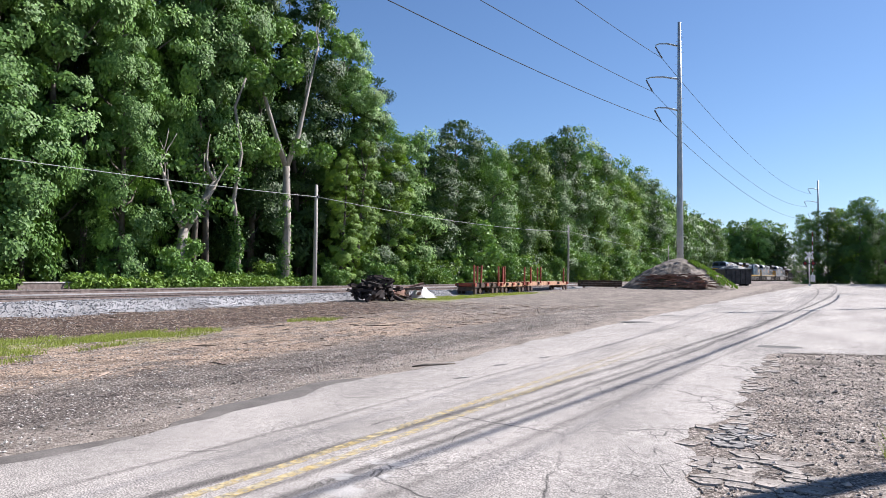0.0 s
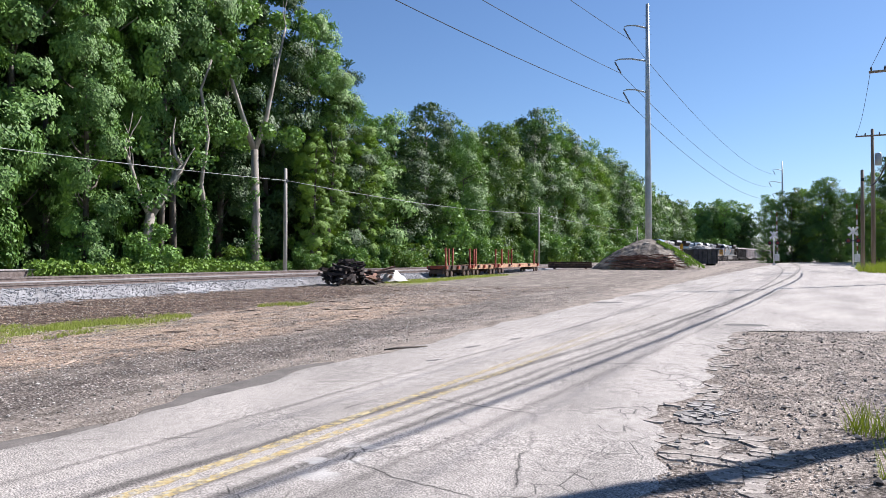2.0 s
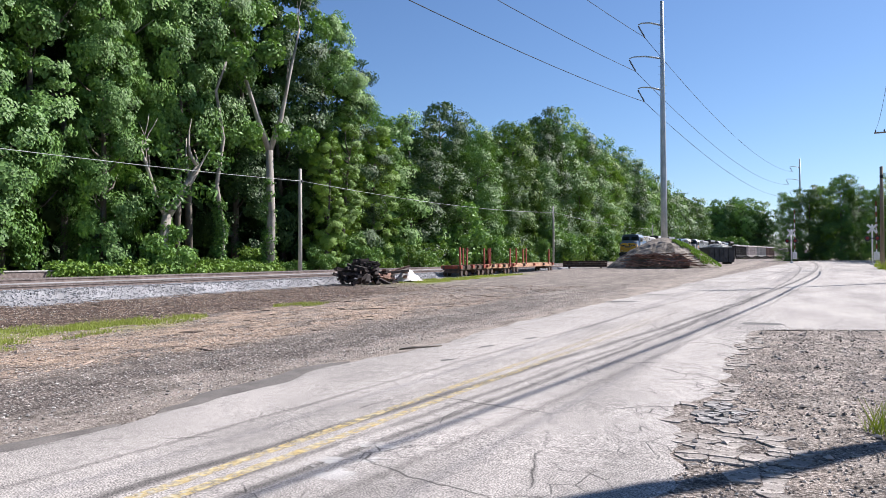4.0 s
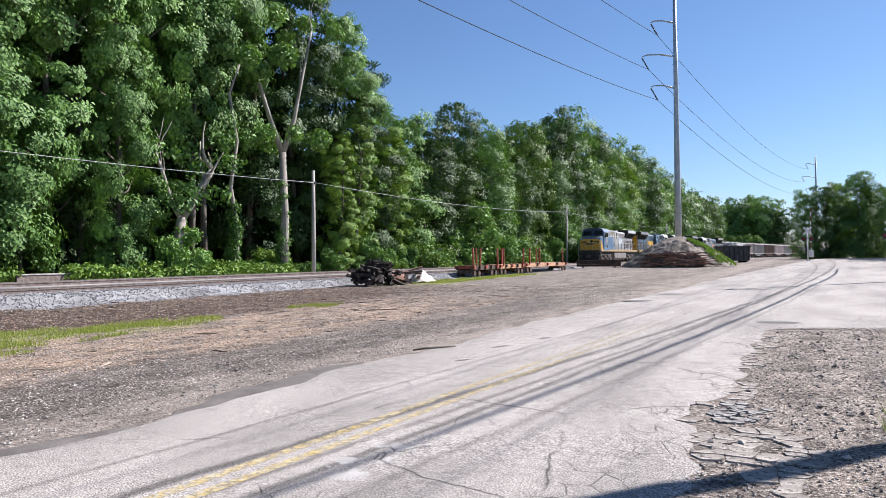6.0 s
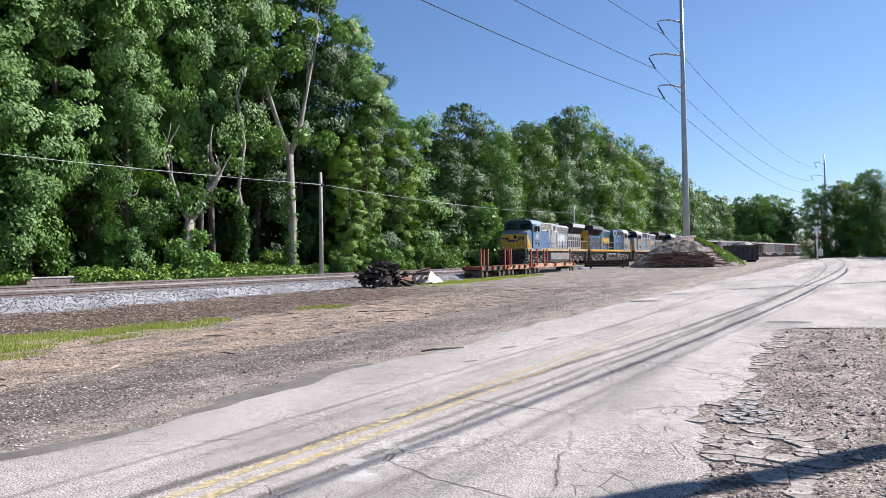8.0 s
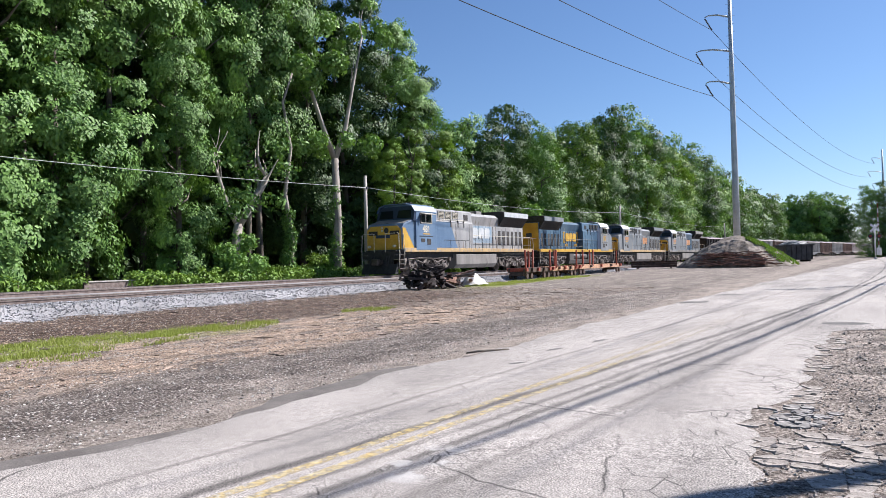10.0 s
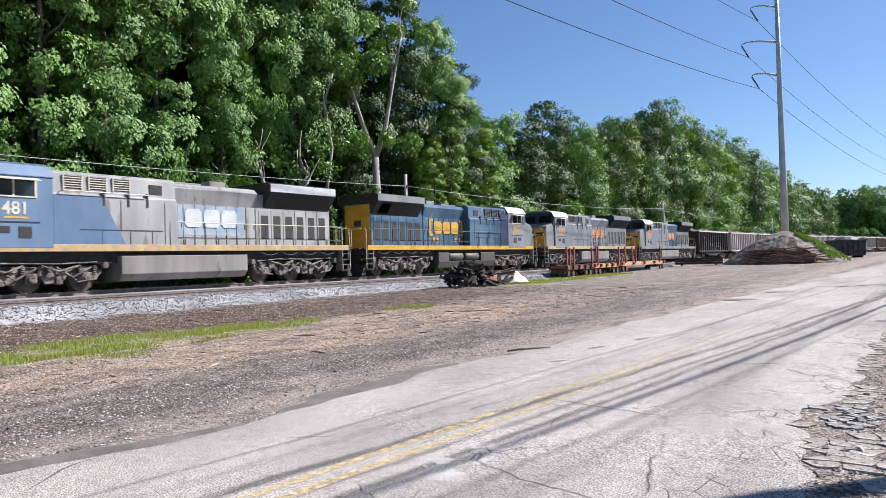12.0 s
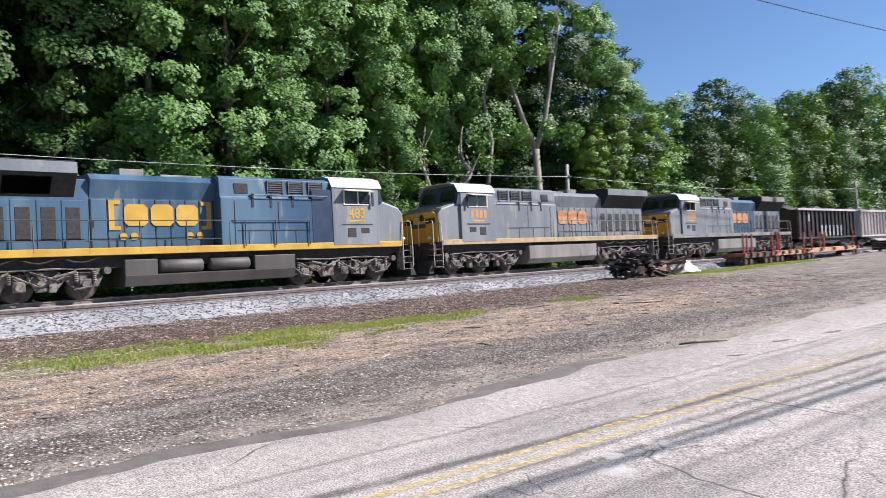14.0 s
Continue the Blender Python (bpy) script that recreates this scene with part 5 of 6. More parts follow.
def make_hopper(material, label, length=15.8, marks=False):
    """A ribbed open-top coal hopper, front coupler at y = 0."""
    root = empty("hopper_wagon")
    L = length
    bm = bmesh.new()
    prism(bm, [(0.9, 1.15), (1.0, 3.75), (L - 1.0, 3.75), (L - 0.9, 1.15), (L - 2.6, 1.1), (L / 2 + 1.4, 0.55), (L / 2 - 1.4, 0.55), (2.6, 1.1)], "x", -1.4, 1.4)
    part("body", bm, material, root)
    for sx in (-1, 1):
        for k in range(15):
            yy = 1.05 + (L - 2.25) * k / 14
            bm = bmesh.new()
            box(bm, *sorted((sx * 1.4, sx * 1.56)), yy, yy + 0.16, 1.15, 3.7, 0.015)
            part("rib", bm, material, root)
        bm = bmesh.new()
        box(bm, *sorted((sx * 1.36, sx * 1.6)), 0.8, L - 0.8, 3.66, 3.84, 0.02)
        part("top_chord", bm, HOPPER_LIGHT, root, "pale top edge")
        bm = bmesh.new()
        box(bm, *sorted((sx * 1.3, sx * 1.58)), 0.8, L - 0.8, 1.05, 1.22, 0.02)
        part("side_sill", bm, material, root)
        if marks:
            for k in range(5, 11):
                yy = 1.05 + (L - 2.25) * k / 14
                bm = bmesh.new()
                box(bm, *sorted((sx * 1.402, sx * 1.412)), yy + 0.2, yy + 0.74, 1.3, 2.3)
                part("painted_bar", bm, HOPPER_MARK, root, "pale painted mark between the ribs")
            bm = bmesh.new()
            box(bm, *sorted((sx * 1.402, sx * 1.412)), 3.2, 3.7, 2.7, 3.3)
            part("painted_bar", bm, HOPPER_MARK, root)
    for k in range(4):
        bm = bmesh.new()
        yy = 3.6 + k * (L - 7.2) / 3
        prism(bm, [(yy - 1.1, 1.1), (yy + 1.1, 1.1), (yy + 0.4, 0.45), (yy - 0.4, 0.45)], "x", -1.25, 1.25)
        part("chute", bm, BLACK_STEEL, root)
    bm = bmesh.new()
    tube(bm, [(0, 1.2 + k * (L - 2.4) / 20, 2.95 + 0.12 * math.sin(k * 1.9)) for k in range(21)], [1.1 + 0.12 * math.sin(k * 1.3) for k in range(21)], 10)
    part("coal_load", bm, BLACK_STEEL, root, "heaped coal load")
    for yc in (2.0, L - 2.0):
        bm = bmesh.new()
        for sx in (-1, 1):
            prism(bm, [(yc - 1.2, 0.62), (yc - 0.9, 0.35), (yc - 0.3, 0.25), (yc + 0.3, 0.25), (yc + 0.9, 0.35), (yc + 1.2, 0.62), (yc + 0.5, 0.8), (yc - 0.5, 0.8)], "x", *sorted((sx * 0.98, sx * 1.12)))
        truck = part("truck", bm, WHEEL_STEEL, root)
        for a in (-0.87, 0.87):
            bm = bmesh.new()
            for sx in (-1, 1):
                disc_x(bm, yc + a, 0.46, 0.46, *sorted((sx * 0.69, sx * 0.82)), 20)
            tube(bm, [(-0.7, yc + a, 0.46), (0.7, yc + a, 0.46)], 0.08, 8)
            part("wheelset", bm, WHEEL_STEEL, truck)
    for yy, way in ((0.9, -1), (L - 0.9, 1)):
        bm = bmesh.new()
        box(bm, -0.14, 0.14, *sorted((yy - way * 1.2, yy + way * 0.9)), 0.72, 1.0, 0.03)
        part("coupler", bm, WHEEL_STEEL, root)
        for sx in (-1, 1):
            bm = bmesh.new()
            for k in range(6):
                box(bm, *sorted((sx * 1.0, sx * 1.5)), yy + way * 0.0 - 0.015, yy + 0.015, 1.3 + 0.4 * k, 1.33 + 0.4 * k)
            box(bm, *sorted((sx * 1.46, sx * 1.5)), yy - 0.02, yy + 0.02, 0.9, 3.7)
            part("end_ladder", bm, material, root)
    return tagged(root, label, "hopper wagon", "hopper wagons of the train")


WAGON = 15.8
wagon_kinds = [
    make_hopper(HOPPER_DARK, "black-brown ribbed coal hopper with pale painted marks", WAGON, True),
    make_hopper(HOPPER_LIGHT, "dusty pinkish-grey ribbed coal hopper wagon", WAGON),
    make_hopper(HOPPER_GREY, "grey ribbed coal hopper wagon", WAGON),
    make_hopper(HOPPER_BROWN, "dark brown ribbed coal hopper wagon", WAGON),
]
wagons = [wagon_kinds[0], wagon_kinds[1], wagon_kinds[2], wagon_kinds[3]]
for k in range(14):
    wagons.append(copy_thing(wagon_kinds[(1, 2, 3, 2, 3, 1)[k % 6]], Matrix()))


# ---- poles and wires ----
def sagging(a, b, sag, n=24):
    a, b = Vector(a), Vector(b)
    return [a.lerp(b, k / n) - Vector((0, 0, 4 * sag * (k / n) * (1 - k / n))) for k in range(n + 1)]


def wire(name, a, b, sag, r, material, label, group=""):
    bm = bmesh.new()
    tube(bm, sagging(a, b, sag), r, 5)
    return tagged(link(name, bm, material, smooth=True), label, "wire", group)


def pylon(x, y, height):
    z = ground_z(x, y)
    root = empty("transmission_pole", pose(x, y, z))
    bm = bmesh.new()
    tube(bm, [(0, 0, -0.2), (0, 0, height * 0.3), (0, 0, height * 0.7), (0, 0, height)], [0.36, 0.33, 0.24, 0.17], 14)
    part("shaft", bm, STEEL_POLE, root, smooth=True)
    for h, out in ((height - 2.25, 2.5), (height - 5.8, 3.5), (height - 9.2, 2.6)):
        bm = bmesh.new()
        tube(bm, [(0, 0, h - 0.35), (-out * 0.5, 0, h + 0.12), (-out * 0.85, 0, h + 0.22), (-out, 0, h + 0.1)], [0.10, 0.085, 0.07, 0.05], 8)
        arm = part("arm", bm, STEEL_POLE, root, smooth=True)
        bm = bmesh.new()
        p = Vector((-out, 0, h - 0.02))
        tube(bm, [p + Vector((0.0375 * k, 0.015 * k, -0.075 * k)) for k in range(18)], [0.105 if k % 2 else 0.04 for k in range(18)], 8)
        part("insulator", bm, INSULATOR, arm, "dark insulator string")
    for k in range(30):
        bm = bmesh.new()
        s = 1 if k % 2 else -1
        h = height * 0.55 + k * height * 0.0145
        tube(bm, [(0, 0.1 * s, h), (s * 0.42, 0.1 * s, h)], 0.012, 4)
        part("climbing_peg", bm, STEEL_POLE, root)
    return tagged(root, "tall grey steel transmission pole with three curved arms", "pole", "transmission poles")


PYLONS = [(-25.0, -69.0, 28.3), (-13.5, 79.0, 28.3), (-1.5, 227.0, 28.3)]
for x, y, h in PYLONS[1:]:
    pylon(x, y, h)
for (x0, y0, h0), (x1, y1, h1) in zip(PYLONS, PYLONS[1:]):
    for drop, out in ((2.25, 2.5), (5.8, 3.5), (9.2, 2.6)):
        za, zb = ground_z(x0, y0) + h0 - drop - 1.35, ground_z(x1, y1) + h1 - drop - 1.35
        wire("power_line", (x0 - out + 0.65, y0, za), (x1 - out + 0.65, y1, zb), 3.2, 0.027, CABLE, "thin dark power line between steel poles", "power lines")


def grey_pole(x, y, height):
    z = ground_z(x, y)
    root = empty("line_pole", pose(x, y, z, 0, 0.4))
    bm = bmesh.new()
    tube(bm, [(0, 0, -0.3), (0.01, 0, height * 0.5), (0, 0, height)], [0.15, 0.135, 0.11], 12)
    part("shaft", bm, GREY_POLE, root, smooth=True)
    bm = bmesh.new()
    box(bm, 0.1, 0.2, -0.06, 0.06, height - 0.95, height - 0.78, 0.01)
    part("bracket", bm, INSULATOR, root)
    return tagged(root, "bare weathered grey wooden pole beside the railway", "pole", "railway line poles")


LINE_POLES = [(-31.3, -16.0, 7.6), (-31.3, 40.1, 7.5), (-31.3, 96.0, 8.0), (-31.3, 168.0, 8.0)]
for x, y, h in LINE_POLES:
    grey_pole(x, y, h)
for (x0, y0, h0), (x1, y1, h1) in zip(LINE_POLES, LINE_POLES[1:]):
    wire("line_wire", (x0 + 0.17, y0, ground_z(x0, y0) + h0 - 0.85), (x1 + 0.17, y1, ground_z(x1, y1) + h1 - 0.85), 0.55, 0.016, CABLE_PALE, "pale wire strung along the railway poles", "railway wires")


def utility_pole(x, y, height, transformer):
    root = empty("utility_pole", pose(x, y, ground_z(x, y)))
    bm = bmesh.new()
    tube(bm, [(0, 0, -0.3), (0.02, 0, height * 0.5), (0, 0, height)], [0.17, 0.15, 0.11], 12)
    part("shaft", bm, WOOD_POLE, root, smooth=True)
    bm = bmesh.new()
    box(bm, -1.2, 1.2, -0.16, -0.06, height - 0.62, height - 0.5, 0.01)
    arm = part("crossarm", bm, WOOD_POLE, root)
    for xx in (-1.1, -0.5, 0.5, 1.1):
        bm = bmesh.new()
        tube(bm, [(xx, -0.11, height - 0.5), (xx, -0.11, height - 0.42), (xx, -0.11, height - 0.3)], [0.02, 0.06, 0.03], 8)
        part("insulator", bm, INSULATOR, arm)
    if transformer:
        bm = bmesh.new()
        tube(bm, [(0.42, 0, height - 3.0), (0.42, 0, height - 2.95), (0.42, 0, height - 2.05), (0.42, 0, height - 1.98)], [0.2, 0.25, 0.25, 0.18], 14)
        part("transformer", bm, STEEL_POLE, root, "grey can transformer", True)
    return tagged(root, "brown wooden utility pole with a crossarm", "pole", "utility poles")


UTILITY = [(4.5, -20.0, 11.4), (4.6, 12.5, 11.4), (4.9, 42.0, 11.2), (6.2, 68.0, 11.6)]
for k, (x, y, h) in enumerate(UTILITY):
    utility_pole(x, y, h, k == 3)
second = empty("utility_pole", pose(5.7, 71.0, ground_z(5.7, 71)))
bm = bmesh.new()
tube(bm, [(0, 0, -0.3), (0, 0, 4.5), (0, 0, 8.6)], [0.17, 0.15, 0.12], 12)
part("shaft", bm, WOOD_POLE, second, smooth=True)
bm = bmesh.new()
box(bm, -0.12, 0.12, -0.2, -0.1, 7.6, 7.9, 0.01)
part("bracket", bm, BLACK_STEEL, second)
tagged(second, "short brown wooden pole beside the crossing", "pole", "utility poles")
for (x0, y0, h0), (x1, y1, h1) in zip(UTILITY, UTILITY[1:]):
    g0, g1 = ground_z(x0, y0), ground_z(x1, y1)
    for xx in (-1.1, 1.1):
        wire("service_wire", (x0 + xx, y0 - 0.1, g0 + h0 - 0.3), (x1 + xx, y1 - 0.1, g1 + h1 - 0.3), 0.5, 0.012, CABLE, "thin black service wire beside the road", "service wires")
    wire("cable_bundle", (x0 - 0.15, y0, g0 + (10.8 if y0 < 20 else 7.0)), (x1 - 0.15, y1, g1 + (10.8 if y1 < 20 else 7.0)), 0.5, 0.045, CABLE, "thick black cable bundle beside the road", "service wires")


# ---- crossing signals ----
def crossing_signal(x, y, turn, lit_face, big=1.0):
    root = empty("crossing_signal", pose(x, y, ground_z(x, y), 0, 0, turn))
    bm = bmesh.new()
    tube(bm, [(0, 0, 0), (0, 0, 4.2)], 0.075, 10)
    part("mast", bm, WHITE_PAINT, root, "silver-white mast", True)
    bm = bmesh.new()
    box(bm, -0.2, 0.2, -0.2, 0.2, 0.0, 0.15, 0.02)
    box(bm, 0.12, 0.62, -0.25, 0.25, 0.5, 1.35, 0.03)
    part("gate_box", bm, WHITE_PAINT, root)
    for a in (45, -45):
        bm = bmesh.new()
        box(bm, -0.62, 0.62, -0.11, -0.085, -0.115, 0.115, 0.004)
        bm.transform(Matrix.Translation((0, 0 if a > 0 else -0.03, 3.75)) @ Matrix.Rotation(radians(a), 4, "Y"))
        part("crossbuck", bm, WHITE_PAINT, root, "white crossbuck board")
    bm = bmesh.new()
    tube(bm, [(-0.55, -0.05, 2.75), (0.55, -0.05, 2.75)], 0.04, 8)
    arm = part("lamp_arm", bm, BLACK_STEEL, root)
    for xx in (-0.45, 0.45):
        bm = bmesh.new()
        prism(bm, [(xx + 0.28 * math.cos(k * 0.3927), 2.75 + 0.28 * math.sin(k * 0.3927)) for k in range(16)], "y", -0.2, -0.17)
        plate = part("lamp_plate", bm, BLACK_STEEL, arm)
        bm = bmesh.new()
        prism(bm, [(xx + 0.15 * math.cos(k * 0.3927), 2.75 + 0.15 * math.sin(k * 0.3927)) for k in range(16)], "y", -0.23, -0.2)
        part("lamp", bm, LENS_RED, arm, "unlit red signal lamp")
    bm = bmesh.new()
    for k in range(10):
        box(bm, 0.32, 0.42, -0.03, 0.03, 1.1 + 0.55 * k, 1.1 + 0.55 * k + 0.55, 0, k % 2)
    part("gate_arm", bm, [WHITE_PAINT, RUST_RED], root, "raised gate arm striped red and white")
    return tagged(root, "railway crossing signal with crossbuck and raised gate", "crossing signal", "crossing signals")


crossing_signal(-1.7, 100.0, 0, False)
crossing_signal(6.1, 87.0, 0, True)


# ---- yard things ----
def stick(bm, p, length, w, h, yaw, tilt, mat=0):
    k = len(bm.verts)
    before = set(bm.verts)
    box(bm, -length / 2, length / 2, -w / 2, w / 2, -h / 2, h / 2, 0, mat)
    m = Matrix.Translation(p) @ Matrix.Rotation(yaw, 4, "Z") @ Matrix.Rotation(tilt, 4, "Y")
    bmesh.ops.transform(bm, matrix=m, verts=[v for v in bm.verts if v not in before])


def build_tie_heap():
    """A heap of dark broken ties with pale boards and a white tarp at its end."""
    r = random.Random(3)
    x, y = -20.2, 31.0
    root = empty("tie_heap", pose(x, y, ground_z(x, y), 0, 0, 0))
    for k in range(90):
        bm = bmesh.new()
        q = r.random()
        py = r.uniform(-1.3, 1.1)
        px = r.uniform(-0.8, 0.8)
        top = 1.2 * (1 - (py / 1.7) ** 2) * (1 - (px / 1.3) ** 2)
        stick(bm, (px, py, 0.12 + max(0.05, top) * q), r.uniform(0.3, 1.1), r.uniform(0.08, 0.22), r.uniform(0.06, 0.18), r.uniform(0, 3.14), r.uniform(-0.6, 0.6))
        part("broken_tie", bm, BURNT_WOOD, root)
    return tagged(root, "heap of dark broken railway ties beside the track", "timber heap")


def build_board_heap():
    r = random.Random(8)
    x, y = -20.5, 34.0
    root = empty("board_heap", pose(x, y, ground_z(x, y)))
    for k in range(26):
        bm = bmesh.new()
        py, px = r.uniform(-1.3, 1.2), r.uniform(-0.6, 0.6)
        stick(bm, (px, py, 0.1 + 0.6 * r.random() * (1 - (py / 2.0) ** 2)), r.uniform(0.8, 1.8), 0.2, r.uniform(0.04, 0.15), r.uniform(0.6, 2.4), r.uniform(-0.35, 0.35))
        part("board", bm, OLD_WOOD if k % 3 else BURNT_WOOD, root)
    return tagged(root, "low heap of broken brown boards beside the track", "timber heap")


def build_tarp():
    x0, y0 = -20.2, 35.6
    root = None
    xs = [-0.75 + 0.075 * k for k in range(21)]
    ys = [-0.9 + 0.075 * k for k in range(25)]

    def h(x, y):
        d = math.hypot(x / 0.75, y / 0.9)
        return max(0.0, 0.62 * (1 - d ** 1.5)) + 0.10 * noise.noise((x * 4, y * 4, 0)) * (1 if d < 1.1 else 0) + 0.05 * abs(noise.noise((x * 9, y * 3, 2)))
    verts = [(x, y, h(x, y) + 0.02) for y in ys for x in xs]
    w = len(xs)
    faces = [(j * w + i, j * w + i + 1, (j + 1) * w + i + 1, (j + 1) * w + i) for j in range(len(ys) - 1) for i in range(w - 1)
             if math.hypot((xs[i]) / 0.75, ys[j] / 0.9) < 1.08 + 0.15 * noise.noise((xs[i] * 3, ys[j] * 3, 8))]
    ob = mesh_from("tarp", verts, faces, TARP, smooth=True)
    ob.matrix_world = pose(x0, y0, ground_z(x0, y0))
    return tagged(ob, "crumpled white tarp over the end of the boards", "tarp")


build_tie_heap()
build_board_heap()
build_tarp()


def rail_cart(y0, y1, stakes, deck, label, x=-21.3):
    root = empty("rail_cart", pose(x, y0, ground_z(x, (y0 + y1) / 2) + 0.02))
    L = y1 - y0
    bm = bmesh.new()
    for xx in (-0.62, 0.5):
        box(bm, xx, xx + 0.12, 0, L, 0.42, 0.68, 0.01)
    part("side_beam", bm, deck, root)
    for k in range(5):
        bm = bmesh.new()
        yy = 0.05 + (L - 0.35) * k / 4
        box(bm, -0.75, 0.75, yy, yy + 0.25, 0.5, 0.72, 0.01)
        part("cross_beam", bm, CART_DARK if k % 2 else RUST_RED, root)
    bm = bmesh.new()
    box(bm, -0.5, 0.5, 0.1, L - 0.1, 0.685, 0.73)
    part("deck", bm, deck, root)
    for yy in (0.7, L - 0.7):
        bm = bmesh.new()
        prism(bm, [(yy - 0.72, 0.2), (yy - 0.66, 0.46), (yy + 0.66, 0.46), (yy + 0.72, 0.2)], "x", -0.5, 0.5, 0.02)
        part("bogie", bm, CART_DARK, root)
        for a in (-0.35, 0.35):
            bm = bmesh.new()
            for xx in (-0.72, 0.6):
                disc_x(bm, yy + a, 0.18, 0.18, xx + (0.06 if xx < 0 else -0.06), xx + (0.18 if xx < 0 else 0.06), 16)
            part("wheel", bm, CART_DARK, root)
    for k, (frac, side, lean) in enumerate(stakes):
        bm = bmesh.new()
        box(bm, -0.05, 0.05, -0.05, 0.05, 0, 1.3, 0.008)
        bm.transform(Matrix.Translation((side * 0.66, L * frac, 0.62)) @ Matrix.Rotation(radians(lean), 4, "X"))
        part("stake", bm, RUST_RED, root, "upright red stake")
    return tagged(root, label, "rail cart", "rail carts beside the track")


rail_cart(43.4, 47.6, [(0.02, 1, 2), (0.27, 1, -4), (0.8, -1, 0), (0.98, 1, 2)], CART_DARK, "dark rusty rail cart with red stakes")
rail_cart(47.9, 52.6, [(0.15, 1, 0), (0.75, -1, 3), (0.98, 1, -3)], CART_ORANGE, "faded orange rail cart with red stakes")
rail_cart(53.1, 63.2, [(0.08, 1, 1), (0.3, 1, -2), (0.58, -1, 0), (0.88, 1, -3)], CART_ORANGE, "long faded orange rail cart with red stakes")


def build_beam_stack():
    x, y = -19.8, 71.0
    root = empty("beam_stack", pose(x, y, ground_z(x, y), 0, 0, 14))
    for k in range(3):
        for j in range(4):
            bm = bmesh.new()
            prism(bm, [(-0.11, 0), (0.11, 0), (0.11, 0.04), (0.03, 0.05), (0.03, 0.15), (0.11, 0.16), (0.11, 0.2), (-0.11, 0.2), (-0.11, 0.16), (-0.03, 0.15), (-0.03, 0.05), (-0.11, 0.04)], "x", -2.2 + 0.12 * noise.noise((j, k, 0)), 2.1 + 0.3 * noise.noise((j, k, 5)))
            bm.transform(Matrix.Translation((0, -0.5 + 0.27 * j, 0.12 + 0.215 * k)))
            part("beam", bm, CART_DARK, root)
    for xx in (-1.6, 1.5):
        bm = bmesh.new()
        box(bm, xx - 0.1, xx + 0.1, -0.8, 0.8, 0, 0.12, 0.01)
        part("bearer", bm, OLD_WOOD, root)
    return tagged(root, "stack of dark steel beams on timber bearers", "beam stack")


build_beam_stack()


def build_mound():
    x0, y0 = -13.0, 75.0
    n = 64

    def h(x, y):
        d = math.hypot(x / 5.6, y / 5.0)
        base = 3.0 * (1 - d ** 1.45) if d < 1 else 0.0
        return base + (0.16 * noise.noise((x * 0.9, y * 0.9, 3)) + 0.10 * noise.noise((x * 3, y * 3, 1))) * min(1, max(0, (1.05 - d) * 4)) - (0.15 if d >= 1 else 0)
    xs = [-6.2 + 12.4 * k / n for k in range(n + 1)]
    verts = [(x, y, h(x, y)) for y in xs for x in xs]
    w = n + 1
    faces = [(j * w + i, j * w + i + 1, (j + 1) * w + i + 1, (j + 1) * w + i) for j in range(n) for i in range(n)]
    mat = surface("mound_soil", (0.11, 0.088, 0.07), (0.29, 0.245, 0.205), 1.6, 0.95, bump=1.0, grain=14, spots=(0.42, 0.38, 0.34), spot_at=0.62)
    ob = mesh_from("gravel_mound", verts, faces, mat, smooth=False)
    ob.matrix_world = pose(x0, y0, ground_z(x0, y0))
    tagged(ob, "conical mound of grey-brown soil and gravel", "mound")
    # grass on its far slope
    v = []
    for k in range(4200):
        a, q = rnd.uniform(-0.62, 0.75), rnd.uniform(0.22, 0.99)
        x, y = 5.6 * q * math.cos(a), 5.0 * q * math.sin(a)
        if noise.noise((x * 0.9, y * 0.9, 12)) < rnd.uniform(-0.3, 0.2):
            continue
        z = h(x, y)
        s, d = rnd.uniform(0.08, 0.24), rnd.uniform(0, 6.28)
        c, e = math.cos(d) * 0.06, math.sin(d) * 0.06
        lx, ly = rnd.uniform(-0.08, 0.08), rnd.uniform(-0.08, 0.08)
        v += [(x - c, y - e, z), (x + c, y + e, z), (x + c * 0.3 + lx, y + e * 0.3 + ly, z + s), (x - c * 0.3 + lx, y - e * 0.3 + ly, z + s)]
    g = leaf_mesh("mound_grass", np.array(v), LEAF_PALE, None)
    g.matrix_world = pose(x0, y0, ground_z(x0, y0))
    tagged(g, "bright green grass on the side of the mound", "grass", kind="stuff")
    # a slope of discarded boards at its foot
    r = random.Random(21)
    root = empty("board_pile", pose(x0, y0, ground_z(x0, y0)))
    view = math.atan2(-75.0, 13.0)
    for k in range(64):
        a = view + r.uniform(-0.55, 0.5)
        q = r.uniform(0.72, 1.02)
        x, y = 5.6 * q * math.cos(a), 5.0 * q * math.sin(a)
        bm = bmesh.new()
        stick(bm, (x, y, max(0.1, h(x, y)) + r.uniform(0.05, 0.28)), r.uniform(1.2, 3.2), 0.16, 0.07, view + 1.57 + r.uniform(-0.35, 0.35), r.uniform(-0.22, 0.22))
        part("board", bm, OLD_WOOD, root)
    tagged(root, "loose pile of reddish brown boards against the mound", "timber pile")


build_mound()


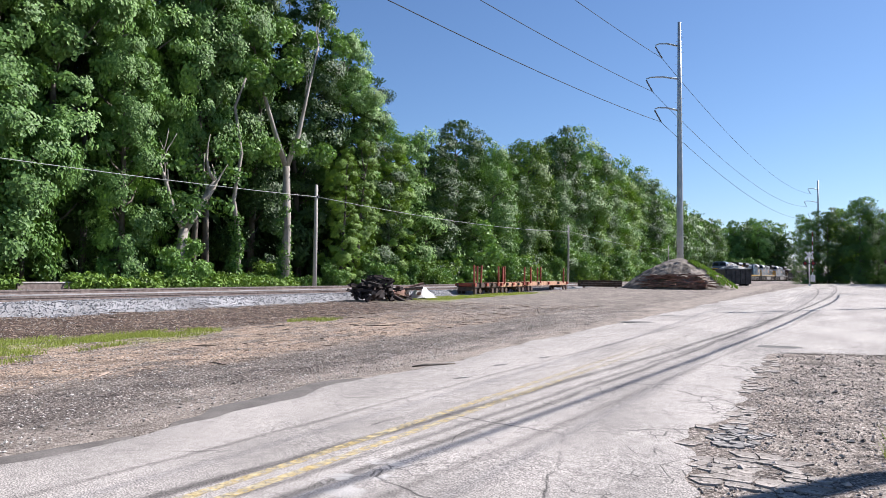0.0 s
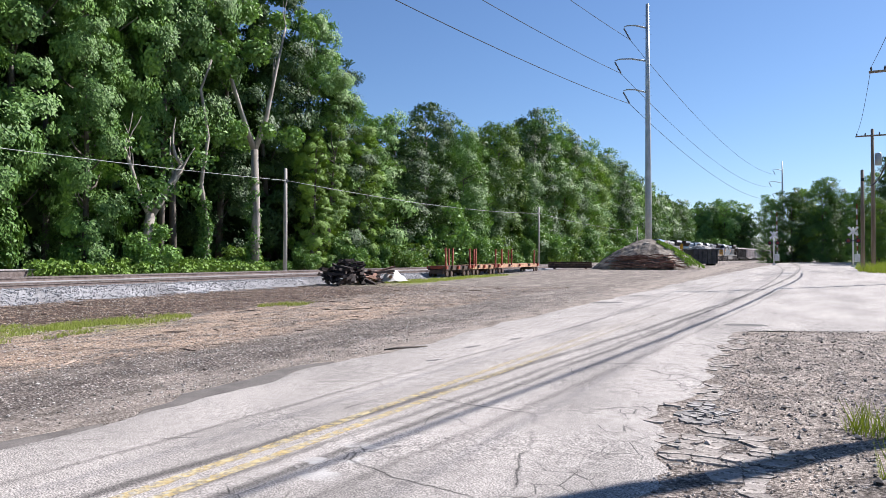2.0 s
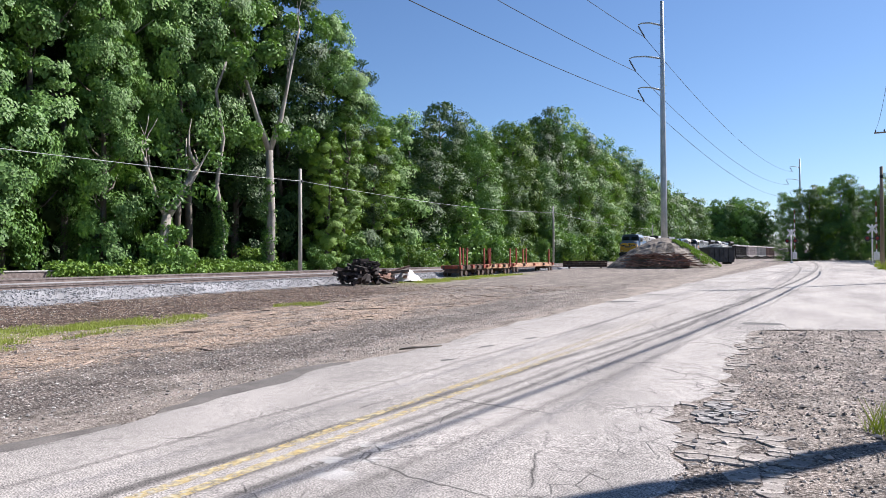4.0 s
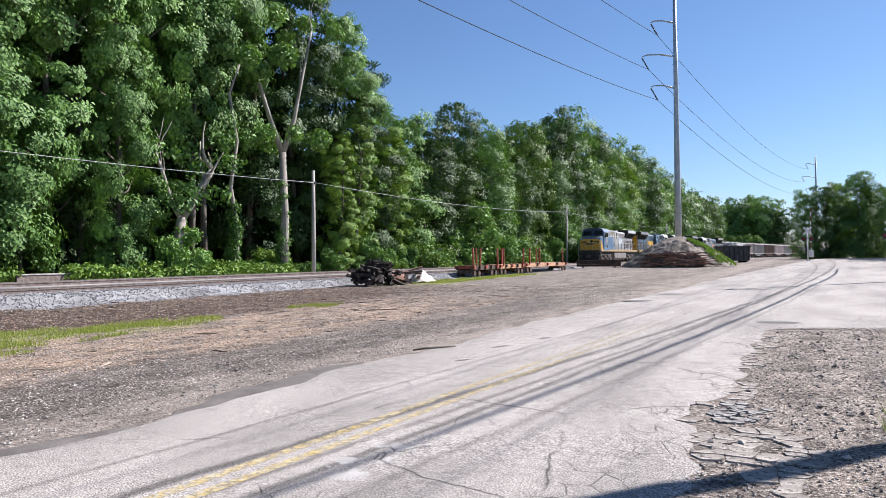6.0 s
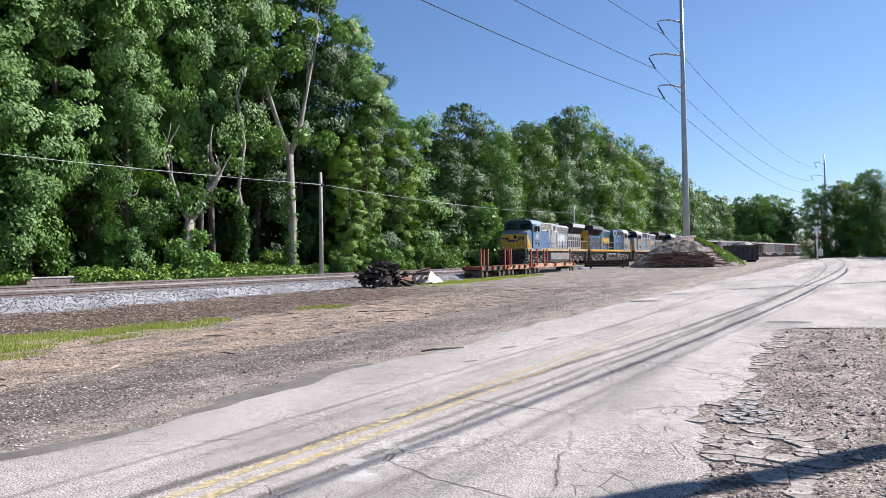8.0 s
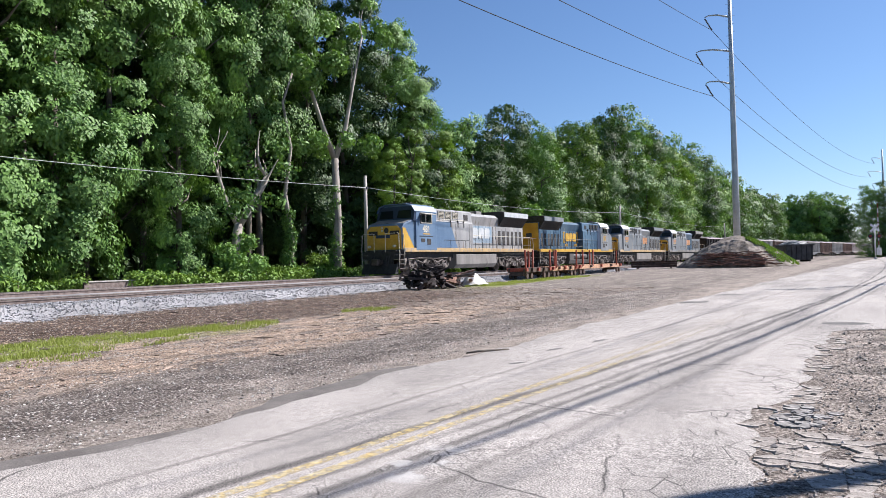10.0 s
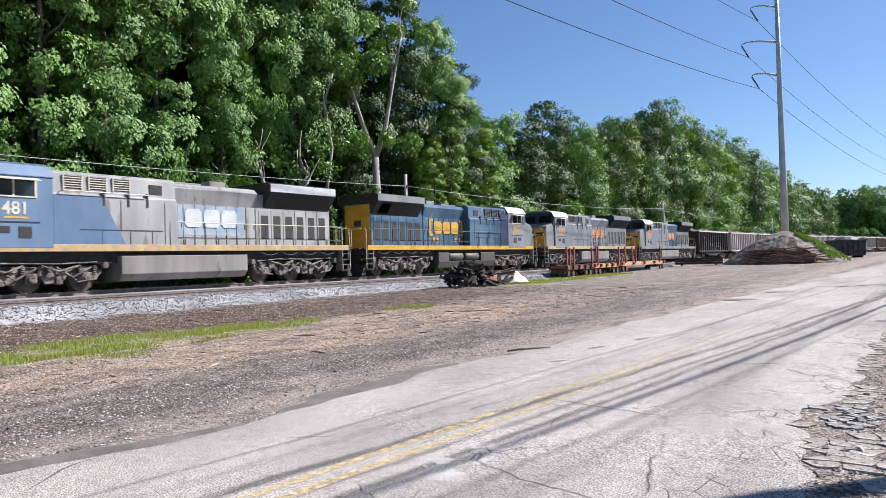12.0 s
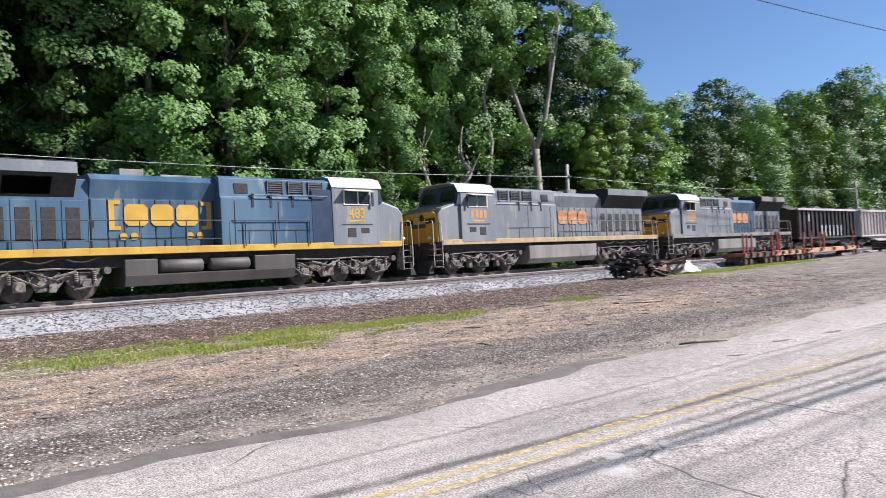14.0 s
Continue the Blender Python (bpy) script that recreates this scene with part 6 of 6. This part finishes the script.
def build_bin():
    x, y = -9.9, 95.0
    root = empty("roll_off_container", pose(x, y, ground_z(x, y), 0, 0, 34))
    bm = bmesh.new()
    prism(bm, [(-1.6, 0.2), (1.6, 0.2), (1.72, 1.95), (-1.72, 1.95)], "y", -1.15, 1.15, 0.02)
    part("body", bm, BIN_STEEL, root)
    for k in range(6):
        for s in (-1, 1):
            bm = bmesh.new()
            box(bm, -1.56 + 0.6 * k, -1.44 + 0.6 * k, *sorted((s * 1.15, s * 1.25)), 0.2, 1.9, 0.01)
            part("rib", bm, BIN_STEEL, root)
    bm = bmesh.new()
    for s in (-1, 1):
        box(bm, -1.77, 1.77, *sorted((s * 1.1, s * 1.28)), 1.88, 2.02, 0.01)
    part("rim", bm, BIN_STEEL, root)
    for xx in (-1.3, 1.3):
        bm = bmesh.new()
        tube(bm, [(xx, -1.0, 0.12), (xx, 1.0, 0.12)], 0.13, 10)
        part("roller", bm, BLACK_STEEL, root)
    tagged(root, "dark steel roll-off waste container full of rubble", "container")
    load = bmesh.new()
    bmesh.ops.create_icosphere(load, subdivisions=4, radius=1)
    for v in load.verts:
        v.co = Vector((v.co.x * 1.55, v.co.y * 1.0, v.co.z * 0.55)) * (1 + 0.25 * noise.noise(v.co * 3.0) + 0.12 * noise.noise(v.co * 8))
    ob = link("rubble", load, RUBBLE)
    ob.matrix_world = pose(x, y, ground_z(x, y) + 1.9, 0, 0, 34)
    tagged(ob, "pale heap of rubble in the container", "rubble")


build_bin()


# ---- hedge, low wall, shed behind the far track ----
def build_hedge(y0, y1):
    root = empty("hedge", pose(-31.6, y0, ground_z(-31.6, y0) + 0.25))
    c, r = [], []
    k = 0.0
    while k < y1 - y0:
        c.append((rnd.uniform(-0.25, 0.25), k, 0.35 + 0.3 * rnd.random() + 0.25 * noise.noise((k * 0.3, 0, 0))))
        r.append(rnd.uniform(0.35, 0.55))
        k += 0.3
    leaf_mesh("foliage", leaf_cloud(c, r, int((y1 - y0) * 330), 0.15), LEAF_PALE, root)
    bm = bmesh.new()
    for q in range(int((y1 - y0) / 1.5)):
        tube(bm, [(0, q * 1.5, -0.5), (0.02, q * 1.5, 0.8)], 0.03, 5)
    part("stem", bm, BARK, root)
    return tagged(root, "low leafy green hedge behind the tracks", "hedge", "hedges behind the tracks")


build_hedge(-12.0, 19.4)
build_hedge(21.8, 38.0)
bm = bmesh.new()
box(bm, -31.6, -31.35, 19.3, 21.8, 0.3, 1.12, 0.02)
low_wall = tagged(link("low_wall", bm, RAIL_SIDE), "low dark brown wall beyond the tracks", "wall", kind="structure")
bm = bmesh.new()
box(bm, -31.64, -31.31, 19.2, 21.9, 1.12, 1.18, 0.01)
part("coping", bm, GREY_POLE, low_wall)

shed = empty("shed", pose(-50, 28, ground_z(-50, 28)))
bm = bmesh.new()
box(bm, -4, 4, -6, 6, 0, 3.0, 0.02)
part("wall", bm, WALL_PALE, shed)
bm = bmesh.new()
prism(bm, [(-4.4, 2.95), (0, 4.6), (4.4, 2.95), (4.4, 3.05), (0, 4.72), (-4.4, 3.05)], "y", -6.4, 6.4)
part("roof", bm, TANK_GREY, shed)
tagged(shed, "pale shed half hidden in the dark wood", "shed")


# ---- trunks that show at the edge of the wood ----
def bare_tree(x, y, stems, bark, label, ivy=0.0, tuft=0, big=0.26):
    """Named stems as lists of points; ivy up to that height; tufts of leaves at the stem ends."""
    root = empty("tree", pose(x, y, ground_z(x, y)))
    bm = bmesh.new()
    ends = []
    for k, (pts, ra, rb) in enumerate(stems):
        p = [Vector(q) for q in pts]
        n = len(p) - 1
        tube(bm, p, [ra + (rb - ra) * i / n for i in range(n + 1)], 9)
        ends.append(p[-1])
        for j in range(4 if k else 0):
            q = p[max(1, n - j % 2)]
            limb(bm, q, (rnd.uniform(-1, 1), rnd.uniform(-1, 1), rnd.uniform(0.6, 1.4)), rnd.uniform(1.5, 3.2), rb * 0.7, 0.015, 0.3, 5)
    part("trunk", bm, bark, root, smooth=True)
    if ivy:
        c = [(rnd.uniform(-0.2, 0.2), rnd.uniform(-0.2, 0.2), ivy * k / 16) for k in range(17)]
        leaf_mesh("ivy", leaf_cloud(c, [0.55 - 0.012 * k for k in range(17)], 2600, 0.16), LEAF, root)
    if tuft:
        c, r = [], []
        for e in ends:
            for k in range(7):
                c.append(e + Vector((rnd.gauss(0, 1.3), rnd.gauss(0, 1.3), rnd.gauss(0.8, 1.0))))
                r.append(rnd.uniform(0.5, 1.0))
        leaf_mesh("crown", leaf_cloud(c, r, tuft, 0.24), LEAF, root)
    return tagged(root, label, "tree", WOOD)


bare_tree(-33.0, 38.9, [([(0, 0, -0.2), (0.1, 0.1, 4), (0.05, 0, 8.7)], 0.34, 0.25), ([(0.05, 0, 8.6), (-0.5, -0.6, 11), (-0.9, -1.3, 13.5), (-1.2, -2.0, 16.5)], 0.22, 0.07), ([(0.05, 0, 8.6), (0.5, 0.7, 11), (0.8, 1.1, 13.5), (1.2, 1.9, 17.5)], 0.21, 0.06)], BARK_PALE, "tall forked maple with bare grey trunk and ivy", 6.5, 3500)
bare_tree(-33.4, 30.4, [([(0, -0.6, -0.2), (0, -0.3, 2.0), (0, 0, 3.9)], 0.34, 0.27), ([(0, 0, 3.8), (-0.3, -0.5, 4.8), (-0.2, -1.1, 6.2), (-0.4, -1.5, 7.6)], 0.2, 0.07), ([(0, 0, 3.8), (0.3, 0.7, 5.0), (0.4, 1.4, 6.0), (0.6, 1.8, 6.8)], 0.26, 0.19)], BARK_PALE, "broken forked dead tree with bleached trunk", 3.6, 1200)
bare_tree(-33.6, 34.8, [([(0, 0, -0.2), (0.15, 0.25, 3), (-0.1, -0.1, 6), (0.2, 0.2, 9), (0.0, -0.25, 12.0), (0.4, 0.3, 14.0)], 0.19, 0.06)], BARK_PALE, "slim straight maple with pale trunk and ivy", 5.0, 2500)
for y in (16.0, 17.4, 19.5, 23.0, 26.0):
    bare_tree(-36.5 - rnd.uniform(0, 2), y, [([(0, 0, -0.2), (0.1, 0.1, 5), (0, 0, 11)], 0.2, 0.14)], BARK, "dark slim trunk in the shade of the wood", 0, 0)


# ---- scattered small stuff ----
def blades(name, spots, count, tall, wide, material, label):
    """Grass blades over elliptical spots (x, y, rx, ry)."""
    v = []
    w = [a[2] * a[3] for a in spots]
    for k in range(count):
        x0, y0, rx, ry = rnd.choices(spots, w)[0]
        a, q = rnd.uniform(0, 6.283), math.sqrt(rnd.random())
        x, y = x0 + rx * q * math.cos(a), y0 + ry * q * math.sin(a)
        if noise.noise((x * 1.1, y * 0.9, 31)) < rnd.uniform(-0.25, 0.25):
            continue
        z = rough_z(x, y) - 0.01
        s, d = tall * rnd.uniform(0.4, 1.1), rnd.uniform(0, 6.28)
        c, e = math.cos(d) * wide, math.sin(d) * wide
        lx, ly = rnd.gauss(0, 0.35) * s, rnd.gauss(0, 0.35) * s
        v += [(x - c, y - e, z), (x + c, y + e, z), (x + c * 0.2 + lx, y + e * 0.2 + ly, z + s), (x - c * 0.2 + lx, y - e * 0.2 + ly, z + s)]
    return tagged(leaf_mesh(name, np.array(v), material, None), label, "grass", kind="stuff")


blades("grass", [(-15.3, 6.0, 1.5, 3.2), (-15.1, 9.5, 1.7, 3.2), (-15.0, 12.8, 1.1, 2.2), (-13.0, 7.4, 0.5, 0.9), (-19.4, 39, 1.1, 5.5), (-19.6, 47.5, 1.0, 4.5), (-15.0, 19.5, 0.6, 1.5)], 42000, 0.10, 0.011, GRASS, "short green grass strip in the yard")
blades("weeds", [(0.75, 7.75, 0.3, 0.3), (1.15, 7.9, 0.35, 0.3), (0.8, 6.1, 0.25, 0.25), (1.4, 7.0, 0.5, 0.6), (0.85, 6.9, 0.15, 0.2)], 1100, 0.28, 0.006, GRASS_DRY, "yellow-green roadside weeds")
blades("weeds", [(7.2, 66, 2.2, 5.0), (8.5, 76, 3, 6)], 5000, 0.7, 0.03, GRASS_DRY, "tall yellow-green weeds by the crossing")


def scatter(name, count, where, size, material, label, category, flat=0.6, long=1.0, sink=0.3):
    """Many small angular bits as one mesh; where() gives x, y and a size factor."""
    octa = np.array([(1, 0, 0), (0, 1, 0), (-1, 0, 0), (0, -1, 0), (0.15, 0.1, 1), (-0.1, 0.1, -1)], float)
    tri = np.array([(0, 1, 4), (1, 2, 4), (2, 3, 4), (3, 0, 4), (1, 0, 5), (2, 1, 5), (3, 2, 5), (0, 3, 5)])
    V, F = [], []
    for k in range(count):
        x, y, z, f = where()
        a = rnd.uniform(0, 6.283)
        c, s = math.cos(a), math.sin(a)
        r = size * f * rnd.uniform(0.5, 1.3)
        p = octa * nr.uniform(0.7, 1.25, (6, 1)) * np.array([r * long, r, r * flat])
        q = np.stack([p[:, 0] * c - p[:, 1] * s + x, p[:, 0] * s + p[:, 1] * c + y, p[:, 2] + z + r * flat * (1 - sink)], 1)
        F.append(tri + 6 * k)
        V.append(q)
    V, F = np.concatenate(V), np.concatenate(F)
    ob = mesh_from(name, V.tolist(), F.tolist(), material)
    return tagged(ob, label, category, kind="stuff")


def on_yard():
    y = 1 + 30 * rnd.random() ** 1.5
    x = -6.5 - 15 * rnd.random() ** 1.15
    return x, y, rough_z(x, y), 1.0 + 0.5 * (rnd.random() < 0.04)


def on_shoulder():
    y = 3.5 + 14 * rnd.random() ** 1.3
    x = rnd.uniform(-0.9, 3.5)
    return x, y, rough_z(x, y), 1.0 + 1.2 * (rnd.random() < 0.05)


def on_ballast():
    y = -8 + 78 * rnd.random()
    x = NEAR_TRACK + rnd.uniform(0.95, 2.9)
    return x, y, ballast_z(x, y), 1.0


def on_mulch():
    y = 2 + 32 * rnd.random() ** 1.2
    x = rnd.uniform(-21.6, -15.5) if rnd.random() < 0.6 else rnd.uniform(-16, -9.5)
    return x, y, rough_z(x, y), 1.0 + 0.8 * (rnd.random() < 0.08)


def stone_material(name, dark, light):
    mat = bpy.data.materials.new(name)
    n, l = tree_of(mat)
    geo = n.new("ShaderNodeNewGeometry")
    r = n.new("ShaderNodeValToRGB")
    r.color_ramp.elements[0].color, r.color_ramp.elements[1].color = (*dark, 1), (*light, 1)
    l.new(geo.outputs["Random Per Island"], r.inputs[0])
    l.new(r.outputs[0], n["Principled BSDF"].inputs["Base Color"])
    n["Principled BSDF"].inputs["Roughness"].default_value = 0.9
    return mat


scatter("pebbles", 26000, on_yard, 0.015, stone_material("yard_pebbles", (0.08, 0.07, 0.062), (0.72, 0.67, 0.62)), "loose pale and dark pebbles on the gravel yard", "pebbles")
scatter("shoulder_stones", 7000, on_shoulder, 0.016, stone_material("shoulder_pebbles", (0.09, 0.08, 0.072), (0.52, 0.46, 0.41)), "loose stones on the broken roadside", "pebbles")
scatter("ballast_stones", 36000, on_ballast, 0.03, stone_material("ballast_stones", (0.10, 0.10, 0.105), (0.46, 0.46, 0.48)), "angular grey ballast stones on the track shoulder", "ballast", 0.8)
scatter("wood_chips", 26000, on_mulch, 0.013, stone_material("chip_wood", (0.07, 0.045, 0.035), (0.58, 0.44, 0.33)), "scattered bark chips on the mulch", "wood chips", 0.5, 2.6)
scatter("twigs", 700, on_mulch, 0.016, stone_material("twig_wood", (0.04, 0.028, 0.022), (0.42, 0.32, 0.25)), "loose twigs and splintered wood on the mulch", "twigs", 0.7, 9.0)

# ---- broken road edge ----
DARK_PATCH = surface("old_dark_asphalt", (0.105, 0.092, 0.084), (0.155, 0.138, 0.126), 3, 0.9, bump=0.25, grain=60)


def edge_patch(y0, y1, inner, depth, x_of, label):
    verts, faces = [], []
    n = 40
    for k in range(n + 1):
        y = y0 + (y1 - y0) * k / n
        f = math.sin(math.pi * k / n) ** 0.6
        a = x_of(y) + inner * f + 0.04 * noise.noise((y * 3, 0, 4))
        b = x_of(y) - depth * f * (1 + 0.4 * noise.noise((y * 1.3, 2, 4)))
        for q in (0, 0.5, 1):
            x = a + (b - a) * q
            verts.append((x, y, ground_z(x, y) + 0.012 - 0.006 * q - (0.06 if q == 0 else 0)))
    for k in range(n):
        for i in range(2):
            faces.append((3 * k + i, 3 * k + i + 3, 3 * k + i + 4, 3 * k + i + 1))
    return tagged(mesh_from("asphalt_patch", verts, faces, DARK_PATCH, smooth=True), label, "asphalt patch", kind="structure")


edge_patch(5.4, 9.2, 0.10, 0.36, left_edge, "dark sunken strip along the road edge")
edge_patch(-1.0, 4.9, 0.10, 0.34, left_edge, "dark sunken strip along the road edge")


def chunk(bm_seed, r, thick):
    q = random.Random(bm_seed)
    n = q.randint(4, 6)
    bm = bmesh.new()
    out = []
    for k in range(n):
        a = 6.283 * k / n + q.uniform(-0.35, 0.35)
        out.append((r * q.uniform(0.7, 1.15) * math.cos(a), 0.7 * r * q.uniform(0.7, 1.15) * math.sin(a)))
    prism(bm, out, "z", 0, thick)
    me = bpy.data.meshes.new("asphalt_chunk")
    bm.to_mesh(me)
    bm.free()
    me.materials.append(ASPHALT_BROKEN)
    return me


edge = tagged(empty("broken_road_edge", pose(0, 0, 0)), "crumbled asphalt edge of the road with loose chunks", "road edge", kind="structure")
shapes = [chunk(k, 0.085, 0.02) for k in range(8)] + [chunk(k + 50, 0.035, 0.016) for k in range(6)]
for k in range(150):
    if k < 60:
        a, q = rnd.uniform(0, 6.283), math.sqrt(rnd.random())
        x, y = -0.76 + 0.3 * q * math.cos(a), 7.85 + 0.55 * q * math.sin(a)
        lift, lean, kind = -0.004, 4, rnd.randint(0, 11)
    else:
        y = rnd.uniform(4.2, 15.0)
        x = right_edge(y) + abs(rnd.gauss(0.3, 0.8))
        lift, lean, kind = -0.012, 3, rnd.randint(8, 13)
    ob = new("asphalt_chunk", shapes[kind])
    ob.parent = edge
    ob.matrix_world = pose(x, y, rough_z(x, y) + lift, rnd.gauss(0, lean), rnd.gauss(0, lean), rnd.uniform(0, 360))
# worn slabs that still lie together beside the road, split by cracks
SLAB = surface("crumbled_pale_slab", (0.24, 0.21, 0.185), (0.46, 0.405, 0.36), 5, 0.95, bump=0.7, grain=60, vary=0.15, spots=(0.17, 0.145, 0.125), spot_at=0.54)
CELL = 0.19


def corner_at(i, j):
    q = random.Random(i * 7919 + j * 104729)
    return ((i + 0.5 * (j % 2)) * CELL + q.uniform(-0.07, 0.07), j * CELL * 0.9 + q.uniform(-0.06, 0.06))


for i in range(-8, 10):
    for j in range(20, 88):
        ring = [corner_at(i, j), corner_at(i + 1, j), corner_at(i + 1, j + 1), corner_at(i, j + 1)]
        cx, cy = sum(p[0] for p in ring) / 4, sum(p[1] for p in ring) / 4
        out = cx - right_edge(cy)
        reach = 0.75 if cy < 7.2 else (0.24 if cy > 8.6 else 0.12)
        if out < 0.02 or out > reach * (1 + 0.9 * noise.noise((cx * 1.3, cy * 1.0, 6))) or noise.noise((cx * 2.2, cy * 1.6, 17)) < -0.12:
            continue
        bm = bmesh.new()
        ring = [((p[0] - cx) * 0.95, (p[1] - cy) * 0.95) for p in ring]
        chipped = [(a[0] + (b[0] - a[0]) * f + rnd.gauss(0, 0.006), a[1] + (b[1] - a[1]) * f + rnd.gauss(0, 0.006)) for a, b in zip(ring, ring[1:] + ring[:1]) for f in (0.12, 0.5, 0.88)]
        prism(bm, chipped, "z", -0.03, 0.0)
        ob = part("slab", bm, SLAB, edge)
        ob.matrix_world = pose(cx, cy, rough_z(cx, cy) + 0.008 + rnd.uniform(0, 0.006), rnd.gauss(0, 0.6), rnd.gauss(0, 0.6), 0)

PATCH = surface("tar_patch", (0.10, 0.095, 0.09), (0.17, 0.16, 0.15), 5, 0.95, bump=0.4, grain=70)


def road_scar(x0, y0, long, wide, turn):
    """A ragged thin dark patch that lies on the asphalt."""
    n = 18
    ring = [(long * (1 + 0.35 * noise.noise((k * 0.9, x0, y0))) * math.cos(6.283 * k / n), wide * (1 + 0.35 * noise.noise((k * 0.9, y0, x0))) * math.sin(6.283 * k / n)) for k in range(n)]
    c, s = math.cos(radians(turn)), math.sin(radians(turn))
    pts = [(x0 + a * c - b * s, y0 + a * s + b * c) for a, b in ring]
    verts = [(x, y, road_z(x, y) + 0.004) for x, y in pts] + [(x0, y0, road_z(x0, y0) + 0.004)]
    ob = mesh_from("tar_patch", verts, [(k, (k + 1) % n, n) for k in range(n)], PATCH, road)
    ob["label"] = "small flat dark patch on the asphalt"


# The first two stand in for potholes, drawn as flat dark patches.
for x0, y0, long, wide, turn in ((-5.35, 23.6, 0.55, 0.32, 20), (-4.95, 27.5, 0.5, 0.25, 10), (-4.9, 9.9, 0.16, 0.05, 60), (-5.0, 11.6, 0.2, 0.06, 75), (-4.7, 13.0, 0.22, 0.07, 80), (-0.9, 17.4, 0.45, 0.3, 15)):
    road_scar(x0, y0, long, wide, turn)
bm = bmesh.new()
tube(bm, [(-6.15, 10.55, 0.075), (-6.05, 10.8, 0.085), (-5.85, 10.95, 0.09), (-5.7, 11.25, 0.085)], [0.012, 0.02, 0.018, 0.01], 6)
tagged(link("branch", bm, BARK, smooth=True), "bent dark dead branch on the road edge", "branch")

# ---- ties ----
bm = bmesh.new()
box(bm, -1.3, 1.3, -0.115, 0.115, -0.18, 0.0, 0.012)
tie_mesh = bpy.data.meshes.new("tie")
bm.to_mesh(tie_mesh)
bm.free()
tie_mesh.materials.append(TIE)
for track, top, count in ((NEAR_TRACK, NEAR_TOP, 150), (FAR_TRACK, FAR_TOP, 140)):
    for k in range(count):
        ob = new("tie", tie_mesh)
        ob.parent = ballast
        ob.matrix_world = pose(track + rnd.uniform(-0.03, 0.03), -12 + 0.53 * k, top - 0.17, 0, 0, rnd.gauss(0, 0.5))


# ---- what moves ----
FRONT = [(0.0, 178.0), (2.0, 150.0), (4.2, 120.5), (6.5, 87.5), (7.5, 72.8), (9.0, 51.0), (11.0, 22.4), (12.5, 1.0), (14.0, -20.4)]
LOCO = 21.5


def front_at(t):
    """Where the first coupler is at t, gliding between the known times."""
    ts, ss = [a for a, _ in FRONT], [b for _, b in FRONT]
    slope = np.gradient(np.array(ss), np.array(ts))
    k = max(i for i in range(len(ts) - 1) if ts[i] <= t + 1e-6)
    h = ts[k + 1] - ts[k]
    u = (t - ts[k]) / h
    return ((2 * u ** 3 - 3 * u * u + 1) * ss[k] + (u ** 3 - 2 * u * u + u) * h * slope[k]
            + (3 * u * u - 2 * u ** 3) * ss[k + 1] + (u ** 3 - u * u) * h * slope[k + 1])


def vehicle_pose(s, length, backward=False):
    x0, y0, _ = on_line(FAR_TRACK, s)
    x1, y1, _ = on_line(FAR_TRACK, s + length)
    turn = -math.degrees(math.atan2(x1 - x0, y1 - y0))
    return pose(x1, y1, FAR_TOP, 0, 0, turn + 180) if backward else pose(x0, y0, FAR_TOP, 0, 0, turn)


def motions():
    times = [0.5 * k for k in range(29)]
    for k, ob in enumerate(locos):
        ob.scale = (1, LOCO / 22.3, 1)
        walk(ob, [(t, vehicle_pose(front_at(t) + LOCO * k, LOCO, k == 1)) for t in times])
    for k, ob in enumerate(wagons):
        walk(ob, [(t, vehicle_pose(front_at(t) + 4 * LOCO + WAGON * k, WAGON)) for t in times])


motions()
